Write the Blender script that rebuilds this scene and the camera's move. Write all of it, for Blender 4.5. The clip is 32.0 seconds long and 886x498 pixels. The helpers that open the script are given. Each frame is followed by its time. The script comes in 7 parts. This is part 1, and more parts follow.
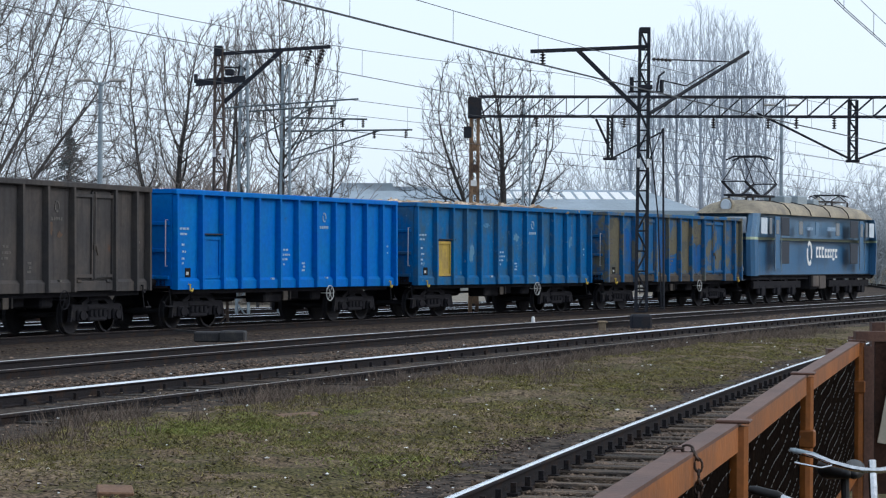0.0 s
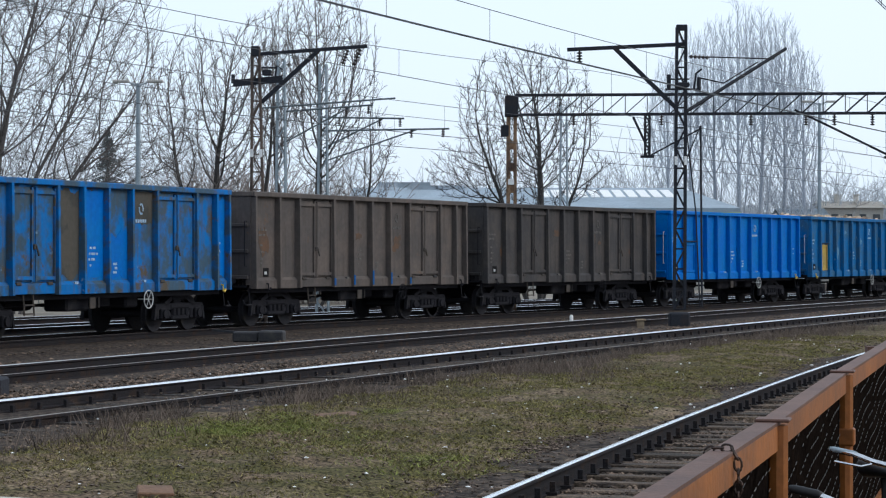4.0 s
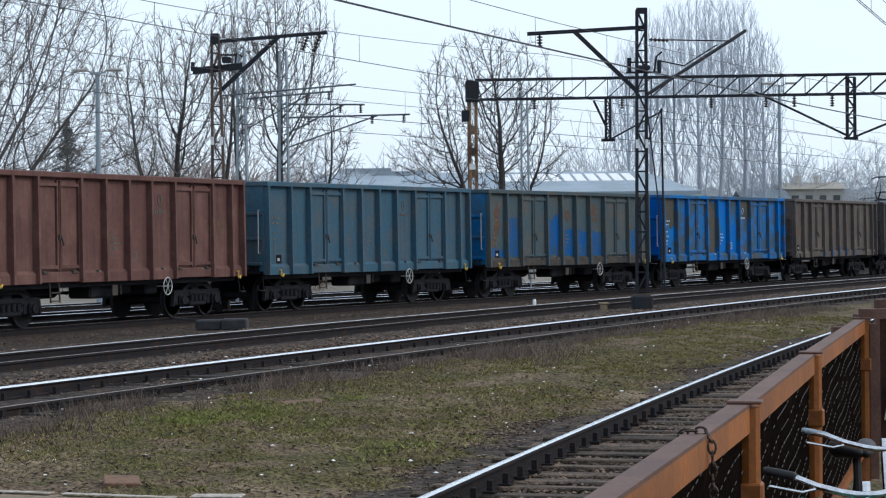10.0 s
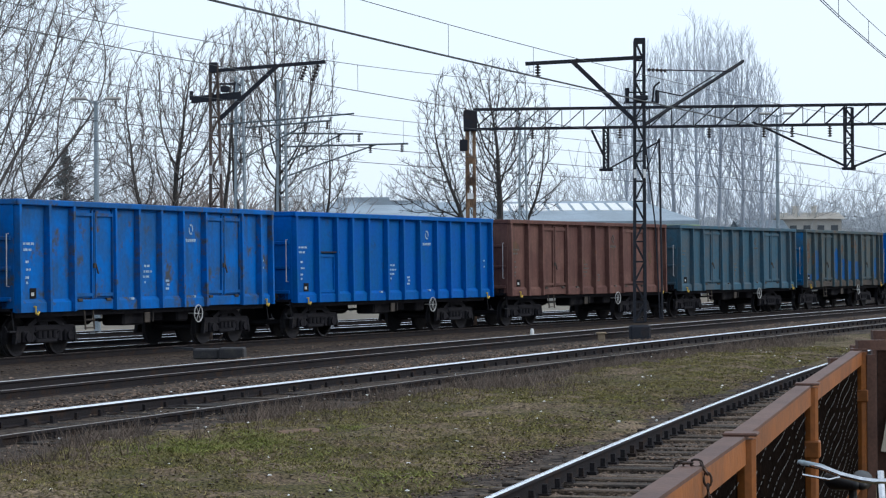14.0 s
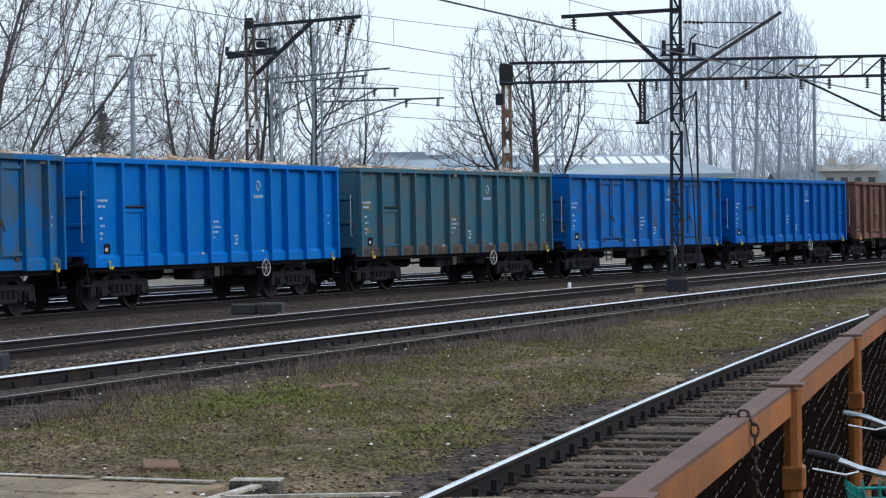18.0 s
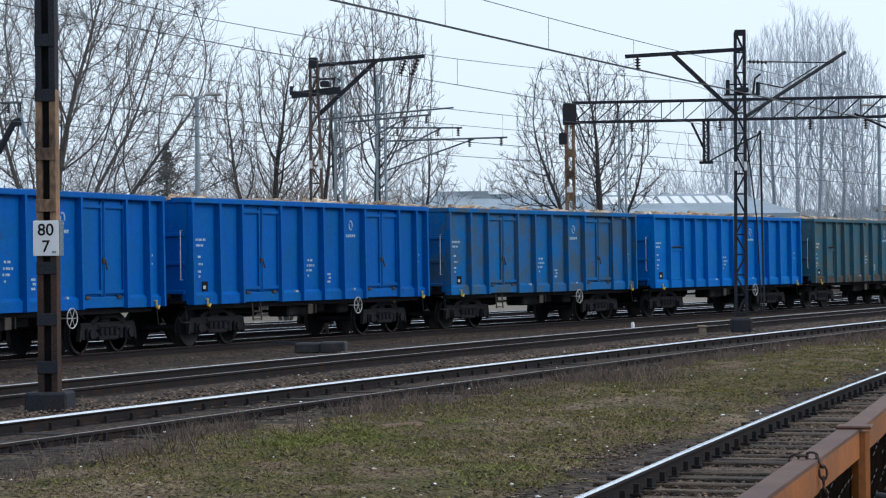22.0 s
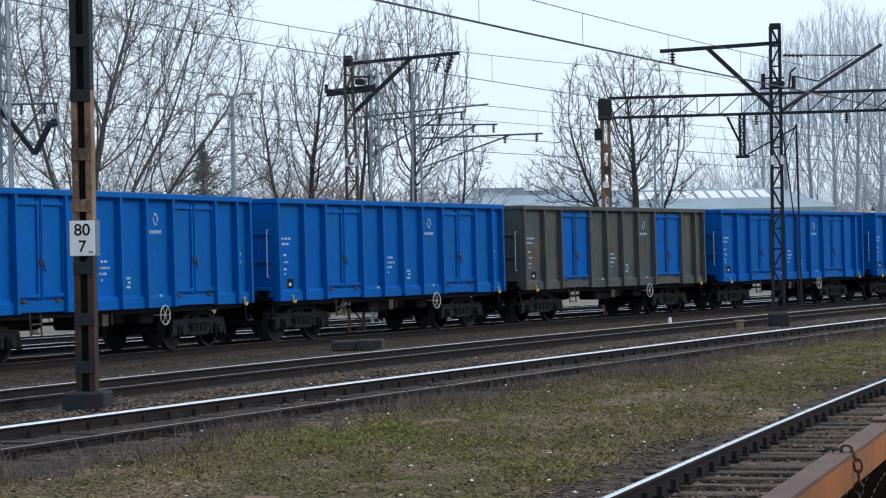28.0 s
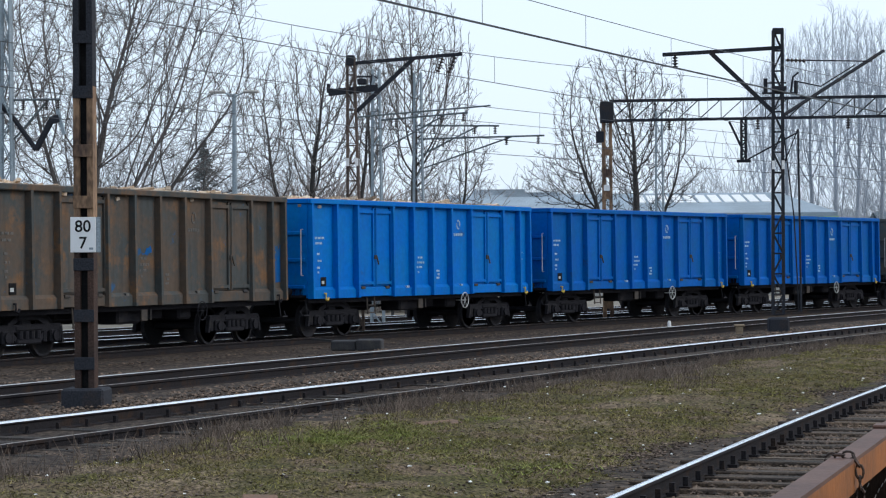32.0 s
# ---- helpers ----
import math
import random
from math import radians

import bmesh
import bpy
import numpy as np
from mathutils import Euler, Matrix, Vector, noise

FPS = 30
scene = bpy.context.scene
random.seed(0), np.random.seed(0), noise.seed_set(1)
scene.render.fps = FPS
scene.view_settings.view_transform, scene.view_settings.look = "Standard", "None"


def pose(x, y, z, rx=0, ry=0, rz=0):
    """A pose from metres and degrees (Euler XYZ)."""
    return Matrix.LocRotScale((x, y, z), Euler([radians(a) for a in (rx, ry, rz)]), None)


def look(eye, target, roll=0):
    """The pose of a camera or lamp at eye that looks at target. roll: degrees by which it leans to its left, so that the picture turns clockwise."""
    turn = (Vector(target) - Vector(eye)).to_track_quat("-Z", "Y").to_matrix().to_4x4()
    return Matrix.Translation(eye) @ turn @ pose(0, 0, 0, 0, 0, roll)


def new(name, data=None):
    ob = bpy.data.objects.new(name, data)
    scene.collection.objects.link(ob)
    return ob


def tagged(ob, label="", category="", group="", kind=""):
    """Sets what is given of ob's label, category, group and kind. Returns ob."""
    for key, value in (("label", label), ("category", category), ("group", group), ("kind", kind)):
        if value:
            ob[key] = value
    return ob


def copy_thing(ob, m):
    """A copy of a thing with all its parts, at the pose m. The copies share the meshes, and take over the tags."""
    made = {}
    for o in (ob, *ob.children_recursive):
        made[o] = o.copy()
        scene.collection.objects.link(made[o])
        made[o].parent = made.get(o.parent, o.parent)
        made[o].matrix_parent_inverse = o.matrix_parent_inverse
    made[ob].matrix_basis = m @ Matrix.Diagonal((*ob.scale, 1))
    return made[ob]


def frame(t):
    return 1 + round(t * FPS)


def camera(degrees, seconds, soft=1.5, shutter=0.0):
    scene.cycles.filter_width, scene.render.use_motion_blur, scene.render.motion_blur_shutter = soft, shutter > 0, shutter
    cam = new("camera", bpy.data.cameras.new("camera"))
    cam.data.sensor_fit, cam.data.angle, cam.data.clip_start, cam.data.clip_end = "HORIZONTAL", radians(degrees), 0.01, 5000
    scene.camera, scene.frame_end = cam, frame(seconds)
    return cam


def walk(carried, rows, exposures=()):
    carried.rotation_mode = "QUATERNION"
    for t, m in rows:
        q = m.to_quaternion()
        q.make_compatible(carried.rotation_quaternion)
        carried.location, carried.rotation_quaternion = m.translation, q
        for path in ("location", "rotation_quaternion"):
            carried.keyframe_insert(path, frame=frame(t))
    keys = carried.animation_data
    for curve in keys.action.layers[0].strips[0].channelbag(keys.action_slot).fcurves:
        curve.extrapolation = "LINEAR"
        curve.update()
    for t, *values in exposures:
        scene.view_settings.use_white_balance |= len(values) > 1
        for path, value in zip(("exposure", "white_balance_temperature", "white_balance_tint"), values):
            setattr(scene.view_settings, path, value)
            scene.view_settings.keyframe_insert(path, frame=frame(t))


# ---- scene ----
import collections

# ------------------------------------------------------------------ camera
cam = camera(22.18, 32.0, soft=1.2)
PATH = [
    (0.0, 0.059, -0.008, 1.741, 90.197, -0.405, -0.058),
    (0.5, 0.053, 0.004, 1.742, 90.053, -0.558, -0.430),
    (1.0, 0.045, -0.010, 1.745, 90.106, -0.456, -0.461),
    (1.5, 0.051, 0.007, 1.742, 90.032, -0.308, -0.208),
    (2.0, 0.045, -0.015, 1.747, 90.063, -0.526, -0.128),
    (2.5, 0.038, -0.037, 1.745, 90.199, -0.351, -0.006),
    (3.0, 0.053, -0.003, 1.743, 90.201, -0.004, 0.773),
    (3.5, 0.058, -0.013, 1.746, 90.175, -0.105, 0.921),
    (5.5, 0.048, -0.027, 1.748, 90.140, 0.048, 0.362),
    (6.0, 0.046, -0.017, 1.745, 90.045, 0.217, -0.027),
    (6.5, 0.040, 0.005, 1.747, 89.867, 0.446, -0.329),
    (7.0, 0.032, 0.018, 1.746, 89.804, 0.223, -0.262),
    (7.5, 0.028, 0.014, 1.744, 89.779, -0.150, -0.394),
    (8.0, 0.028, 0.027, 1.744, 89.861, -0.230, -0.520),
    (8.5, 0.031, -0.015, 1.746, 89.876, -0.163, -0.464),
    (9.0, 0.031, -0.005, 1.744, 89.804, 0.194, -0.225),
    (9.5, 0.025, 0.016, 1.743, 89.763, 0.205, -0.139),
    (10.0, 0.029, 0.024, 1.746, 89.791, 0.565, -0.080),
    (10.5, 0.026, 0.014, 1.743, 89.744, 0.247, -0.326),
    (11.0, 0.025, 0.027, 1.746, 89.797, -0.184, -0.661),
    (11.5, 0.023, 0.013, 1.751, 90.043, -0.257, -0.706),
    (12.0, 0.021, -0.019, 1.750, 90.343, 0.104, -0.158),
    (12.5, 0.038, 0.025, 1.750, 90.456, 0.177, -0.174),
    (13.0, 0.000, 0.000, 1.750, 90.415, -0.000, 0.000),
    (13.5, 0.028, 0.001, 1.754, 90.544, 0.289, -0.013),
    (14.0, 0.033, 0.003, 1.755, 90.526, 0.427, -0.132),
    (14.5, 0.033, 0.021, 1.752, 90.456, 0.243, -0.260),
    (16.5, -0.006, -0.027, 1.756, 90.172, 0.049, -0.426),
    (17.0, -0.009, -0.005, 1.751, 90.079, 0.209, 0.119),
    (17.5, -0.005, -0.004, 1.747, 89.834, 0.040, 0.191),
    (18.0, 0.004, 0.010, 1.748, 89.383, 0.774, 0.777),
    (18.5, 0.003, 0.009, 1.751, 89.344, 0.855, 0.833),
    (19.0, -0.003, 0.007, 1.742, 89.081, 0.897, 0.971),
    (19.5, -0.019, 0.025, 1.745, 88.915, 0.441, 0.817),
    (20.0, -0.024, 0.006, 1.751, 89.176, 0.076, 1.042),
    (20.5, -0.011, 0.016, 1.754, 89.835, 0.181, 1.169),
    (21.0, -0.003, 0.002, 1.757, 90.290, 0.166, 1.431),
    (21.5, -0.003, -0.007, 1.756, 90.437, 0.354, 2.096),
    (22.0, -0.011, -0.003, 1.753, 90.394, 0.631, 2.364),
    (22.5, -0.007, -0.003, 1.752, 90.413, 0.257, 2.193),
    (23.0, -0.012, -0.004, 1.752, 90.482, 0.132, 2.290),
    (23.5, -0.013, -0.004, 1.753, 90.475, 0.421, 2.543),
    (24.0, -0.016, 0.006, 1.751, 90.419, 0.638, 3.185),
    (24.5, -0.018, 0.031, 1.744, 90.377, 0.516, 3.859),
    (25.0, -0.023, 0.032, 1.746, 90.202, 0.630, 4.107),
    (25.5, -0.012, 0.045, 1.748, 90.230, 0.428, 4.072),
    (27.5, 0.005, 0.014, 1.750, 90.284, 1.042, 3.559),
    (28.0, 0.005, 0.007, 1.749, 90.333, 1.127, 3.301),
    (28.5, 0.005, 0.008, 1.749, 90.281, 1.254, 3.270),
    (29.0, 0.006, 0.015, 1.747, 90.193, 1.302, 3.268),
    (29.5, 0.005, 0.015, 1.748, 90.100, 1.059, 3.200),
    (30.0, 0.001, 0.018, 1.749, 90.136, 0.959, 3.273),
    (30.5, 0.009, 0.013, 1.750, 90.182, 1.094, 3.393),
    (31.0, 0.006, 0.020, 1.748, 90.156, 1.025, 3.325),
    (31.5, -0.001, 0.013, 1.751, 90.224, 0.645, 3.244),
    (32.0, -0.007, 0.015, 1.749, 90.353, 0.435, 3.292),
]
walk(cam, [(t, pose(x, y, z, a, b, c)) for t, x, y, z, a, b, c in PATH], [(0, 0.02, 6080, 10), (8, 0.04, 6080, 10), (14, 0.07, 6080, 10), (17.5, 0.08, 6060, 10), (19.0, 0.14, 6060, 10), (20.0, 0.22, 6060, 10), (21, -0.02, 6060, 10), (25, 0.0, 6030, 10), (32, 0.04, 6080, 10)])

# ------------------------------------------------------------------ world and sun
world = bpy.data.worlds.new("world")
scene.world = world
world.use_nodes = True
wn = world.node_tree.nodes
wl = world.node_tree.links
wn.clear()
sky = wn.new("ShaderNodeTexSky")
sky.sky_type = 'NISHITA'
sky.sun_disc = False
sky.sun_elevation = radians(32)
sky.sun_rotation = radians(87)
sky.dust_density = 4.0
w_sky = wn.new("ShaderNodeBackground")
w_sky.inputs[1].default_value = 0.03
wl.new(sky.outputs[0], w_sky.inputs[0])
cl_map = wn.new("ShaderNodeTexCoord")
cl_noise = wn.new("ShaderNodeTexNoise")
cl_noise.inputs["Scale"].default_value = 2.2
cl_noise.inputs["Detail"].default_value = 5
wl.new(cl_map.outputs["Generated"], cl_noise.inputs["Vector"])
cl_ramp = wn.new("ShaderNodeValToRGB")
cl_ramp.color_ramp.elements[0].color = (0.74, 0.85, 0.95, 1)
cl_ramp.color_ramp.elements[1].color = (0.86, 0.93, 1.0, 1)
wl.new(cl_noise.outputs[0], cl_ramp.inputs[0])
w_cloud = wn.new("ShaderNodeBackground")
w_cloud.inputs[1].default_value = 1.0
wl.new(cl_ramp.outputs[0], w_cloud.inputs[0])
w_add = wn.new("ShaderNodeAddShader")
wl.new(w_sky.outputs[0], w_add.inputs[0])
wl.new(w_cloud.outputs[0], w_add.inputs[1])
w_out = wn.new("ShaderNodeOutputWorld")
wl.new(w_add.outputs[0], w_out.inputs[0])
sun = new("sun", bpy.data.lights.new("sun", 'SUN'))
sun.data.energy = 1.1
sun.data.angle = radians(18)
sun.data.color = (1.0, 0.95, 0.88)
sun.matrix_world = look((70, 4, 48), (0, 0, 0))

# ------------------------------------------------------------------ materials
MATS = {}


def mat(name, base, rough=0.7, metal=0.0, alt=None, amount=0.5, scale=3.0, grain=0.25, fine=40.0, bump=0.15, stretch=(1, 1, 1), streak=None, spec=0.4, obj=0.0, edge=0.12, island=0.0, pale=None, paleat=0.6, spots=()):
    """A worn surface: base colour, blotches of alt at one scale, fine grain and relief at another, optional run-down streaks."""
    m = bpy.data.materials.new(name)
    m.use_nodes = True
    n, l = m.node_tree.nodes, m.node_tree.links
    b = n["Principled BSDF"]
    b.inputs["Roughness"].default_value = rough
    b.inputs["Metallic"].default_value = metal
    b.inputs["Specular IOR Level"].default_value = spec
    tc = n.new("ShaderNodeTexCoord")
    mp = n.new("ShaderNodeMapping")
    mp.inputs["Scale"].default_value = stretch
    info = n.new("ShaderNodeObjectInfo")
    off = n.new("ShaderNodeVectorMath")
    off.operation = 'MULTIPLY_ADD'
    off.inputs[1].default_value = (37.0, 53.0, 71.0)
    l.new(info.outputs["Random"], off.inputs[0])
    l.new(tc.outputs["Object"], off.inputs[2])
    l.new(off.outputs[0] if obj > 0 else tc.outputs["Object"], mp.inputs["Vector"])
    big = n.new("ShaderNodeTexNoise")
    big.inputs["Scale"].default_value = scale
    big.inputs["Detail"].default_value = 6
    big.inputs["Roughness"].default_value = 0.62
    l.new(mp.outputs[0], big.inputs["Vector"])
    ramp = n.new("ShaderNodeValToRGB")
    ramp.color_ramp.elements[0].position = max(0.0, 1 - amount - edge) * 0.6 + 0.2
    ramp.color_ramp.elements[1].position = min(1.0, 1 - amount + edge) * 0.6 + 0.2
    ramp.color_ramp.elements[0].color = (*base, 1)
    ramp.color_ramp.elements[1].color = (*(alt or tuple(c * 0.6 for c in base)), 1)
    l.new(big.outputs[0], ramp.inputs[0])
    tint = ramp.outputs[0]
    for r_, g_, b_, at_, size, soft in spots:
        sn = n.new("ShaderNodeTexNoise")
        sn.inputs["Scale"].default_value = size
        sn.inputs["Detail"].default_value = 8
        sn.inputs["Roughness"].default_value = 0.68
        so = n.new("ShaderNodeVectorMath")
        so.inputs[1].default_value = (7.3 * size, 3.1, 5.7 * r_ * 40)
        l.new(mp.outputs[0], so.inputs[0])
        l.new(so.outputs[0], sn.inputs["Vector"])
        sp = n.new("ShaderNodeMapRange")
        sp.inputs[1].default_value, sp.inputs[2].default_value = at_ - soft, at_ + soft
        l.new(sn.outputs[0], sp.inputs[0])
        sx = n.new("ShaderNodeMix")
        sx.data_type = 'RGBA'
        sx.inputs[7].default_value = (r_, g_, b_, 1)
        l.new(sp.outputs[0], sx.inputs[0])
        l.new(tint, sx.inputs[6])
        tint = sx.outputs[2]
    sm = n.new("ShaderNodeTexNoise")
    sm.inputs["Scale"].default_value = fine
    sm.inputs["Detail"].default_value = 4
    l.new(mp.outputs[0], sm.inputs["Vector"])
    gr = n.new("ShaderNodeMapRange")
    gr.inputs[1].default_value, gr.inputs[2].default_value = 0.36, 0.64
    gr.inputs[3].default_value, gr.inputs[4].default_value = 1 - grain, 1 + grain
    l.new(sm.outputs[0], gr.inputs[0])
    mul = n.new("ShaderNodeVectorMath")
    mul.operation = 'MULTIPLY'
    l.new(tint, mul.inputs[0])
    l.new(gr.outputs[0], mul.inputs[1])
    out = mul.outputs[0]
    if obj > 0:
        ov = n.new("ShaderNodeMapRange")
        ov.inputs[3].default_value, ov.inputs[4].default_value = 1 - obj, 1 + obj
        l.new(info.outputs["Random"], ov.inputs[0])
        mul2 = n.new("ShaderNodeVectorMath")
        mul2.operation = 'MULTIPLY'
        l.new(out, mul2.inputs[0])
        l.new(ov.outputs[0], mul2.inputs[1])
        out = mul2.outputs[0]
    if pale:
        pn = n.new("ShaderNodeTexNoise")
        pn.inputs["Scale"].default_value = 0.42
        pn.inputs["Detail"].default_value = 9
        pn.inputs["Roughness"].default_value = 0.72
        l.new(tc.outputs["Object"], pn.inputs["Vector"])
        pr = n.new("ShaderNodeMapRange")
        pr.inputs[1].default_value, pr.inputs[2].default_value = paleat - 0.08, paleat + 0.1
        l.new(pn.outputs[0], pr.inputs[0])
        px = n.new("ShaderNodeMix")
        px.data_type = 'RGBA'
        px.inputs[7].default_value = (*pale, 1)
        l.new(pr.outputs[0], px.inputs[0])
        l.new(ramp.outputs[0], px.inputs[6])
        l.new(px.outputs[2], mul.inputs[0])
    if island > 0:
        geo = n.new("ShaderNodeNewGeometry")
        iv = n.new("ShaderNodeMapRange")
        iv.inputs[3].default_value, iv.inputs[4].default_value = 1 - island, 1 + island
        l.new(geo.outputs["Random Per Island"], iv.inputs[0])
        mul3 = n.new("ShaderNodeVectorMath")
        mul3.operation = 'MULTIPLY'
        l.new(out, mul3.inputs[0])
        l.new(iv.outputs[0], mul3.inputs[1])
        out = mul3.outputs[0]
    if streak:
        smp = n.new("ShaderNodeMapping")
        smp.inputs["Scale"].default_value = (5.0, 5.0, 0.35)
        l.new(tc.outputs["Object"], smp.inputs["Vector"])
        st = n.new("ShaderNodeTexNoise")
        st.inputs["Scale"].default_value = 1.6
        st.inputs["Detail"].default_value = 5
        l.new(smp.outputs[0], st.inputs["Vector"])
        sr = n.new("ShaderNodeMapRange")
        sr.inputs[1].default_value, sr.inputs[2].default_value = 0.5, 0.75
        sr.inputs[4].default_value = streak[3]
        l.new(st.outputs[0], sr.inputs[0])
        mx = n.new("ShaderNodeMix")
        mx.data_type = 'RGBA'
        mx.inputs[7].default_value = (*streak[:3], 1)
        l.new(sr.outputs[0], mx.inputs[0])
        l.new(out, mx.inputs[6])
        out = mx.outputs[2]
    l.new(out, b.inputs["Base Color"])
    if bump > 0:
        bp = n.new("ShaderNodeBump")
        bp.inputs["Strength"].default_value = bump
        bp.inputs["Distance"].default_value = 0.02
        l.new(sm.outputs[0], bp.inputs["Height"])
        l.new(bp.outputs[0], b.inputs["Normal"])
    MATS[name] = m
    return m


def plain(name, base, rough=0.6, metal=0.0):
    return mat(name, base, rough, metal, grain=0.12, bump=0.05, amount=0.3, alt=tuple(c * 0.8 for c in base))


GROUND = mat("ground_soil_grass", (0.066, 0.058, 0.023), 0.95, alt=(0.116, 0.084, 0.055), amount=0.47, scale=1.3, grain=0.75, fine=26, bump=1.0, edge=0.13, spec=0.1, pale=(0.190, 0.142, 0.096), paleat=0.575)
BALLAST = mat("ballast", (0.034, 0.027, 0.023), 0.95, alt=(0.072, 0.054, 0.041), amount=0.42, scale=2.2, grain=0.85, fine=13, bump=1.0, edge=0.3, spec=0.1)
STONE = mat("ballast_stone", (0.130, 0.090, 0.064), 0.9, alt=(0.062, 0.044, 0.033), amount=0.5, scale=3, grain=0.5, island=0.65)
CLOD = mat("soil_clod", (0.112, 0.084, 0.066), 0.95, alt=(0.064, 0.049, 0.040), amount=0.45, scale=3, grain=0.5, island=0.6, spec=0.1)
RAIL_SIDE = mat("rail_rust", (0.020, 0.0185, 0.0205), 0.9, 0.0, alt=(0.034, 0.023, 0.018), amount=0.35, scale=4, fine=60, spec=0.08)
RAIL_TOP = mat("rail_polished", (0.80, 0.81, 0.83), 0.22, 1.0, grain=0.08, amount=0.3, alt=(0.7, 0.7, 0.72), bump=0.0, stretch=(0.2, 0.2, 1))
RAIL_MID = mat("rail_half_polished", (0.55, 0.54, 0.53), 0.34, 0.9, grain=0.12, amount=0.4, alt=(0.36, 0.33, 0.31), bump=0.0, stretch=(0.2, 0.2, 1))
RAIL_DULL = mat("rail_dull", (0.30, 0.265, 0.24), 0.45, 0.6, grain=0.15, amount=0.4, alt=(0.16, 0.125, 0.10), bump=0.05)
SLEEPER = mat("sleeper_wood", (0.088, 0.062, 0.042), 0.9, alt=(0.030, 0.022, 0.017), amount=0.5, scale=2, grain=0.6, fine=30, bump=0.6, stretch=(1, 6, 1), obj=0.55)
TARRED = mat("tarred_sleeper_wood", (0.034, 0.027, 0.022), 0.9, alt=(0.016, 0.013, 0.012), amount=0.5, scale=2, grain=0.5, fine=30, bump=0.5, stretch=(1, 6, 1), obj=0.4)
CONC_D = mat("dark_concrete", (0.026, 0.026, 0.029), 0.9, alt=(0.045, 0.042, 0.04), amount=0.3, scale=3, bump=0.3)
SLAB = mat("concrete_slab", (0.27, 0.205, 0.135), 0.9, alt=(0.17, 0.130, 0.090), amount=0.5, scale=1.6, grain=0.22, fine=24, bump=0.5, obj=0.16, edge=0.25)
KERBM = mat("mottled_kerb", (0.13, 0.115, 0.095), 0.9, alt=(0.05, 0.045, 0.04), amount=0.5, scale=9, grain=0.4, bump=0.5)
WHITEP = mat("worn_white_paint", (0.46, 0.42, 0.36), 0.85, alt=(0.24, 0.20, 0.16), amount=0.42, scale=5, grain=0.3, bump=0.2, edge=0.2)
# black steel raised a little towards blue for haze on the masts
DARKST = mat("dark_mast_steel", (0.028, 0.030, 0.037), 0.8, 0.0, alt=(0.040, 0.033, 0.032), amount=0.3, scale=2, spec=0.1)
RUSTST = mat("rusty_mast_steel", (0.25, 0.155, 0.09), 0.85, 0.05, alt=(0.07, 0.045, 0.034), amount=0.45, scale=1.6, fine=25, stretch=(1, 1, 0.4))
GALV = mat("galvanised_steel", (0.25, 0.30, 0.335), 0.65, 0.1, alt=(0.19, 0.235, 0.265), amount=0.4, scale=2)
BRKT = mat("dull_bracket_steel", (0.10, 0.125, 0.135), 0.7, 0.1, alt=(0.07, 0.085, 0.09), amount=0.4, scale=2)
POSTB = mat("brown_post_steel", (0.040, 0.029, 0.026), 0.85, 0.0, alt=(0.075, 0.045, 0.034), amount=0.42, scale=2, spec=0.1, edge=0.2)
RUST2 = mat("faded_mast_rust", (0.16, 0.115, 0.09), 0.85, 0.05, alt=(0.055, 0.042, 0.038), amount=0.5, scale=1.2, fine=25, stretch=(1, 1, 0.4), edge=0.2)
WIRE = plain("wire", (0.05, 0.055, 0.06), 0.5, 0.6)
INSUL = plain("insulator", (0.03, 0.022, 0.02), 0.3)
FENCE = mat("fence_rust", (0.270, 0.088, 0.014), 0.55, 0.05, alt=(0.150, 0.052, 0.014), amount=0.42, scale=2.2, grain=0.12, fine=30, bump=0.12, streak=(0.03, 0.017, 0.012, 0.4), obj=0.1, spec=0.3, edge=0.25)
FENCE_TOP = mat("fence_top_rust", (0.120, 0.062, 0.044), 0.65, 0.05, alt=(0.072, 0.036, 0.027), amount=0.42, scale=3, grain=0.14, fine=45, bump=0.12, spec=0.3, edge=0.25)
GATEM = mat("dark_gate_rust", (0.040, 0.018, 0.012), 0.7, 0.05, alt=(0.020, 0.012, 0.010), amount=0.45, scale=3, spec=0.15, edge=0.2)
NOTICE = mat("notice_paper", (0.42, 0.38, 0.31), 0.85, alt=(0.34, 0.30, 0.24), amount=0.4, scale=6, grain=0.06, bump=0.05, edge=0.2)
INKM = mat("faded_print", (0.26, 0.23, 0.19), 0.85, alt=(0.36, 0.32, 0.26), amount=0.5, scale=30, grain=0.1, bump=0, edge=0.2)
MESHM = mat("fence_mesh", (0.013, 0.0098, 0.0085), 1.0, 0.0, alt=(0.018, 0.012, 0.009), amount=0.3, scale=5, spec=0.0, bump=0)
BARK = mat("bark", (0.105, 0.096, 0.092), 0.95, alt=(0.135, 0.122, 0.113), amount=0.4, scale=2, fine=20, bump=0.4)
BARKD = mat("dark_bark", (0.045, 0.042, 0.041), 0.95, alt=(0.07, 0.063, 0.058), amount=0.4, scale=2, fine=20, bump=0.4)
# needles greyed and lightened so their colour carries the haze
SPRUCE = mat("hazed_spruce_needles", (0.115, 0.135, 0.14), 0.95, alt=(0.14, 0.155, 0.16), amount=0.5, scale=2)
HANDLE = plain("pale_grey_paint", (0.42, 0.43, 0.43), 0.5)
# bark far off, its base colour paled to stand for haze
BARK2 = mat("hazed_far_bark", (0.47, 0.50, 0.53), 0.95, alt=(0.52, 0.54, 0.57), amount=0.4, scale=1)
# poplar bark lightened and blued: the haze is in its colour
POPLAR = mat("hazed_poplar_bark", (0.40, 0.44, 0.50), 0.95, alt=(0.46, 0.49, 0.54), amount=0.4, scale=1)
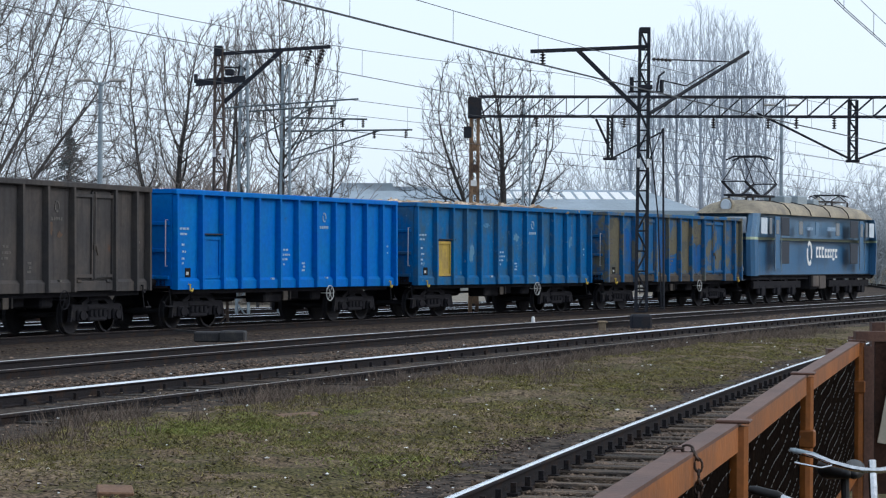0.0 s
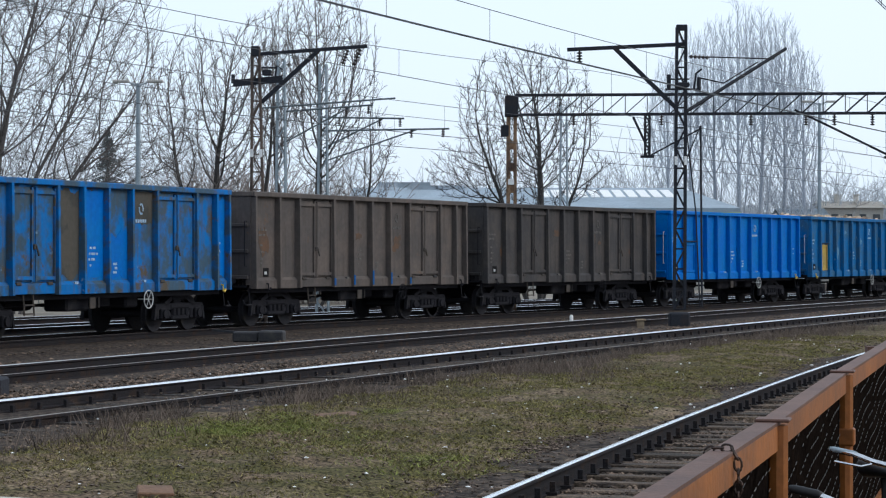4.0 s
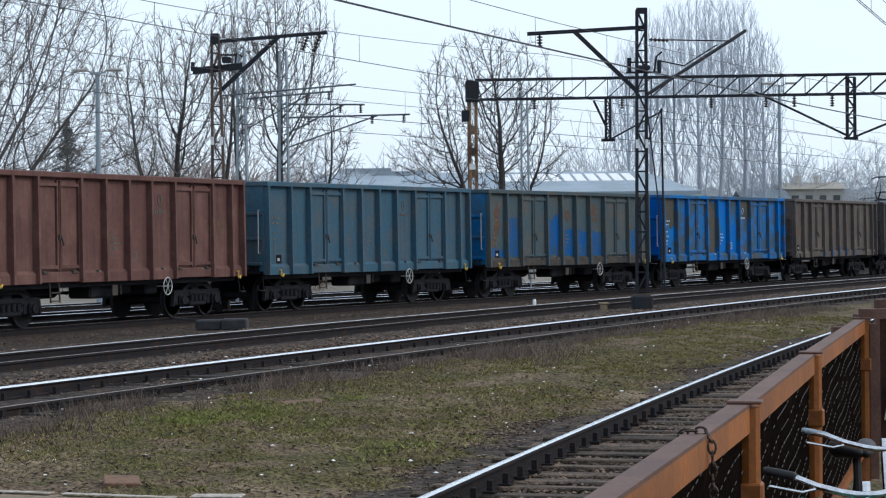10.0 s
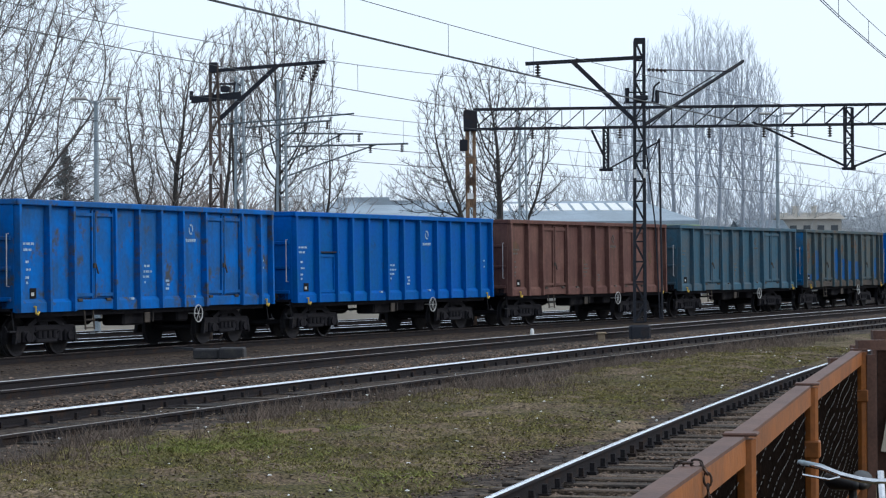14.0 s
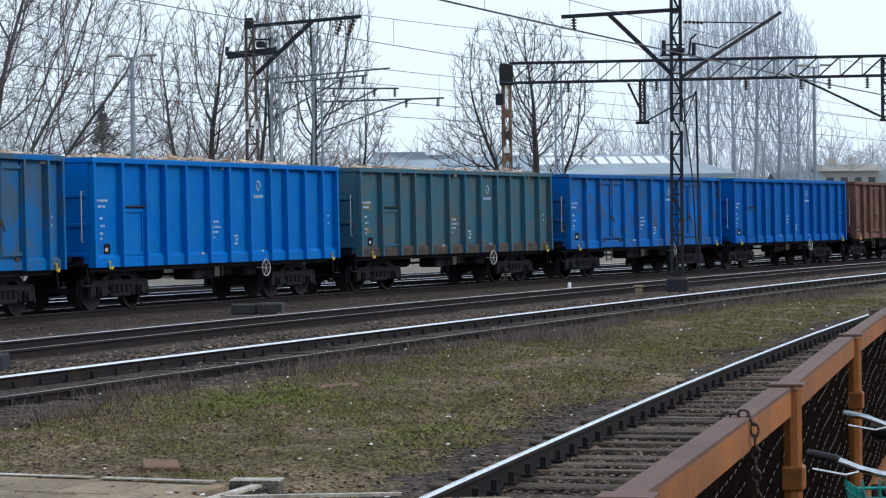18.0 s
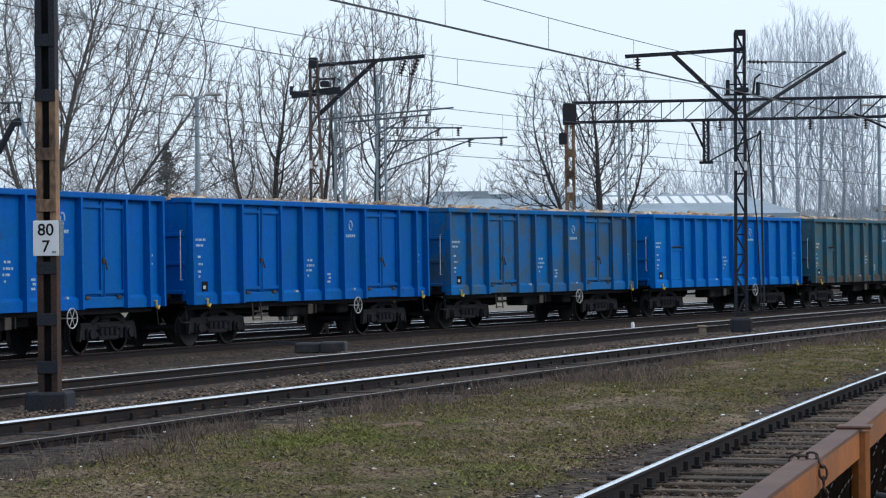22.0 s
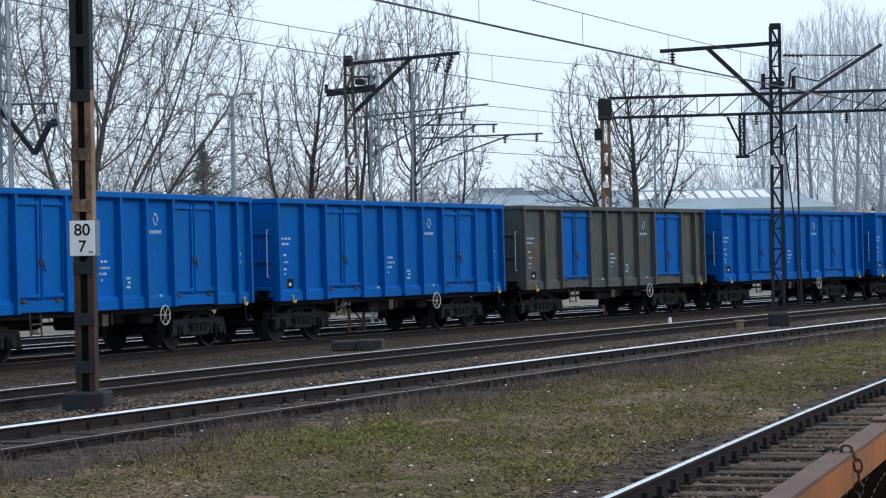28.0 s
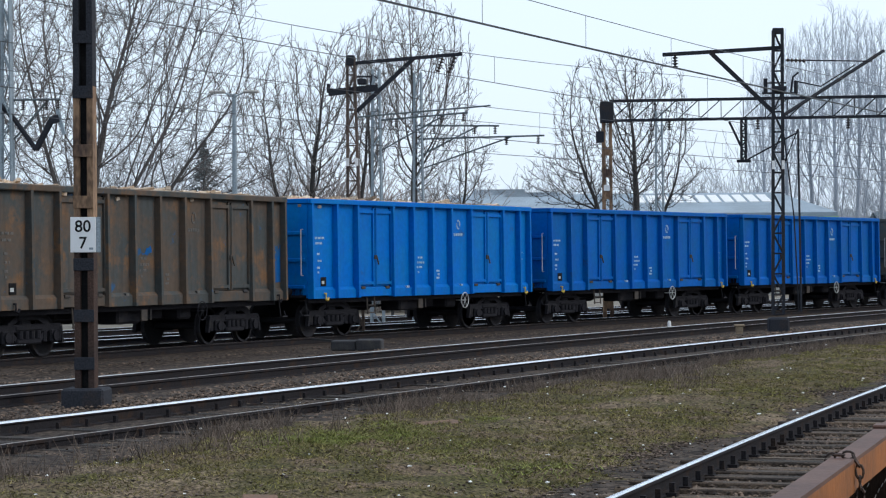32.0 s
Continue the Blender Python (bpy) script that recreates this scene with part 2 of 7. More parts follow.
BUSH = mat("dry_bush", (0.22, 0.185, 0.17), 0.95, alt=(0.26, 0.225, 0.205), amount=0.5, scale=1)
# pale blue-grey woods: distance haze painted into the base colour
WOODS = mat("hazed_far_woods", (0.46, 0.50, 0.54), 0.95, alt=(0.52, 0.55, 0.58), amount=0.5, scale=0.2)
GRASS = mat("grass", (0.128, 0.116, 0.030), 0.9, alt=(0.158, 0.122, 0.056), amount=0.42, scale=1.3, grain=0.5, fine=14, bump=0, edge=0.25, island=0.65)
GRASS_L = mat("fresh_grass", (0.160, 0.180, 0.040), 0.9, alt=(0.155, 0.140, 0.050), amount=0.45, scale=2, bump=0, island=0.4)
DRYW = mat("dry_weed", (0.140, 0.108, 0.086), 0.95, alt=(0.085, 0.064, 0.050), amount=0.5, scale=3, bump=0, island=0.45)
LITTER = plain("litter", (0.85, 0.85, 0.83), 0.7)
BRICKP = mat("brown_plate", (0.155, 0.085, 0.05), 0.9, alt=(0.10, 0.06, 0.04), amount=0.4, scale=5)
UNDER = mat("underframe_black", (0.017, 0.017, 0.021), 0.9, 0.0, alt=(0.026, 0.025, 0.026), amount=0.3, scale=3, bump=0.2, spec=0.1)
WHEELM = mat("wheel_steel", (0.023, 0.023, 0.027), 0.8, 0.0, alt=(0.035, 0.031, 0.029), amount=0.3, scale=4, spec=0.1)
SILL = mat("grimy_sill", (0.060, 0.050, 0.042), 0.8, alt=(0.036, 0.035, 0.036), amount=0.45, scale=1.6, grain=0.12, fine=8, spec=0.2)
YEL = plain("yellow_hook", (0.62, 0.42, 0.06), 0.6)
BARW = mat("faded_white_mark", (0.40, 0.49, 0.58), 0.7, amount=0.5, alt=(0.12, 0.25, 0.42), scale=14, edge=0.25)
WHITE = plain("white_paint", (0.75, 0.75, 0.74), 0.5)
SIGNW = mat("sign_enamel", (0.72, 0.73, 0.74), 0.4, grain=0.02, fine=6, bump=0.0, amount=0.3, alt=(0.64, 0.65, 0.66), edge=0.3)
BLACKP = mat("black_paint", (0.012, 0.012, 0.013), 0.8, spec=0.1, bump=0.05)
SCRAP = mat("light_scrap_load", (0.36, 0.25, 0.16), 0.9, alt=(0.5, 0.42, 0.33), amount=0.5, scale=5, island=0.5)
CREAM = mat("cream_roof_paint", (0.31, 0.265, 0.185), 0.7, alt=(0.15, 0.13, 0.10), amount=0.42, scale=0.9, streak=(0.07, 0.06, 0.05, 0.6), edge=0.25)
LBLUE = mat("loco_blue", (0.030, 0.118, 0.245), 0.45, alt=(0.04, 0.11, 0.20), amount=0.35, scale=1.0, streak=(0.05, 0.07, 0.095, 0.45))
LBLUE2 = mat("loco_light_blue", (0.075, 0.175, 0.30), 0.45, alt=(0.07, 0.14, 0.22), amount=0.35, scale=1.0, streak=(0.08, 0.09, 0.10, 0.45))
STRIPE = plain("loco_stripe", (0.46, 0.54, 0.38), 0.5)
LDARK = plain("loco_grille", (0.02, 0.03, 0.05), 0.6)
GLASSD = mat("dark_glass", (0.05, 0.06, 0.07), 0.08, 0.0, grain=0.05, amount=0.2, bump=0)
# pale base colour paints the sky's reflection into the glass
GLASSL = mat("sky_glass", (0.45, 0.5, 0.55), 0.06, 0.3, grain=0.05, amount=0.2, bump=0)
ROOFG = mat("grey_roof", (0.27, 0.33, 0.385), 0.8, alt=(0.23, 0.28, 0.32), amount=0.5, scale=0.4)
WALLG = mat("pale_wall", (0.42, 0.41, 0.38), 0.9, alt=(0.33, 0.32, 0.29), amount=0.4, scale=0.5)
WALLC = mat("cream_wall", (0.56, 0.53, 0.48), 0.9, alt=(0.45, 0.42, 0.38), amount=0.4, scale=0.5)
GREENB = plain("green_band", (0.35, 0.5, 0.22), 0.7)
CHROME = plain("bicycle_chrome", (0.55, 0.56, 0.58), 0.22, 1.0)
RUBBER = mat("black_rubber", (0.008, 0.008, 0.009), 0.55, grain=0.1, bump=0.03, amount=0.3, alt=(0.012, 0.012, 0.013), spec=0.3)
TEAL = plain("teal_plastic", (0.01, 0.22, 0.18), 0.5)
LEAF = mat("dead_leaf", (0.19, 0.145, 0.10), 0.9, alt=(0.08, 0.06, 0.045), amount=0.5, scale=8, grain=0.4, bump=0, island=0.4)
MESH_GLINT = mat("mesh_glint", (0.10, 0.088, 0.075), 0.5, 0.2, alt=(0.02, 0.016, 0.014), amount=0.55, scale=7, bump=0)
CHAINM = mat("chain_steel", (0.05, 0.035, 0.03), 0.6, 0.6, alt=(0.08, 0.045, 0.03), amount=0.4, scale=20)


def paint(name, base, alt, amount, scale=1.1, rust=0.45, edge=0.05, dirt=(0.085, 0.065, 0.05), spots=()):
    return mat(name, base, 0.6, 0.0, spec=0.09, spots=spots, obj=0.06, alt=alt, amount=amount, scale=scale, grain=0.07, fine=9, bump=0.06, streak=(*dirt, rust), edge=edge)


# ------------------------------------------------------------------ mesh helpers
def link(name, bm, material, parent=None, label="", smooth=False):
    me = bpy.data.meshes.new(name)
    bm.normal_update()
    bm.to_mesh(me)
    bm.free()
    for m in (material if isinstance(material, (list, tuple)) else [material]):
        me.materials.append(m)
    if smooth:
        for p in me.polygons:
            p.use_smooth = True
    ob = new(name, me)
    if parent:
        ob.parent = parent
    if label:
        ob["label"] = label
    return ob


def part(name, bm, material, parent, label="", smooth=False):
    return link(name, bm, material, parent, label, smooth)


def again(name, ob, parent, m):
    """Another object on the same mesh."""
    o = new(name, ob.data)
    o.parent = parent
    o.matrix_basis = m
    return o


def empty(name, m=None, label="", category="", group="", kind=""):
    e = new(name)
    e.empty_display_size = 0.2
    if m is not None:
        e.matrix_world = m
    return tagged(e, label, category, group, kind)


def box(bm, x0, x1, y0, y1, z0, z1, bevel=0.0, m=None, idx=0):
    vs = [bm.verts.new((x, y, z)) for x in (x0, x1) for y in (y0, y1) for z in (z0, z1)]
    fs = [(0, 1, 3, 2), (4, 6, 7, 5), (0, 4, 5, 1), (2, 3, 7, 6), (0, 2, 6, 4), (1, 5, 7, 3)]
    faces = [bm.faces.new([vs[i] for i in f]) for f in fs]
    for f in faces:
        f.material_index = idx
    if bevel > 0:
        es = list({e for f in faces for e in f.edges})
        r = bmesh.ops.bevel(bm, geom=es, offset=bevel, segments=1, affect='EDGES')
        vs = list({v for f in r["faces"] for v in f.verts} | {v for v in vs if v.is_valid})
    if m is not None:
        for v in vs:
            v.co = m @ v.co
    return vs


def tube(bm, pts, r, n=6, cap=True, idx=0):
    """A round bar along pts; r one radius or one for each point."""
    pts = [Vector(p) for p in pts]
    rs = r if isinstance(r, (list, tuple)) else [r] * len(pts)
    rings = []
    for i, p in enumerate(pts):
        d = (pts[min(i + 1, len(pts) - 1)] - pts[max(i - 1, 0)])
        d = d.normalized() if d.length > 1e-9 else Vector((0, 0, 1))
        a = d.orthogonal().normalized() if abs(d.z) > 0.99 else d.cross(Vector((0, 0, 1))).normalized()
        b = d.cross(a)
        rings.append([bm.verts.new(p + (a * math.cos(2 * math.pi * k / n) + b * math.sin(2 * math.pi * k / n)) * rs[i]) for k in range(n)])
    for u, v in zip(rings, rings[1:]):
        for k in range(n):
            f = bm.faces.new((u[k], u[(k + 1) % n], v[(k + 1) % n], v[k]))
            f.material_index = idx
    if cap:
        bm.faces.new(rings[0][::-1]).material_index = idx
        bm.faces.new(rings[-1]).material_index = idx


def ring(bm, c, axis, R, r, n=16, k=5, idx=0):
    """A torus."""
    c, ax = Vector(c), Vector(axis).normalized()
    a = ax.orthogonal().normalized()
    b = ax.cross(a)
    g = []
    for i in range(n):
        t = 2 * math.pi * i / n
        d = a * math.cos(t) + b * math.sin(t)
        g.append([bm.verts.new(c + d * (R + r * math.cos(2 * math.pi * j / k)) + ax * r * math.sin(2 * math.pi * j / k)) for j in range(k)])
    for i in range(n):
        for j in range(k):
            u, v = g[i], g[(i + 1) % n]
            bm.faces.new((u[j], v[j], v[(j + 1) % k], u[(j + 1) % k])).material_index = idx


def bar(bm, p0, p1, w, d=None, up=(0, 0, 1), idx=0):
    """A straight rectangular bar from p0 to p1, w wide and d deep."""
    p0, p1 = Vector(p0), Vector(p1)
    ax = (p1 - p0).normalized()
    u = Vector(up)
    s = ax.cross(u)
    s = s.normalized() if s.length > 1e-4 else ax.orthogonal().normalized()
    t = s.cross(ax)
    d = d or w
    q = [(s * i * w + t * j * d) / 2 for i, j in ((-1, -1), (1, -1), (1, 1), (-1, 1))]
    a = [bm.verts.new(p0 + o) for o in q]
    b = [bm.verts.new(p1 + o) for o in q]
    for k in range(4):
        bm.faces.new((a[k], a[(k + 1) % 4], b[(k + 1) % 4], b[k])).material_index = idx
    bm.faces.new(a[::-1]).material_index = idx
    bm.faces.new(b).material_index = idx


# ------------------------------------------------------------------ lines of the tracks
class Line:
    """A line on the plan: through (x, y) with a heading from the y axis towards x, and its curvature at nodes."""

    def __init__(self, x, y, heading, nodes, lo=-320, hi=420):
        self.u = np.arange(lo, hi + 0.5, 0.5)
        i0 = int(np.argmin(abs(self.u)))
        a = np.cumsum(np.interp(self.u, [n[0] for n in nodes], [n[1] for n in nodes])) * 0.5
        a = a - a[i0] + heading
        self.a = a
        xs, ys = np.cumsum(np.sin(a)) * 0.5, np.cumsum(np.cos(a)) * 0.5
        self.x, self.y = xs - xs[i0] + x, ys - ys[i0] + y

    def at(self, u, right=0.0):
        x, y, a = (float(np.interp(u, self.u, v)) for v in (self.x, self.y, self.a))
        return x + right * math.cos(a), y - right * math.sin(a), a


TRAIN = Line(2.0, 75.95, 0.50755, [(-130, 0.0), (-60, 0.006), (-45, 0.00888), (-25, 0.00706), (-5, 0.00497), (15, -0.00069), (35, -0.00523), (60, -0.0094), (80, -0.004), (110, 0.0)])
TRK_A = Line(0.0, 41.9, radians(21.7), [(-80, 0.0), (-60, 0.00125), (120, 0.00125), (140, 0.0)])
TRK_B = Line(0.0, 54.7, radians(22.7), [(-80, 0.0), (-60, 0.0026), (-5, 0.0026), (6, 0.0009), (40, 0.0012), (70, 0.0)])
TRK_C = Line(3.27, 28.1, radians(15.6), [(-80, 0.0), (-60, 0.0018), (60, 0.0018), (90, 0.0)])
# the train's own track, and two more behind it
OFF_T = -1.5
# the train and the tracks behind it lie a little lower
DROP = 0.20
BASE = -0.46


def strip(name, line, us, across, z, material, kind="structure", label="", category=""):
    """A sheet along a line; across: offsets to the right; z: a height for each offset, or a function of x, y."""
    bm = bmesh.new()
    prev = None
    for u in us:
        cur = []
        for r, h in zip(across, z):
            x, y, _ = line.at(u, r)
            x2, y2 = x + 0.10 * noise.noise((x * 1.3, y * 1.3, 3.1)), y
            cur.append(bm.verts.new((x2, y2, h + 0.03 * noise.noise((x * 2.0, y * 2.0, 0.0)))))
        if prev:
            for i in range(len(cur) - 1):
                bm.faces.new((prev[i], prev[i + 1], cur[i + 1], cur[i]))
        prev = cur
    return tagged(link(name, bm, material), label, category, "", kind)


RAIL_PROFILE = [(-0.036, -0.012), (-0.026, -0.003), (0.0, 0.0), (0.016, -0.002), (0.029, -0.009), (0.036, -0.022), (0.035, -0.038), (0.009, -0.052), (0.009, -0.135), (0.065, -0.152), (0.065, -0.165), (-0.065, -0.165), (-0.065, -0.152), (-0.009, -0.135), (-0.009, -0.052), (-0.035, -0.038)]


def rail(name, line, offset, u0, u1, parent, z=0.0, top=None, step=1.0, label="", side=1, worn=3):
    """A flat-bottomed rail; side: on which hand its worn gauge corner lies."""
    bm = bmesh.new()
    prev = None
    n = len(RAIL_PROFILE)
    for u in np.arange(u0, u1 + 0.01, step):
        x, y, a = line.at(u, offset)
        c, s = math.cos(a), math.sin(a)
        cur = [bm.verts.new((x + side * p * c, y - side * p * s, z + q)) for p, q in RAIL_PROFILE]
        if prev:
            for i in range(n):
                f = bm.faces.new((prev[i], cur[i], cur[(i + 1) % n], prev[(i + 1) % n]))
                f.material_index = 1 if 1 <= i <= worn else 0
        prev = cur
    bmesh.ops.recalc_face_normals(bm, faces=bm.faces[:])
    return part(name, bm, [RAIL_SIDE, top or RAIL_TOP], parent, label)


def sleepers(line, offset, u0, u1, parent, z, pitch=0.62, length=2.5, wood=None):
    bm = bmesh.new()
    box(bm, -length / 2, length / 2, -0.11, 0.11, -0.14, 0.0, 0.012)
    first = None
    rnd = random.Random(5)
    for u in np.arange(u0, u1, pitch):
        x, y, a = line.at(u, offset)
        m = pose(x, y, z + rnd.uniform(-0.02, 0.008), rnd.uniform(-2, 2), 0, -math.degrees(a) + rnd.uniform(-2.2, 2.2))
        if first is None:
            first = part("sleeper", bm, wood or SLEEPER, parent)
            first.matrix_basis = m
        else:
            again("sleeper", first, parent, m)


def fasteners(line, offs, u0, u1, parent, z, pitch=0.62):
    bm = bmesh.new()
    for u in np.arange(u0, u1, pitch):
        for o in offs:
            for sgn in (-1, 1):
                x, y, a = line.at(u, o + sgn * 0.10)
                m = pose(x, y, z, 0, 0, -math.degrees(a))
                box(bm, -0.045, 0.045, -0.06, 0.06, -0.17, -0.135, 0, m)
                box(bm, -0.022, 0.022, -0.024, 0.024, -0.14, -0.055, 0, m)
    tagged(part("fastener", bm, RAIL_SIDE, parent), kind="stuff")


# ------------------------------------------------------------------ ground
def relief(x, y):
    """Height of the turf: broad swells, tussocks and small lumps."""
    return -0.16 + 0.10 * noise.noise((x * 0.25, y * 0.25, 1.0)) + 0.04 * noise.noise((x * 1.1, y * 1.1, 2.0)) + 0.045 * noise.noise((x * 2.6, y * 2.0, 4.0)) + 0.030 * noise.noise((x * 6.0, y * 4.6, 9.0))


def build_ground():
    xs = np.concatenate([-40 - np.geomspace(1, 1500, 26)[::-1], np.arange(-40, -10, 0.8), np.arange(-10, 6, 0.09), np.arange(6, 14, 0.3), np.arange(14, 45, 0.8), 45 + np.geomspace(1, 1500, 26)])
    ys = np.concatenate([-np.geomspace(1, 1500, 20)[::-1], np.arange(0, 12, 0.8), np.arange(12, 32, 0.11), np.arange(32, 45, 0.28), np.arange(45, 75, 0.8), 75 + np.geomspace(1, 2500, 40)])
    X, Y = np.meshgrid(xs, ys)
    fx, fy = X.ravel(), Y.ravel()
    Z = np.full(len(fx), -0.2)
    xa = np.interp(fy, TRK_A.y, TRK_A.x)
    xc = np.interp(fy, TRK_C.y, TRK_C.x)
    xb = np.interp(fy, TRK_B.y, TRK_B.x)
    for i in np.nonzero((fx > -45) & (fx < 50) & (fy > 0) & (fy < 80))[0]:
        Z[i] = relief(float(fx[i]), float(fy[i]))
    # a low bank of turf between the near and the middle track
    Z = np.where((fx > xa + 1.9) & (fx < xc - 0.6), Z + 0.03 - 0.10 * np.clip((fx - (xc - 1.9)) / 1.2, 0, 1), np.minimum(Z, -0.2))
    Z = np.where((fx > xb - 4.0) & (fx < xa + 1.9) & (fy < 90), Z - 0.1, Z)
    Z = np.where(fx <= xb - 4.0, np.minimum(Z, BASE + 0.04), Z)
    Z = np.where((fx <= xb - 3.0) & (fx > xb - 19.0), np.minimum(Z, -0.62), Z)
    # dark trodden soil dips towards the middle track
    Z = np.where((fx > xa + 1.9) & (fx < xc - 0.6), Z - 0.09 * np.clip((xa + 3.4 - fx) / 1.2, 0, 1), Z)
    path = ((fx < -1.5) & (fx > -12) & (fy < 16.0 - 0.396 * (fx + 2.2)) & (fy > 7)) | ((fx >= -1.9) & (fx < 0.5) & (fy < 15.05) & (fy > 7))
    Z = np.where(path, np.minimum(Z, -0.27), Z)
    nx, ny = len(xs), len(ys)
    quads = [(j * nx + i, j * nx + i + 1, (j + 1) * nx + i + 1, (j + 1) * nx + i) for j in range(ny - 1) for i in range(nx - 1)]
    me = bpy.data.meshes.new("ground")
    me.from_pydata([(float(a), float(b), float(c)) for a, b, c in zip(fx, fy, Z)], [], quads)
    me.materials.append(GROUND)
    for p in me.polygons:
        p.use_smooth = True
    tagged(new("ground", me), "patchy winter turf and trodden soil between the tracks", "ground", kind="structure")


build_ground()
US = np.arange(-60, 200, 1.0)
strip("ballast_bed_1", TRK_A, US, [-2.0, -1.5, -0.3, 1.8, 2.6, 3.4, 3.9], [-0.22, -0.16, -0.165, -0.165, -0.175, -0.20, -0.30], BALLAST, label="dark brown ballast under the middle track", category="ballast")
strip("ballast_bed_2", TRK_B, US, [-12.0, -5.2, -3.6, -2.2, -0.3, 1.8, 2.6, 3.4], [-0.50, -0.43, -0.27, -0.17, -0.16, -0.16, -0.18, -0.26], BALLAST, label="dark brown ballast beside the train", category="ballast")
strip("ballast_bed_3", TRAIN, np.arange(-110, 200, 1.0), [-13.2, -9.0, -3.6, -3.0, 0.0, 0.7, 1.5], [-0.38, -0.38, -0.38, -0.36, -0.36, -0.39, -0.50], BALLAST, label="dark ballast under the moving train", category="ballast")
strip("ballast_bed_4", TRK_C, np.arange(-26, 120, 1.0), [-1.9, -1.3, -0.7, 2.3, 3.0], [-0.30, -0.22, -0.195, -0.195, -0.23], BALLAST, label="dark ballast of the near track", category="ballast")

trk = empty("railway_track_1", label="middle railway track with one polished rail on wooden sleepers", category="railway track", kind="structure")
rail("rail", TRK_A, 0.0, -50, 150, trk, 0.0, worn=4)
rail("rail", TRK_A, 1.505, -50, 150, trk, -0.05, RAIL_DULL, side=-1)
sleepers(TRK_A, 0.75, -25, 60, trk, -0.155, wood=TARRED)
fasteners(TRK_A, (0.0, 1.505), -25, 60, trk, -0.02)
trk = empty("railway_track_2", label="second railway track with a polished and a rusty rail in dark ballast", category="railway track", kind="structure")
rail("rail", TRK_B, 0.0, -60, 150, trk, 0.0, RAIL_MID)
rail("rail", TRK_B, 1.505, -60, 150, trk, 0.0, RAIL_DULL, side=-1)
trk = empty("railway_track_3", label="track that carries the freight train", category="railway track", kind="structure")
rail("rail", TRAIN, OFF_T - 0.7525, -300, 400, trk, -DROP, step=2)
rail("rail", TRAIN, OFF_T + 0.7525, -300, 400, trk, -DROP, RAIL_DULL, step=2, side=-1)
for i, off in enumerate((-6.2, -11.0)):
    trk = empty(f"railway_track_{4 + i}", label="polished rails of a track behind the train", category="railway track", kind="structure")
    rail("rail", TRAIN, off - 0.7525, -120, 150, trk, -DROP, step=2)
    rail("rail", TRAIN, off + 0.7525, -120, 150, trk, -DROP, step=2)
trk = empty("railway_track_6", label="near track with a polished rail and worn wooden sleepers", category="railway track", kind="structure")
rail("rail", TRK_C, 0.0, -25, 120, trk, 0.0)
rail("rail", TRK_C, 1.505, -25, 120, trk, 0.0, side=-1)
sleepers(TRK_C, 0.75, -13.6, 42, trk, -0.15, 0.53)
fasteners(TRK_C, (0.0, 1.505), -13.6, 42, trk, 0.0, 0.53)
strip("yard_paving", TRAIN, np.arange(-120, 200, 2.0), [-40, -22, -15, -13.2], [-0.36, -0.36, -0.36, -0.40], mat("pale_yard", (0.20, 0.175, 0.14), 0.95, alt=(0.13, 0.12, 0.095), amount=0.4, scale=0.6, bump=0.3), label="pale gravel yard behind the tracks", category="paving")


# ------------------------------------------------------------------ the train
LEN, PITCH = 12.8, 14.04
HALF = LEN / 2
Z0, Z1 = 0.84, 3.45
KNOTS = [(0, 21.16), (6, 66.48), (13, 118.64), (19, 163.19), (23, 193.09), (25, 207.73), (28, 230.02), (32, 259.86)]
RUN = np.polyfit([k[0] for k in KNOTS], [k[1] for k in KNOTS], 3)
PAINTED = {"side_wall", "end_wall", "floor_pan", "rib", "end_rib", "rim", "door_leaf", "hatch", "sill_panel", "door_frame", "latch_rod"}


def fx(f):
    return -HALF + f * LEN


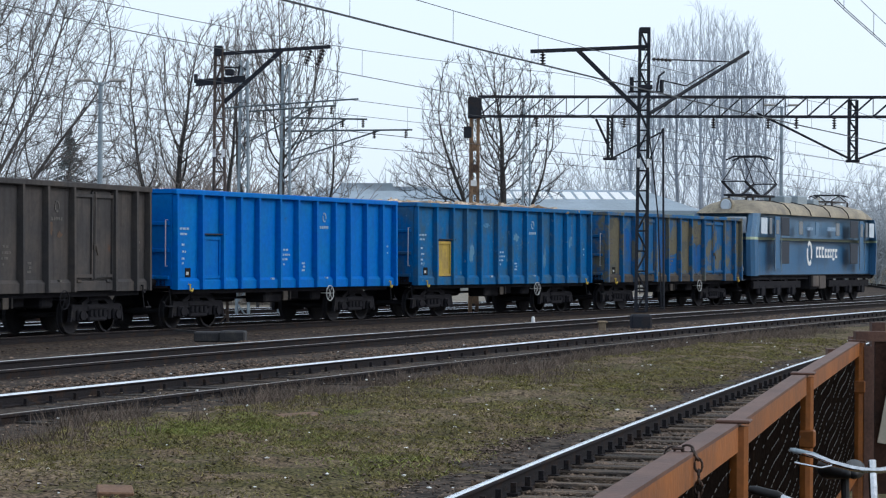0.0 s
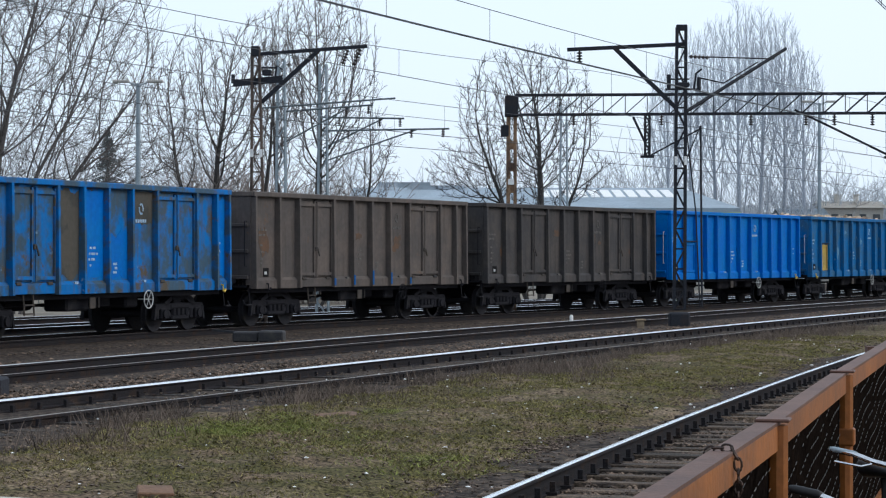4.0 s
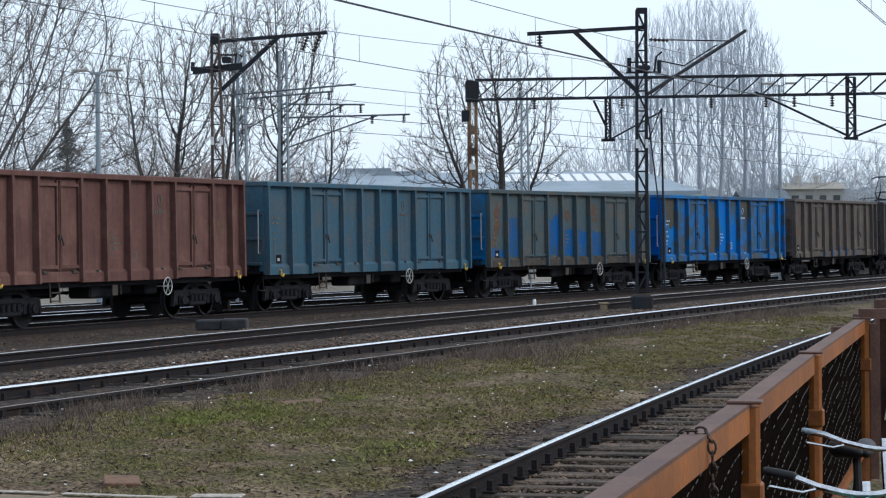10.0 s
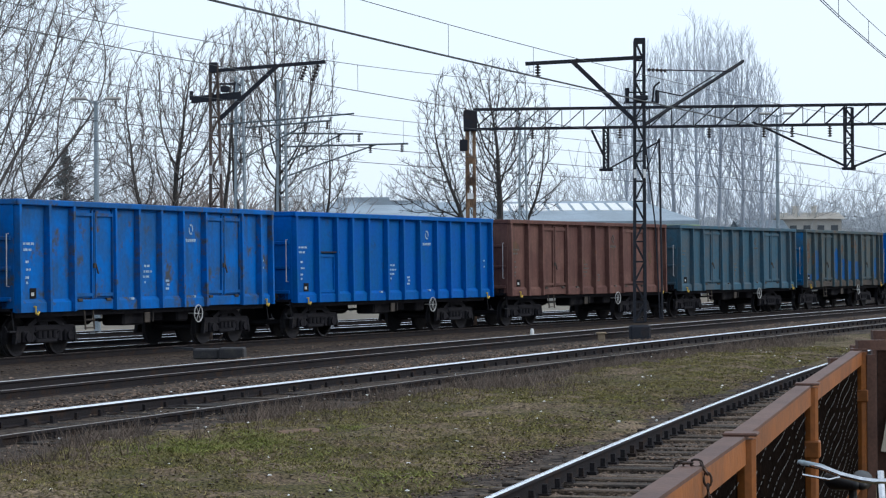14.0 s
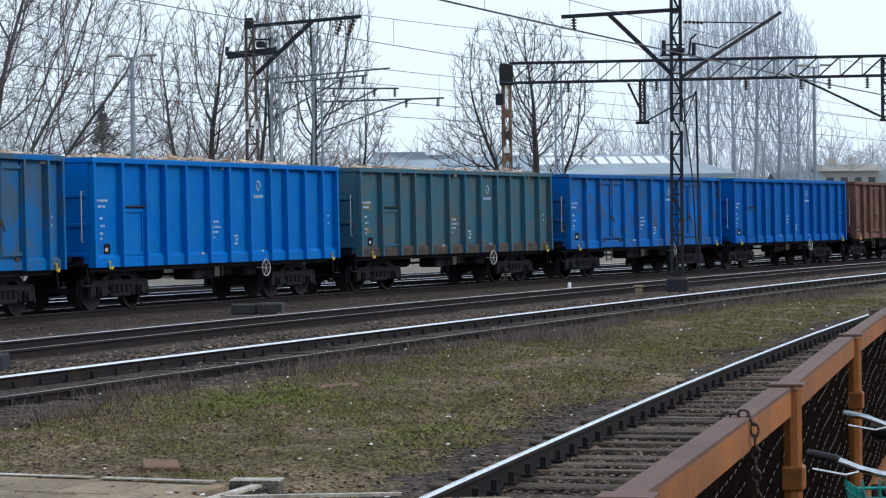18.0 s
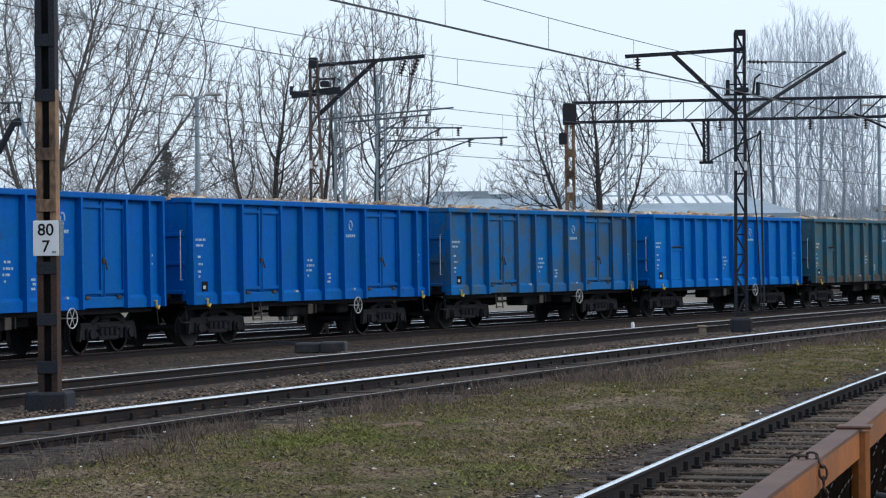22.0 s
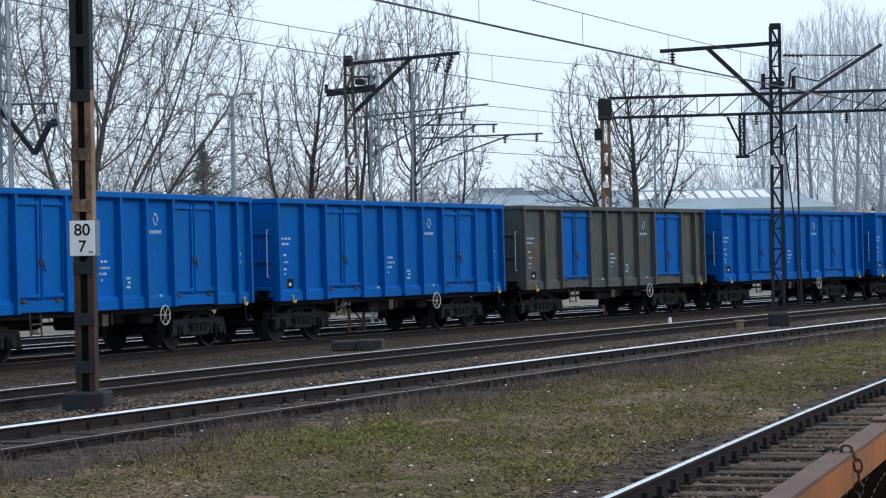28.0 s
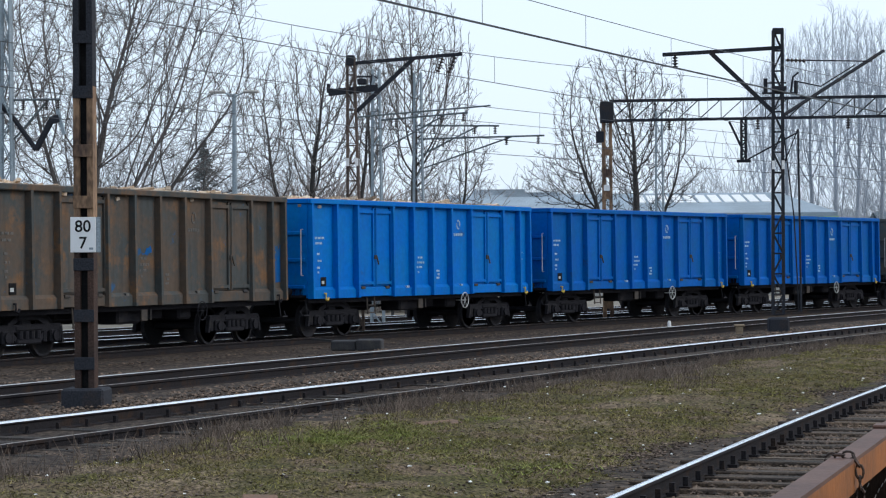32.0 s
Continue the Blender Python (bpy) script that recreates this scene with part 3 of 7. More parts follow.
def bogie(parent, x):
    b = bmesh.new()
    for s in (-1, 1):
        y = s * 1.0
        box(b, -1.25, 1.25, y - 0.06, y + 0.06, 0.55, 0.72, 0.02)
        for e in (-1, 1):
            bar(b, (e * 0.75, y, 0.70), (e * 0.35, y, 0.88), 0.12, 0.12)
            bar(b, (e * 1.22, y + s * 0.02, 0.66), (e * 1.30, y + s * 0.02, 0.30), 0.10, 0.08)
        box(b, -0.42, 0.42, y - 0.08, y + 0.08, 0.80, 0.94, 0.02)
        box(b, -0.45, 0.45, y - 0.09, y + 0.12, 0.30, 0.42, 0.03)
        box(b, -0.5, 0.5, y - 0.09, y + 0.10, 0.58, 0.70, 0.03)
        for k in range(4):
            tube(b, [(-0.33 + 0.22 * k, y + s * 0.04, 0.42), (-0.33 + 0.22 * k, y + s * 0.04, 0.58)], 0.085, 8)
        for e in (-1, 1):
            bar(b, (e * 0.45, y, 0.4), (e * 0.7, y, 0.6), 0.1, 0.1)
            tube(b, [(e * 0.62, y, 0.34), (e * 0.62, y, 0.58)], 0.09, 8)
            tube(b, [(e * 1.15, y, 0.34), (e * 1.15, y, 0.58)], 0.09, 8)
    box(b, -0.2, 0.2, -1.0, 1.0, 0.45, 0.95, 0.03)
    bg = part("bogie", b, UNDER, parent)
    bg.matrix_basis = pose(x, 0, -DROP)
    for e in (-1, 1):
        w = bmesh.new()
        tube(w, [(0, -1.0, 0), (0, 1.0, 0)], 0.08, 8)
        for s in (-1, 1):
            prof = [(0.69, 0.49), (0.715, 0.49), (0.72, 0.46), (0.82, 0.455), (0.82, 0.40), (0.785, 0.38), (0.775, 0.16), (0.80, 0.12)]
            tube(w, [(0, s * p, 0) for p, _ in prof], [r for _, r in prof], 20)
        ob = part("wheelset", w, WHEELM, bg)
        ob.matrix_basis = pose(e * 0.9, 0, 0.46)
        for s in (-1, 1):
            a = bmesh.new()
            box(a, -0.14, 0.14, s * 1.0 - 0.12, s * 1.0 + 0.12, 0.32, 0.6, 0.03)
            tube(a, [(0, s * 1.1, 0.46), (0, s * 1.17, 0.46)], 0.11, 10)
            ax = part("axle_box", a, UNDER, bg)
            ax.matrix_basis = pose(e * 0.9, 0, 0)


def wagon(kind):
    """An open high-sided wagon; kind 2: two double doors a side; kind 1: one small hatch a side."""
    w = empty("freight_wagon", label="wagon", category="freight wagon", group="wagons of the freight train")
    P = None
    b = bmesh.new()
    box(b, -HALF, HALF, -1.38, 1.38, 1.12, 1.2)
    part("floor_pan", b, P, w)
    for s in (-1, 1):
        b = bmesh.new()
        box(b, -HALF, HALF, s * 1.40 - 0.02, s * 1.40 + 0.02, Z0 + 0.02, Z1 - 0.05)
        part("side_wall", b, P, w)
        b = bmesh.new()
        box(b, -HALF - 0.03, HALF + 0.03, s * 1.47 - 0.09, s * 1.47 + 0.10, Z1 - 0.14, Z1, 0.02)
        part("rim", b, P, w)
    for e in (-1, 1):
        b = bmesh.new()
        box(b, e * HALF - 0.02, e * HALF + 0.02, -1.42, 1.42, Z0 + 0.1, Z1 - 0.02)
        part("end_wall", b, P, w)
        for zz in (1.15, 1.85, 2.55):
            b = bmesh.new()
            xa, xb = sorted((e * HALF, e * (HALF + 0.07)))
            box(b, xa, xb, -1.36, 1.36, zz - 0.05, zz + 0.05, 0.015)
            part("end_rib", b, P, w)
        b = bmesh.new()
        xa, xb = sorted((e * HALF, e * (HALF + 0.06)))
        box(b, xa, xb, -1.5, 1.5, Z1 - 0.13, Z1, 0.015)
        part("rim", b, P, w)
        # buffers, coupling, beam
        b = bmesh.new()
        xa, xb = sorted((e * (HALF - 0.25), e * (HALF + 0.02)))
        box(b, xa, xb, -1.3, 1.3, 0.86, 1.2, 0.02)
        part("headstock", b, UNDER, w)
        for s in (-1, 1):
            b = bmesh.new()
            tube(b, [(e * HALF, s * 0.875, 1.03), (e * (HALF + 0.35), s * 0.875, 1.03)], 0.10, 10)
            tube(b, [(e * (HALF + 0.35), s * 0.875, 1.03), (e * (HALF + 0.56), s * 0.875, 1.03)], 0.075, 10)
            tube(b, [(e * (HALF + 0.56), s * 0.875, 1.03), (e * (HALF + 0.60), s * 0.875, 1.03)], [0.24, 0.225], 14)
            part("buffer", b, UNDER, w)
        b = bmesh.new()
        bar(b, (e * HALF, 0, 1.0), (e * (HALF + 0.6), 0, 0.92), 0.1, 0.08)
        part("coupling_hook", b, UNDER, w)
        for s in (-1, 1):
            b = bmesh.new()
            y = s * 1.30
            tube(b, [(e * HALF, y, 2.65), (e * (HALF + 0.12), y, 2.65), (e * (HALF + 0.12), y, 1.45), (e * HALF, y, 1.45)], 0.014, 5)
            part("hand_rail", b, HANDLE, w, "light grey hand rail")
            b = bmesh.new()
            tube(b, [(e * (HALF - 0.05), s * 1.32, 0.85), (e * (HALF - 0.05), s * 1.38, 0.42), (e * (HALF + 0.22), s * 1.38, 0.42), (e * (HALF + 0.25), s * 1.32, 0.55)], 0.018, 5)
            box(b, e * (HALF + 0.08) - 0.13, e * (HALF + 0.08) + 0.13, s * 1.38 - 0.06, s * 1.38 + 0.06, 0.40, 0.43)
            part("step", b, WHEELM, w, "dark shunter's step")
    ribs = (0.006, 0.103, 0.187, 0.259, 0.336, 0.428, 0.509, 0.595, 0.684, 0.757, 0.84, 0.924, 0.994) if kind == 1 else (0.006, 0.103, 0.186, 0.335, 0.424, 0.511, 0.599, 0.694, 0.854, 0.94, 0.994)
    rb = {}
    for s in (-1, 1):
        for f in ribs:
            if s not in rb:
                b = bmesh.new()
                y = s * 1.42
                # a tapered hat-section rib, deeper at its foot
                q = [(-0.06, Z0, 0.0), (0.06, Z0, 0.0), (0.045, Z0, 0.17), (-0.045, Z0, 0.17)]
                t = [(-0.06, Z1 - 0.12, 0.0), (0.06, Z1 - 0.12, 0.0), (0.045, Z1 - 0.12, 0.14), (-0.045, Z1 - 0.12, 0.14)]
                lo = [b.verts.new((x, y + s * d, z)) for x, z, d in q]
                hi = [b.verts.new((x, y + s * d, z)) for x, z, d in t]
                for k in range(4):
                    b.faces.new((lo[k], lo[(k + 1) % 4], hi[(k + 1) % 4], hi[k]))
                b.faces.new(lo)
                b.faces.new(hi)
                bmesh.ops.recalc_face_normals(b, faces=b.faces[:])
                o = rb[s] = part("rib", b, P, w)
                o.matrix_basis = pose(fx(f), 0, 0)
            else:
                again("rib", rb[s], w, pose(fx(f), 0, 0))
        # sloped sill between the ribs
        for f0, f1 in zip(ribs, ribs[1:]):
            if kind == 2 and (abs(f0 - 0.186) < 0.01 or abs(f0 - 0.694) < 0.01):
                b = bmesh.new()
                box(b, fx(f0) + 0.06, fx(f1) - 0.06, *sorted((s * 1.42, s * 1.50)), Z0 + 0.02, Z0 + 0.26, 0.01)
                part("sill_panel", b, P, w)
                # door leaves with their pressed frames
                mid = (f0 + f1) / 2
                for g0, g1 in ((f0, mid), (mid, f1)):
                    xa, xb = fx(g0) + 0.07, fx(g1) - 0.03
                    b = bmesh.new()
                    ya, yb = sorted((s * 1.42, s * 1.45))
                    box(b, xa, xb, ya, yb, Z0 + 0.30, Z1 - 0.20)
                    part("door_leaf", b, P, w)
                    b = bmesh.new()
                    ya, yb = sorted((s * 1.45, s * 1.50))
                    for x0, x1, z0, z1 in ((xa, xa + 0.06, Z0 + 0.30, Z1 - 0.2), (xb - 0.06, xb, Z0 + 0.30, Z1 - 0.2), (xa + 0.06, xb - 0.06, Z1 - 0.34, Z1 - 0.26), (xa + 0.06, xb - 0.06, Z0 + 0.34, Z0 + 0.42)):
                        box(b, x0, x1, ya, yb, z0, z1)
                    part("door_frame", b, P, w)
                b = bmesh.new()
                tube(b, [(fx(mid), s * 1.50, Z0 + 0.28), (fx(mid), s * 1.50, Z1 - 0.25)], 0.02, 6)
                part("latch_rod", b, P, w)
                b = bmesh.new()
                box(b, fx(mid) - 0.05, fx(mid) + 0.05, *sorted((s * 1.46, s * 1.54)), 1.86, 1.98, 0.01)
                bar(b, (fx(mid) + 0.02, s * 1.54, 1.95), (fx(mid) + 0.10, s * 1.56, 1.72), 0.03, 0.03)
                part("door_latch", b, SILL, w, "grimy door latch")
                for g, dx in ((f0, 0.30), (f1, -0.30)):
                    b = bmesh.new()
                    box(b, fx(g) + dx - 0.10, fx(g) + dx + 0.10, *sorted((s * 1.46, s * 1.53)), 1.06, 1.13, 0.01)
                    part("door_hinge", b, SILL, w)
                # black strips stand in for the shaded gaps around the door leaves
                b = bmesh.new()
                for xg, wg in ((fx(mid) + 0.02, 0.03), (fx(f0) + 0.06, 0.02), (fx(f1) - 0.06, 0.03)):
                    box(b, xg - wg / 2, xg + wg / 2, *sorted((s * 1.421, s * 1.452)), Z0 + 0.3, Z1 - 0.17)
                part("door_seal", b, BLACKP, w)
            else:
                b = bmesh.new()
                x0, x1 = fx(f0) + 0.06, fx(f1) - 0.06
                p = [(s * 1.42, Z0), (s * 1.50, Z0), (s * 1.50, Z0 + 0.22), (s * 1.42, Z0 + 0.30)]
                a_, c_ = [b.verts.new((x0, y, z)) for y, z in p], [b.verts.new((x1, y, z)) for y, z in p]
                for k in range(4):
                    b.faces.new((a_[k], a_[(k + 1) % 4], c_[(k + 1) % 4], c_[k]))
                b.faces.new(a_)
                b.faces.new(c_)
                bmesh.ops.recalc_face_normals(b, faces=b.faces[:])
                part("sill_panel", b, P, w)
        if kind == 1:
            x0, x1 = fx(0.103) + 0.07, fx(0.187) - 0.06
            ya, yb = sorted((s * 1.42, s * 1.45))
            b = bmesh.new()
            box(b, x0, x1, ya, yb, Z0 + 0.3, Z0 + 1.38, 0.01)
            part("hatch", b, P, w)
            b = bmesh.new()
            ya, yb = sorted((s * 1.45, s * 1.485))
            for q0, q1, z0, z1 in ((x0, x0 + 0.07, Z0 + 0.28, Z0 + 1.4), (x1 - 0.07, x1, Z0 + 0.28, Z0 + 1.4), (x0 + 0.07, x1 - 0.07, Z0 + 1.31, Z0 + 1.4), (x0 + 0.07, x1 - 0.07, Z0 + 0.28, Z0 + 0.36)):
                box(b, q0, q1, ya, yb, z0, z1)
            part("door_frame", b, P, w)
            b = bmesh.new()
            box(b, x0 - 0.1, x1 + 0.2, *sorted((s * 1.42, s * 1.54)), Z0 + 1.44, Z0 + 1.475)
            part("hatch_hood", b, DARKST, w)
        # hooks at the corners, brake wheel, brake lever plate
        for f in (0.055, 0.965):
            b = bmesh.new()
            x = fx(f)
            tube(b, [(x, s * 1.44, Z0 + 0.13), (x, s * 1.55, Z0 + 0.13), (x, s * 1.55, Z0 - 0.02), (x + 0.08, s * 1.55, Z0 - 0.05), (x + 0.13, s * 1.55, Z0 + 0.02)], 0.028, 6)
            part("tow_hook", b, YEL, w, "yellow tow hook")
        b = bmesh.new()
        x = fx(0.665)
        ring(b, (x, s * 1.5, 0.66), (0, 1, 0), 0.22, 0.014, 24, 5)
        for k in range(3):
            t = k * math.pi / 3
            bar(b, (x - 0.22 * math.cos(t), s * 1.5, 0.66 - 0.22 * math.sin(t)), (x + 0.22 * math.cos(t), s * 1.5, 0.66 + 0.22 * math.sin(t)), 0.012, 0.01, (0, 1, 0))
        tube(b, [(x, s * 1.5, 0.66), (x, s * 1.2, 0.66)], 0.02, 6)
        part("brake_wheel", b, HANDLE, w, "pale spoked brake wheel")
        b = bmesh.new()
        x = fx(0.47)
        box(b, x - 0.13, x + 0.13, s * 1.40 - 0.02, s * 1.40 + 0.02, 0.48, 0.74, 0.01)
        part("brake_plate", b, SILL, w, "grimy brake lever plate")
        # label holder and the little plates by the corner
        b = bmesh.new()
        xl = fx(0.06)
        ya, yb = sorted((s * 1.42, s * 1.44))
        box(b, xl - 0.13, xl + 0.13, ya, yb, 1.16, 1.40, 0.006)
        lh = part("label_holder", b, BLACKP, w, "dark metal label holder")
        b = bmesh.new()
        box(b, xl - 0.10, xl + 0.02, *sorted((s * 1.44, s * 1.444)), 1.22, 1.30)
        part("paper_label", b, HANDLE, lh, "pale paper label")
        b = bmesh.new()
        bar(b, (x + 0.3, s * 1.4, 0.74), (x + 0.3, s * 1.4, 0.5), 0.05, 0.03)
        part("brake_lever", b, SILL, w)
    # lettering as faded bars, and the round mark
    for s in (-1, 1):
        b = bmesh.new()
        yy = s * 1.425
        rows = [(0.022, 2.30, (0.10, 0.14, 0.12)), (0.024, 2.16, (0.16, 0.12)), (0.03, 1.88, (0.13,)), (0.032, 1.70, (0.09, 0.05)), (0.03, 1.52, (0.13,)), (0.032, 1.40, (0.07,)), (0.45, 1.78, (0.10, 0.12)), (0.448, 1.64, (0.06, 0.17, 0.07)), (0.445, 1.51, (0.08, 0.18)), (0.45, 1.37, (0.07,)), (0.535, 1.40, (0.17,)), (0.54, 1.30, (0.12,)), (0.535, 1.20, (0.16,)), (0.955, 1.92, (0.10,)), (0.957, 1.72, (0.06,)), (0.64, 0.98, (0.1,)), (0.39, 0.97, (0.14,))]
        for f, z, words in rows:
            x = fx(f) + 0.08
            for ln in words:
                box(b, x, x + ln, *sorted((yy, yy + s * (0.006 if z > 1.0 else 0.083))), z + 0.1, z + 0.155)
                x += ln + 0.045
        tagged(part("lettering", b, BARW, w, "faded white lettering"), kind="stuff")
        b = bmesh.new()
        x = fx(0.645)
        for sg in (-1, 1):
            pts = [(x + sg * 0.09 * math.cos(t), yy + s * 0.004, 2.86 + sg * 0.12 * math.sin(t)) for t in np.linspace(-0.4, 2.2, 8)]
            for u, v in zip(pts, pts[1:]):
                bar(b, u, v, 0.012, 0.045, (0, 0, 1) if abs(v[0] - u[0]) > abs(v[2] - u[2]) else (1, 0, 0))
        for k in range(5):
            box(b, x - 0.27 + k * 0.11, x - 0.19 + k * 0.11, *sorted((yy, yy + s * 0.006)), 2.53, 2.61)
        tagged(part("round_mark", b, BARW, w, "faded white round mark"), kind="stuff")
    if kind == 2:
        for s in (-1, 1):
            b = bmesh.new()
            x = fx(0.25)
            tube(b, [(x - 0.2, s * 1.42, Z0 + 0.02), (x - 0.2, s * 1.46, 0.38)], 0.022, 6)
            tube(b, [(x + 0.2, s * 1.42, Z0 + 0.02), (x + 0.2, s * 1.46, 0.38)], 0.022, 6)
            for z in (0.42, 0.62):
                bar(b, (x - 0.2, s * 1.45, z), (x + 0.2, s * 1.45, z), 0.06, 0.03)
            part("door_step", b, SILL, w, "grimy step frame under the door")
    # underframe
    b = bmesh.new()
    box(b, -HALF + 0.1, HALF - 0.1, -0.35, 0.35, 0.8, 1.12)
    for s in (-1, 1):
        box(b, -HALF + 0.2, HALF - 0.2, s * 1.25 - 0.05, s * 1.25 + 0.05, 0.72, 1.12)
    for x in (-2.6, -1.3, 0, 1.3, 2.6):
        box(b, x - 0.06, x + 0.06, -1.25, 1.25, 0.85, 1.12)
    part("underframe", b, UNDER, w)
    b = bmesh.new()
    tube(b, [(-1.9, 0.2, 0.62), (-0.7, 0.2, 0.62)], 0.2, 12)
    box(b, 0.5, 1.3, -0.9, -0.3, 0.5, 0.85, 0.03)
    box(b, -1.1, -0.1, -1.15, -0.5, 0.42, 0.82, 0.05)
    box(b, 1.7, 2.3, -1.1, -0.3, 0.46, 0.85, 0.05)
    tube(b, [(-2.8, -0.4, 0.55), (2.8, -0.4, 0.55)], 0.025, 6)
    tube(b, [(-3.2, 0.5, 0.5), (3.0, 0.5, 0.58)], 0.025, 6)
    part("brake_gear", b, UNDER, w)
    for x in (-4.5, 4.5):
        bogie(w, x)
    return w


def repaint(w, main, doors=None, end=None, sill=None, marks=None, fittings=None):
    for o in w.children:
        base = o.name.split(".")[0]
        if base in ("lettering", "round_mark"):
            o.material_slots[0].link = 'OBJECT'
            o.material_slots[0].material = marks
            o["label"] = ("faint worn " if marks == FAINT else "white painted ") + base.replace("_", " ")
        elif fittings and base in ("brake_wheel", "tow_hook", "hand_rail"):
            o.material_slots[0].link = 'OBJECT'
            o.material_slots[0].material = fittings
            o["label"] = "sooty " + base.replace("_", " ")
        if base in PAINTED:
            m = main
            if doors and base in ("door_leaf", "door_frame", "hatch"):
                m = doors
            if end and base in ("end_wall", "end_rib"):
                m = end
            if sill and base == "sill_panel":
                m = sill
            if not o.material_slots:
                continue
            o.material_slots[0].link = 'OBJECT'
            o.material_slots[0].material = m


def load(parent, seed):
    """A heap of pale scrap timber that shows over the rim."""
    b = bmesh.new()
    r = random.Random(seed)
    for i in range(230):
        x, y = r.uniform(-6.1, 6.1), r.uniform(-1.25, 1.25)
        z = 3.30 + 0.26 * (1 - (y / 1.35) ** 2) * (0.65 + 0.5 * noise.noise((x * 0.6, seed, 0))) + r.uniform(-0.05, 0.07)
        ln = r.uniform(0.2, 1.1)
        m = pose(x, y, z, r.uniform(-20, 20), r.uniform(-12, 12), r.uniform(-70, 70))
        box(b, -ln / 2, ln / 2, -r.uniform(0.03, 0.08), 0.05, -0.04, r.uniform(0.02, 0.05), 0, m)
    box(b, -6.2, 6.2, -1.3, 1.3, 2.9, 3.28)
    tagged(part("timber_load", b, SCRAP, parent, "heap of pale broken timber in the wagon"), kind="stuff")


def patch(w, bays, material, label="", ragged=0.035):
    """Other paint on single bays, with a ragged outline: (f0, f1, z0, z1)."""
    r = random.Random(len(bays) * 7 + int(bays[0][2] * 100))
    for f0, f1, z0, z1 in bays:
        x0, x1 = fx(f0) + 0.075, fx(f1) - 0.07
        for sd in (-1, 1):
            b = bmesh.new()
            n = 11
            q = [r.gauss(0, ragged * 1.6) for _ in range(4)]
            top = [(x0 + (x1 - x0) * k / n, min(3.28, z1 + r.gauss(0, ragged) + q[0] * math.cos(k * 0.7))) for k in range(n + 1)]
            low = [(x0 + (x1 - x0) * k / n, max(1.15, z0 + r.gauss(0, ragged * 0.6) + q[1] * math.cos(k * 0.9))) for k in range(n + 1)]
            out = [b.verts.new((x, sd * 1.4265, z)) for x, z in top]
            inn = [b.verts.new((x, sd * 1.4265, z)) for x, z in low]
            for k in range(n):
                b.faces.new((inn[k], inn[k + 1], out[k + 1], out[k]))
            ext = bmesh.ops.extrude_face_region(b, geom=b.faces[:])
            for v in ext["geom"]:
                if isinstance(v, bmesh.types.BMVert):
                    v.co.y = sd * 1.4205
            bmesh.ops.recalc_face_normals(b, faces=b.faces[:])
            part("repaint_patch", b, material, w, label)


def blotch(w, spots, material, label=""):
    """Worn spots of uneven outline on the sides: (f, z, half width, half height)."""
    r = random.Random(len(spots) * 13 + int(spots[0][1] * 100))
    for f, z, rx, rz in spots:
        for sd in (-1, 1):
            b = bmesh.new()
            n = 18
            rr = [1 + r.gauss(0, 0.22) for _ in range(n)]
            lo, hi = [], []
            for k in range(n):
                t = 2 * math.pi * k / n
                x, zz = fx(f) + rx * rr[k] * math.cos(t), z + rz * rr[k] * math.sin(t)
                lo.append(b.verts.new((x, sd * 1.4205, zz)))
                hi.append(b.verts.new((x, sd * 1.4255, zz)))
            b.faces.new(hi)
            for k in range(n):
                b.faces.new((lo[k], lo[(k + 1) % n], hi[(k + 1) % n], hi[k]))
            bmesh.ops.recalc_face_normals(b, faces=b.faces[:])
            part("worn_spot", b, material, w, label)


BLUE = paint("blue_paint", (0.0004, 0.086, 0.37), (0.002, 0.092, 0.30), 0.45, rust=0.22, edge=0.2, dirt=(0.015, 0.045, 0.10), spots=((0.02, 0.05, 0.12, 0.68, 1.3, 0.06), (0.10, 0.20, 0.36, 0.72, 4.0, 0.03)))
BLUE_B = paint("bright_blue_paint", (0.0006, 0.118, 0.46), (0.003, 0.135, 0.41), 0.45, rust=0.2, edge=0.2, dirt=(0.02, 0.07, 0.15), spots=((0.03, 0.08, 0.16, 0.70, 1.3, 0.06), (0.16, 0.27, 0.42, 0.72, 4.5, 0.03)))
BLUE_D = paint("dirty_blue_paint", (0.0025, 0.112, 0.31), (0.030, 0.100, 0.19), 0.45, rust=0.35, edge=0.14, spots=((0.12, 0.22, 0.32, 0.66, 3.2, 0.04), (0.07, 0.06, 0.05, 0.69, 1.6, 0.05)))
BLUE_C = paint("chipped_blue_paint", (0.0011, 0.1127, 0.4255), (0.0138, 0.0862, 0.2530), 0.5, 1.2, rust=0.35, edge=0.16, dirt=(0.03, 0.05, 0.08), spots=((0.055, 0.062, 0.070, 0.595, 1.6, 0.05), (0.085, 0.06, 0.045, 0.66, 2.6, 0.04)))
BLUE_G = paint("blue_and_grey_patches", (0.004, 0.125, 0.38), (0.042, 0.080, 0.12), 0.5, 1.2, rust=0.5, edge=0.10, spots=((0.085, 0.066, 0.045, 0.61, 2.0, 0.05), (0.16, 0.26, 0.36, 0.68, 3.0, 0.03)))
GREY_B = paint("grey_with_blue_patches", (0.0512, 0.0824, 0.0982), (0.0802, 0.0868, 0.0819), 0.45, 1.3, rust=0.4, edge=0.14, spots=((0.13, 0.085, 0.048, 0.64, 1.8, 0.05), (0.02, 0.075, 0.16, 0.66, 1.0, 0.06)))
BROWNG = paint("brown_grey_paint", (0.0819, 0.0717, 0.0672), (0.1126, 0.0922, 0.0806), 0.45, rust=0.45, edge=0.16, dirt=(0.04, 0.034, 0.03), spots=((0.13, 0.075, 0.045, 0.68, 1.8, 0.05),))
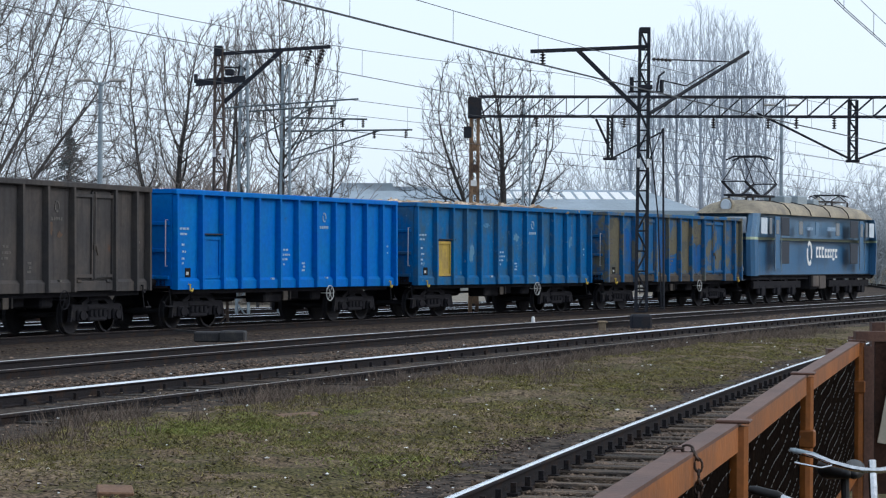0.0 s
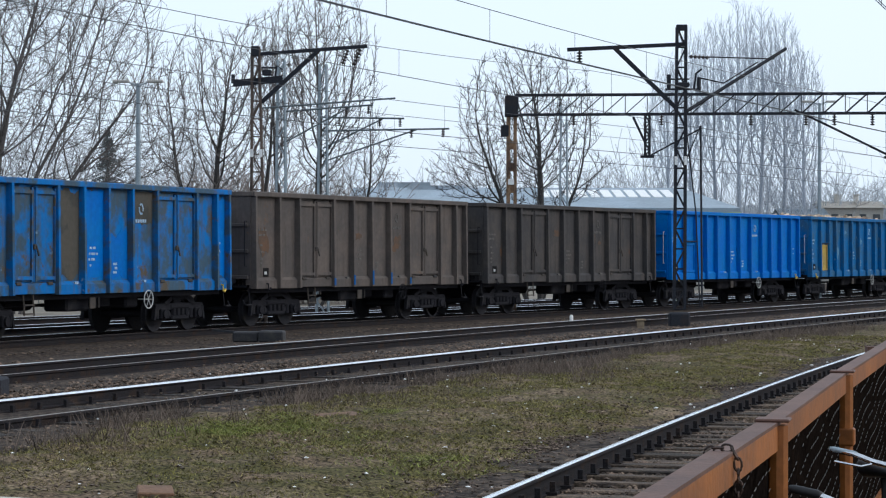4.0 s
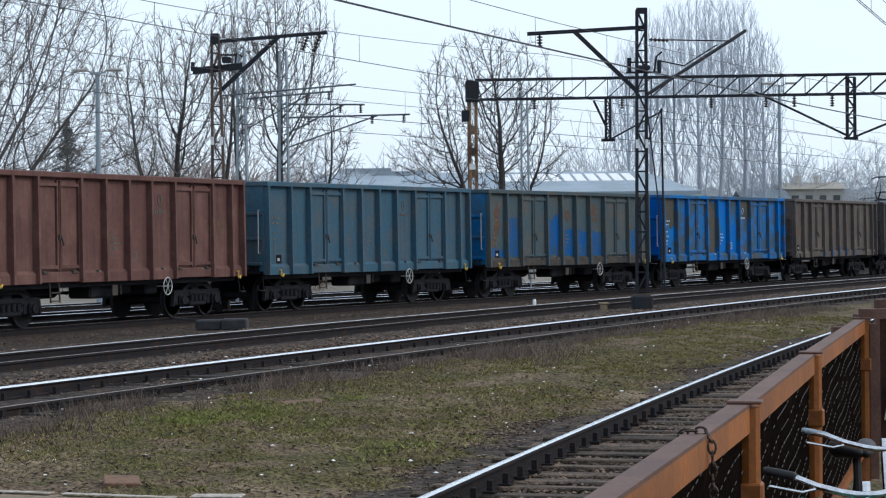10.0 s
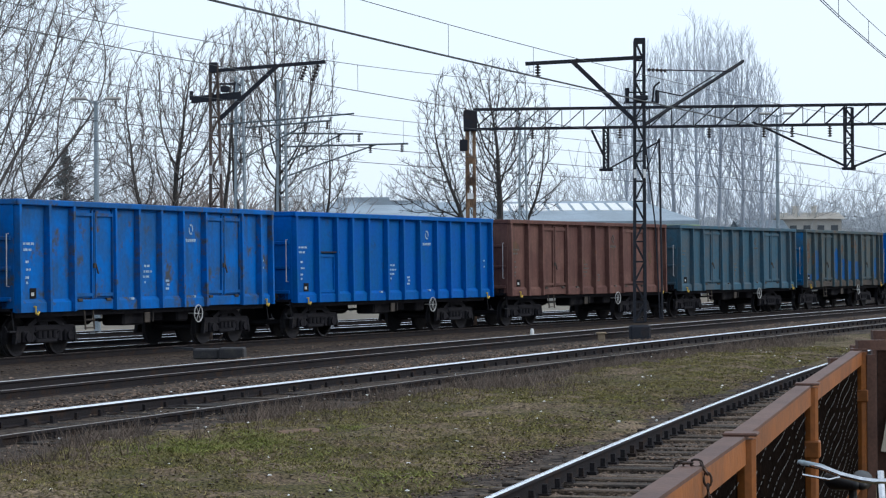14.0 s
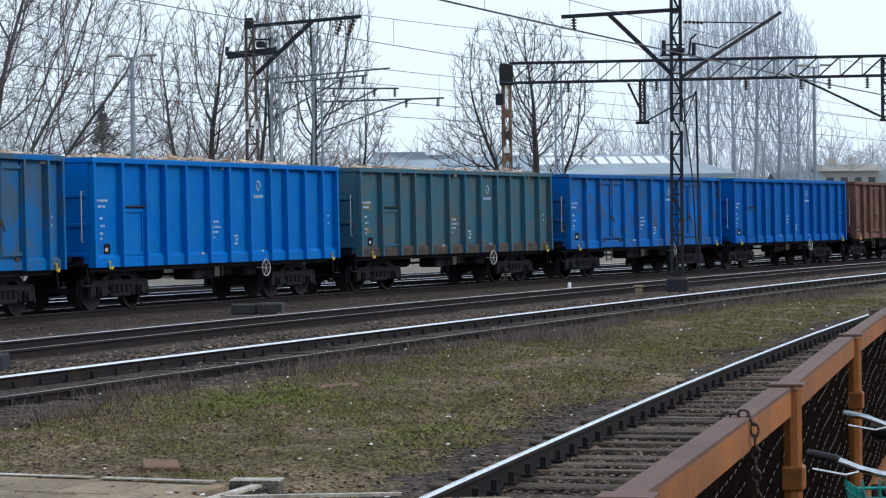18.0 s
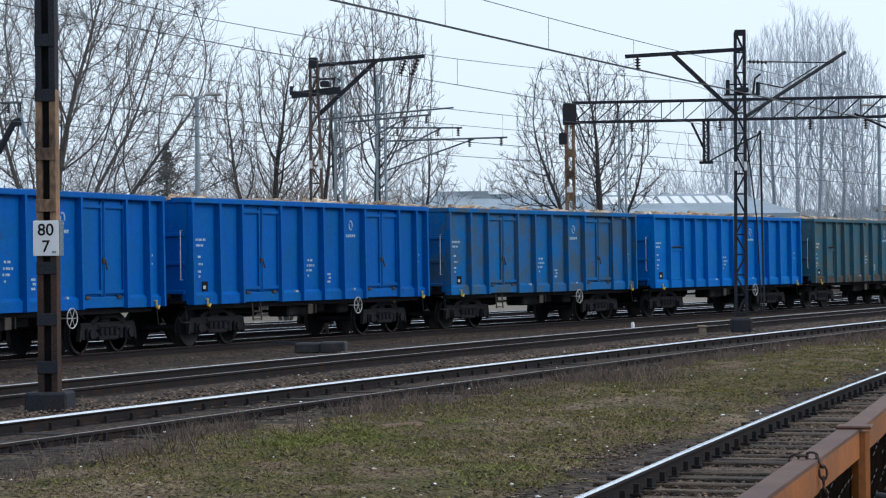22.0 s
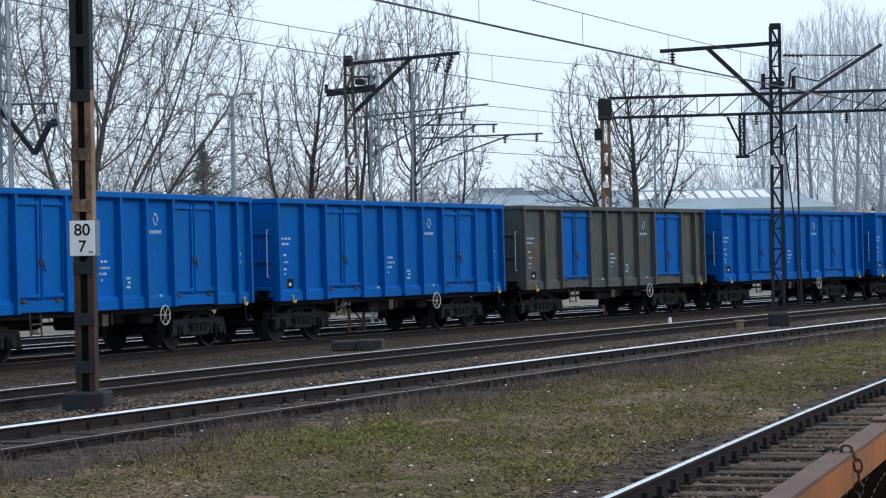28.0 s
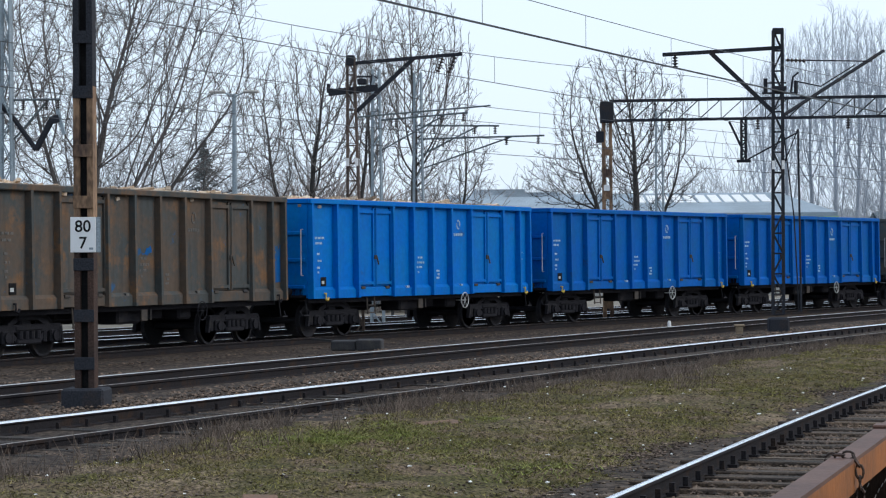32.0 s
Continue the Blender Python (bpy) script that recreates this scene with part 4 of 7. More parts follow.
DARKG = paint("dark_grey_paint", (0.0512, 0.0486, 0.0497), (0.0730, 0.0640, 0.0591), 0.45, rust=0.5, edge=0.16, dirt=(0.022, 0.02, 0.02), spots=((0.10, 0.06, 0.045, 0.70, 1.8, 0.05),))
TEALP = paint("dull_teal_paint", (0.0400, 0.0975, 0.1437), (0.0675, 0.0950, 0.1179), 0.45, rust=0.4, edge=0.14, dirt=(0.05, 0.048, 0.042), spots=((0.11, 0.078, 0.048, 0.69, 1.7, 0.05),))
REDB = paint("red_brown_paint", (0.1075, 0.0538, 0.0470), (0.1434, 0.0768, 0.0632), 0.45, rust=0.5, edge=0.14, dirt=(0.04, 0.028, 0.026), spots=((0.15, 0.062, 0.035, 0.67, 2.2, 0.05),))
OLIVE = paint("olive_grey_paint", (0.0605, 0.0739, 0.0784), (0.0874, 0.0829, 0.0715), 0.45, rust=0.4, edge=0.14, dirt=(0.035, 0.035, 0.034), spots=((0.11, 0.078, 0.05, 0.67, 1.6, 0.06),))
YELB = paint("blue_and_sand_patches", (0.0144, 0.1020, 0.2520), (0.1200, 0.1200, 0.0960), 0.45, 1.1, rust=0.5, edge=0.08)
RUSTY = paint("rusted_olive_paint", (0.056, 0.062, 0.062), (0.090, 0.068, 0.052), 0.5, 1.1, rust=0.5, edge=0.12, dirt=(0.04, 0.036, 0.034), spots=((0.15, 0.085, 0.045, 0.60, 1.3, 0.06), (0.02, 0.09, 0.20, 0.68, 1.7, 0.04)))
YDOOR = paint("yellow_door_paint", (0.42, 0.30, 0.07), (0.33, 0.24, 0.08), 0.4, rust=0.3)

# teal lightened to carry the haze over the wagons farther off
TEAL2 = paint("hazed_teal_paint", (0.0299, 0.1058, 0.1590), (0.0644, 0.1012, 0.1192), 0.45, rust=0.4, edge=0.14, dirt=(0.06, 0.056, 0.045), spots=((0.13, 0.085, 0.05, 0.68, 1.7, 0.05),))
BLUE_S = paint("stained_blue_paint", (0.002, 0.108, 0.33), (0.040, 0.090, 0.15), 0.48, 0.9, rust=0.4, edge=0.14, spots=((0.085, 0.07, 0.055, 0.66, 1.7, 0.05),))

FLEET = [
    (2, YELB, None, None, False, "blue open wagon with sand-coloured patches behind the locomotive"),
    (1, BLUE_D, YDOOR, None, True, "scuffed blue open wagon with a yellow hatch door"),
    (1, BLUE_B, None, None, False, "bright blue open wagon with one small hatch"),
    (2, DARKG, None, None, False, "dark grey sooty open freight wagon"),
    (2, BROWNG, None, None, False, "grey-brown weathered open freight wagon"),
    (2, BLUE_G, None, BLUE, False, "open wagon patched in bright blue and grey-brown"),
    (2, GREY_B, None, BLUE_D, False, "grey open wagon with dull blue patches"),
    (2, TEALP, None, None, False, "dull teal open freight wagon with grimy sides"),
    (2, REDB, None, None, False, "red-brown open freight wagon"),
    (1, BLUE, None, None, False, "blue open wagon with one small hatch"),
    (2, BLUE_C, None, None, False, "chipped blue open wagon with rust spots"),
    (1, TEAL2, None, None, True, "dull dark teal open wagon loaded with timber"),
    (1, BLUE_B, None, None, True, "bright blue open wagon loaded with timber"),
    (2, BLUE_S, None, None, True, "dirty blue open wagon loaded with timber"),
    (2, BLUE, None, None, True, "blue open wagon with two double doors"),
    (2, BLUE, None, None, False, "blue open wagon with clean paint"),
    (2, OLIVE, BLUE, None, False, "olive grey open wagon with bright blue doors"),
    (2, BLUE, None, None, False, "blue open wagon with white markings"),
    (2, BLUE, None, None, False, "blue open wagon with dented side"),
    (2, BLUE_B, None, None, True, "bright blue open wagon with timber over the rim"),
    (2, RUSTY, None, None, True, "rusty grey-brown open wagon heaped with pale timber"),
]
FAINT = mat("faint_mark", (0.115, 0.105, 0.092), 0.8, alt=(0.06, 0.06, 0.058), amount=0.5, scale=9, edge=0.15)
PROTO = {1: wagon(1), 2: wagon(2)}
TRAIN_THINGS = []
used = set()
for i, (kind, main, doors, end, heaped, label) in enumerate(FLEET):
    if kind in used:
        w = copy_thing(PROTO[kind], Matrix.Identity(4))
    else:
        w = PROTO[kind]
        used.add(kind)
    w["label"] = label
    dark = main in (DARKG, BROWNG, REDB, GREY_B, TEALP, YELB) or i == 20
    repaint(w, main, doors, end, SILL if main in (TEAL2, GREY_B, YELB) else main, FAINT if dark else BARW, UNDER if i in (3, 4, 20) else None)
    TRAIN_THINGS.append((w, -PITCH * i - HALF, 4.5))
for i, (w, _, _) in enumerate(TRAIN_THINGS):
    if FLEET[i][4]:
        load(w, i)
SAND = paint("sand_patch_paint", (0.115, 0.105, 0.072), (0.08, 0.082, 0.07), 0.4, rust=0.35)
MIDB = paint("mid_blue_patch_paint", (0.003, 0.078, 0.26), (0.02, 0.075, 0.17), 0.45, 1.6, rust=0.4, edge=0.12)
ORNG = paint("orange_patch_paint", (0.115, 0.066, 0.042), (0.08, 0.058, 0.046), 0.5, 3.5, rust=0.35, edge=0.14)
PALEB = paint("pale_blue_scuff", (0.10, 0.22, 0.34), (0.03, 0.13, 0.28), 0.5, 2.5, rust=0.3, edge=0.12)
GRYP = paint("grey_patch_paint", (0.07, 0.065, 0.055), (0.05, 0.05, 0.045), 0.4, rust=0.4)
tt = [w for w, _, _ in TRAIN_THINGS]
patch(tt[0], [(0.006, 0.103, 1.15, 3.2), (0.424, 0.511, 1.9, 2.5), (0.511, 0.599, 1.2, 3.2), (0.599, 0.694, 2.3, 3.2), (0.94, 0.994, 2.0, 3.2)], SAND, "sand-coloured repaint patch")
patch(tt[0], [(0.103, 0.186, 1.2, 2.8), (0.335, 0.424, 1.2, 2.9), (0.599, 0.694, 1.2, 2.25), (0.424, 0.511, 1.2, 1.8)], MIDB, "blue repaint patch")
patch(tt[5], [(0.006, 0.103, 2.2, 3.3), (0.335, 0.424, 1.2, 3.25), (0.599, 0.694, 2.5, 3.3)], GRYP, "grey-brown worn patch")
patch(tt[5], [(0.424, 0.511, 1.2, 3.28), (0.511, 0.599, 1.2, 2.3), (0.94, 0.994, 1.2, 3.2)], BLUE_B, "bright blue repaint patch")
patch(tt[6], [(0.335, 0.424, 1.2, 2.55), (0.424, 0.511, 1.15, 2.1), (0.511, 0.599, 1.15, 2.05), (0.599, 0.694, 1.15, 2.0), (0.854, 0.94, 1.2, 2.1), (0.103, 0.186, 1.2, 2.5)], MIDB, "blue repaint patch")
patch(tt[6], [(0.006, 0.103, 1.2, 1.45), (0.694, 0.77, 1.2, 1.9)], MIDB, "blue repaint patch")
blotch(tt[6], [(0.64, 2.85, 0.28, 0.2), (0.645, 2.5, 0.32, 0.16), (0.06, 2.4, 0.2, 0.5), (0.04, 1.7, 0.22, 0.3), (0.88, 2.2, 0.16, 0.12), (0.47, 2.6, 0.2, 0.2), (0.22, 2.5, 0.18, 0.4)], ORNG, "rusty orange worn spot")
blotch(tt[4], [(0.645, 2.12, 0.22, 0.16), (0.63, 1.95, 0.16, 0.10), (0.66, 2.26, 0.1, 0.08), (0.05, 2.1, 0.25, 0.35), (0.46, 2.3, 0.18, 0.1), (0.79, 1.6, 0.1, 0.1)], ORNG, "rusty orange worn spot")
for f, h in ((0.335, 0.22), (0.424, 0.3), (0.511, 0.42), (0.599, 0.36), (0.694, 0.2)):
    for sd in (-1, 1):
        b = bmesh.new()
        box(b, fx(f) - 0.05, fx(f) + 0.05, *sorted((sd * 1.57, sd * 1.594)), Z0 + 0.04, Z0 + 0.04 + h, 0.01)
        part("repaint_patch", b, MIDB, tt[4], "blue paint showing at the foot of the rib")
blotch(tt[3], [(0.62, 2.35, 0.16, 0.16), (0.655, 2.2, 0.1, 0.08), (0.4, 2.5, 0.2, 0.12), (0.1, 1.8, 0.15, 0.3)], ORNG, "rusty orange worn spot")
blotch(tt[8], [(0.645, 2.55, 0.14, 0.12), (0.45, 2.0, 0.22, 0.06), (0.45, 1.8, 0.2, 0.05), (0.9, 2.2, 0.15, 0.25), (0.04, 2.5, 0.3, 0.2)], ORNG, "rusty orange worn spot")
patch(tt[20], [(0.94, 0.994, 1.3, 2.2), (0.44, 0.5, 2.0, 2.08)], MIDB, "blue repaint patch")
blotch(tt[16], [(0.46, 2.1, 0.2, 0.12), (0.47, 1.75, 0.16, 0.1), (0.635, 2.05, 0.12, 0.22), (0.645, 1.8, 0.16, 0.08), (0.06, 1.9, 0.14, 0.2)], ORNG, "rusty worn lettering")
blotch(tt[11], [(0.05, 2.35, 0.22, 0.16), (0.05, 1.6, 0.16, 0.12), (0.46, 1.9, 0.2, 0.1)], SAND, "sand-coloured worn spot")
blotch(tt[1], [(0.3, 1.9, 0.16, 0.3), (0.55, 2.4, 0.2, 0.12), (0.72, 1.7, 0.12, 0.35), (0.88, 2.3, 0.14, 0.2), (0.38, 2.8, 0.2, 0.08)], PALEB, "pale scuffed spot")


def locomotive():
    """A six-axle electric locomotive: rounded ends, cream roof, one raised collector."""
    w = empty("electric_locomotive", label="blue electric locomotive with a cream roof pulling the wagons", category="locomotive")
    L, Wd = 9.05, 1.48
    def shell(z0, z1, name, m, inset=0.0, lean0=0.0, lean1=0.0, label=""):
        b = bmesh.new()
        lo, hi = [], []
        for z, ln, col in ((z0, lean0, lo), (z1, lean1, hi)):
            for sx, sy in ((-1, -1), (1, -1), (1, 1), (-1, 1)):
                for k in range(4):
                    t = k / 3
                    # rounded corners in plan
                    ang = t * math.pi / 2
                    cx, cy, r = L - ln - 0.5, Wd - inset - 0.35, 0.35
                    rx = 0.5
                    if sx * sy > 0:
                        ang = math.pi / 2 - ang if sx * sy > 0 and sx < 0 else math.pi / 2 - ang
                    x, y = cx + rx * math.cos(ang), cy + r * math.sin(ang)
                    col.append(b.verts.new((sx * x, sy * y, z)))
        n = len(lo)
        for k in range(n):
            b.faces.new((lo[k], lo[(k + 1) % n], hi[(k + 1) % n], hi[k]))
        b.faces.new(lo)
        b.faces.new(hi)
        bmesh.ops.recalc_face_normals(b, faces=b.faces[:])
        return part(name, b, m, w, label)
    shell(1.02, 2.42, "lower_body", LBLUE, 0, 0.12, 0.0, "dark blue lower body")
    shell(2.42, 2.52, "stripe", STRIPE, -0.006, 0.0, 0.0, "pale green stripe")
    shell(2.52, 3.42, "upper_body", LBLUE2, 0, 0.0, 0.35, "lighter blue upper body")
    # curved roof
    b = bmesh.new()
    prof = [(1.44, 3.42), (1.36, 3.62), (1.1, 3.84), (0.6, 3.95), (0, 3.98), (-0.6, 3.95), (-1.1, 3.84), (-1.36, 3.62), (-1.44, 3.42)]
    rings_ = []
    for x, sc in ((-8.75, 0.0), (-8.2, 0.62), (-7.4, 0.95), (-6.5, 1.0), (0, 1.0), (6.5, 1.0), (7.4, 0.95), (8.2, 0.62), (8.75, 0.0)):
        rings_.append([b.verts.new((x, y * (0.86 + 0.14 * sc), 3.42 + (z - 3.42) * sc)) for y, z in prof])
    for u, v in zip(rings_, rings_[1:]):
        for k in range(len(prof) - 1):
            b.faces.new((u[k], v[k], v[k + 1], u[k + 1]))
    bmesh.ops.recalc_face_normals(b, faces=b.faces[:])
    part("roof", b, CREAM, w, "grimy cream curved roof", True)
    b = bmesh.new()
    for x in (-4.2, -1.4, 1.4, 4.2):
        for u, v in zip(prof, prof[1:]):
            bar(b, (x, u[0] * 1.01, u[1] + 0.01), (x, v[0] * 1.01, v[1] + 0.01), 0.05, 0.02, (1, 0, 0))
    part("roof_seam", b, DARKST, w)
    # rooftop gear
    for x, ln, h in ((-1.8, 1.0, 0.25), (0.2, 1.4, 0.3), (2.2, 0.8, 0.2)):
        b = bmesh.new()
        box(b, x - ln / 2, x + ln / 2, -0.5, 0.5, 3.9, 3.98 + h, 0.04)
        part("roof_box", b, GALV, w, "grey box on the roof")
    b = bmesh.new()
    for y in (-0.55, 0.55):
        tube(b, [(-6.6, y, 4.15), (-4.4, y, 4.15)], 0.03, 6)
        tube(b, [(4.4, y, 4.15), (6.8, y, 4.15)], 0.03, 6)
    for x in (-6.6, -4.4, 4.4, 6.8):
        tube(b, [(x, -0.55, 4.15), (x, 0.55, 4.15)], 0.03, 6)
        for y in (-0.55, 0.55):
            tube(b, [(x, y, 3.85), (x, y, 4.15)], 0.05, 8)
    part("collector_base", b, INSUL, w)
    # raised diamond collector at the rear
    b = bmesh.new()
    for y in (-0.55, 0.55):
        for sg in (-1, 1):
            tube(b, [(-5.5 + sg * 0.35, y, 4.2), (-5.5 + sg * 2.0, y * 0.95, 4.75)], 0.06, 6)
            tube(b, [(-5.5 + sg * 2.0, y * 0.95, 4.75), (-5.5 + sg * 0.35, y * 0.7, 5.85)], 0.025, 6)
    for sg in (-1, 1):
        tube(b, [(-5.5 + sg * 2.0, -0.52, 4.75), (-5.5 + sg * 2.0, 0.52, 4.75)], 0.03, 6)
        tube(b, [(-5.5 + sg * 2.0, -0.52, 4.75), (-5.5 + sg * 0.35, 0.38, 5.85)], 0.015, 5)
        tube(b, [(-5.5 + sg * 0.4, -0.95, 5.75), (-5.5 + sg * 0.4, -0.6, 5.9), (-5.5 + sg * 0.4, 0.6, 5.9), (-5.5 + sg * 0.4, 0.95, 5.75)], 0.04, 6)
    for y in (-0.4, 0.4):
        tube(b, [(-5.9, y, 5.86), (-5.1, y, 5.86)], 0.025, 6)
    tube(b, [(-7.0, -0.6, 4.18), (-4.0, -0.6, 4.18), (-4.0, 0.6, 4.18), (-7.0, 0.6, 4.18), (-7.0, -0.6, 4.18)], 0.05, 6)
    part("raised_collector", b, DARKST, w, "raised diamond-shaped current collector")
    b = bmesh.new()
    for y in (-0.5, 0.5):
        tube(b, [(4.5, y, 4.2), (5.6, y, 4.4), (6.7, y, 4.2)], 0.025, 6)
    for x in (5.3, 5.9):
        tube(b, [(x, -0.9, 4.36), (x, -0.6, 4.44), (x, 0.6, 4.44), (x, 0.9, 4.36)], 0.03, 6)
    part("folded_collector", b, DARKST, w)
    for e in (-1, 1):
        b = bmesh.new()
        tube(b, [(e * 8.0, 0, 3.72), (e * 8.45, 0, 3.72)], [0.26, 0.30], 16)
        hl = part("headlight", b, CREAM, w, "round headlight housing")
        b = bmesh.new()
        tube(b, [(e * 8.45, 0, 3.72), (e * 8.49, 0, 3.72)], [0.25, 0.2], 16)
        part("lens", b, GLASSL, hl)
        for s in (-1, 1):
            b = bmesh.new()
            xx = e * 8.78
            box(b, xx - 0.03, xx + 0.03, *sorted((s * 0.12, s * 1.05)), 2.66, 3.28, 0.02, Matrix.Identity(4))
            part("windscreen", b, GLASSL, w, "windscreen with the reflected sky in its pale colour")
            b = bmesh.new()
            tube(b, [(e * 8.95, s * 0.9, 1.3), (e * 9.06, s * 0.9, 1.3)], 0.12, 12)
            part("lower_light", b, GLASSL, w)
            b = bmesh.new()
            tube(b, [(e * 8.9, s * 0.875, 1.05), (e * 9.4, s * 0.875, 1.05)], 0.1, 10)
            tube(b, [(e * 9.4, s * 0.875, 1.05), (e * 9.5, s * 0.875, 1.05)], [0.25, 0.23], 14)
            part("buffer", b, UNDER, w)
            # cab side window, door with rails
            for x0, x1, nm, m in ((7.35, 8.15, "cab_window", GLASSL), (6.75, 7.1, "cab_window", GLASSD)):
                b = bmesh.new()
                box(b, *sorted((e * x0, e * x1)), *sorted((s * 1.465, s * 1.492)), 2.64, 3.26, 0.015)
                part(nm, b, m, w)
            b = bmesh.new()
            box(b, *sorted((e * 5.75, e * 6.4)), *sorted((s * 1.47, s * 1.50)), 1.3, 3.34, 0.02)
            d = part("cab_door", b, LBLUE, w, "blue cab door")
            b = bmesh.new()
            box(b, *sorted((e * 5.87, e * 6.28)), *sorted((s * 1.50, s * 1.512)), 2.65, 3.2, 0.01)
            part("door_window", b, GLASSD, d)
            b = bmesh.new()
            for x in (5.68, 6.48):
                tube(b, [(e * x, s * 1.54, 1.2), (e * x, s * 1.54, 2.6)], 0.016, 5)
            part("door_rail", b, GALV, w)
    for s in (-1, 1):
        for x0, x1, z0, z1 in ((-5.6, -4.5, 2.6, 3.32), (-5.6, -4.5, 1.5, 2.36), (4.3, 5.5, 2.6, 3.32), (4.3, 5.5, 1.5, 2.36)):
            b = bmesh.new()
            box(b, x0, x1, *sorted((s * 1.475, s * 1.495)), z0, z1, 0.01)
            k = z0 + 0.05
            while k < z1 - 0.03:
                box(b, x0 + 0.04, x1 - 0.04, *sorted((s * 1.495, s * 1.512)), k, k + 0.03)
                k += 0.07
            part("grille", b, LDARK, w, "dark louvred grille")
        for x in (-2.9, -0.6, 2.4):
            b = bmesh.new()
            box(b, x - 0.28, x + 0.28, *sorted((s * 1.47, s * 1.49)), 2.66, 3.2, 0.02)
            part("side_window", b, GLASSD if x != -0.6 else LBLUE2, w)
        b = bmesh.new()
        yy = s * 1.484
        for sg in (-1, 1):
            pts = [(-1.7 + sg * 0.30 * math.cos(t), yy, 1.92 + sg * 0.42 * math.sin(t)) for t in np.linspace(-0.5, 2.3, 10)]
            for u, v in zip(pts, pts[1:]):
                bar(b, u, v, 0.02, 0.15, (0, 0, 1) if abs(v[0] - u[0]) > abs(v[2] - u[2]) else (1, 0, 0))
        part("round_mark", b, WHITE, w, "white round mark")
        b = bmesh.new()
        for x, ww, z0, z1 in ((-0.75, 0.3, 1.75, 2.2), (-0.35, 0.3, 1.75, 2.2), (0.05, 0.3, 1.75, 2.2), (0.5, 0.3, 1.75, 2.12), (0.9, 0.3, 1.75, 2.12), (1.3, 0.22, 1.75, 2.12), (1.62, 0.3, 1.65, 2.12), (2.02, 0.3, 1.75, 2.12)):
            box(b, x, x + ww * 0.36, *sorted((yy, yy + s * 0.008)), z0, z1)
            box(b, x + ww * 0.36, x + ww, *sorted((yy, yy + s * 0.008)), z1 - 0.12, z1)
            box(b, x + ww * 0.36, x + ww, *sorted((yy, yy + s * 0.008)), z0, z0 + 0.1)
        part("lettering", b, WHITE, w, "white company lettering as plain bars")
        b = bmesh.new()
        for k in range(6):
            box(b, 0.9 + k * 0.2, 1.04 + k * 0.2, *sorted((yy, yy + s * 0.008)), 2.85, 3.02)
        for k in range(4):
            box(b, -2.0 + k * 0.2, -1.86 + k * 0.2, *sorted((yy, yy + s * 0.008)), 2.85, 2.98)
        part("number_bars", b, BARW, w)
    b = bmesh.new()
    box(b, -8.6, 8.6, -1.2, 1.2, 0.85, 1.06)
    box(b, -1.0, 1.0, -1.3, 1.3, 0.38, 1.02, 0.04)
    part("underframe", b, UNDER, w)
    for s in (-1, 1):
        b = bmesh.new()
        box(b, -0.95, -0.1, *sorted((s * 1.3, s * 1.42)), 0.5, 1.0, 0.03)
        box(b, 0.0, 0.9, *sorted((s * 1.3, s * 1.42)), 0.4, 1.0, 0.03)
        part("battery_box", b, BROWNG, w, "brown-grey box under the body")
    for x in (-5.15, 5.15):
        b = bmesh.new()
        for s in (-1, 1):
            box(b, -3.1, 3.1, s * 1.12 - 0.08, s * 1.12 + 0.08, 0.66, 0.98, 0.03)
            for k in (-2.55, -1.0, 1.0, 2.55):
                bar(b, (k, s * 1.14, 0.95), (k, s * 1.14, 1.25), 0.16, 0.12, (0, 1, 0))
            for k in (-2.0, 0, 2.0):
                box(b, k - 0.2, k + 0.2, s * 1.12 - 0.14, s * 1.12 + 0.14, 0.36, 0.72, 0.03)
                for g in (-0.38, 0.38):
                    tube(b, [(k + g, s * 1.12, 0.45), (k + g, s * 1.12, 0.8)], 0.10, 8)
        bg = part("bogie", b, UNDER, w)
        bg.matrix_basis = pose(x, 0, -DROP)
        for k in (-2.0, 0, 2.0):
            q = bmesh.new()
            tube(q, [(0, -1, 0), (0, 1, 0)], 0.1, 8)
            for s in (-1, 1):
                pr = [(0.69, 0.65), (0.72, 0.63), (0.82, 0.62), (0.82, 0.54), (0.79, 0.5), (0.78, 0.15)]
                tube(q, [(0, s * p, 0) for p, _ in pr], [r for _, r in pr], 22)
            o = part("wheelset", q, WHEELM, bg)
            o.matrix_basis = pose(k, 0, 0.625)
    return w


LOCO = locomotive()
# the body and roof stand higher than the wagons
for o in LOCO.children_recursive:
    if o.type == 'MESH' and o.name.split(".")[0] not in ("bogie", "wheelset", "axle_box", "wheel"):
        z = o.matrix_basis.translation.z
        if o.name.startswith("raised_collector"):
            for v in o.data.vertices:
                v.co.z += 0.33
            continue
        for v in o.data.vertices:
            if v.co.z + z > 1.2:
                v.co.z = 1.2 + (v.co.z + z - 1.2) * 1.12 - z
TRAIN_THINGS.append((LOCO, 0.62 + 9.62, 5.15))


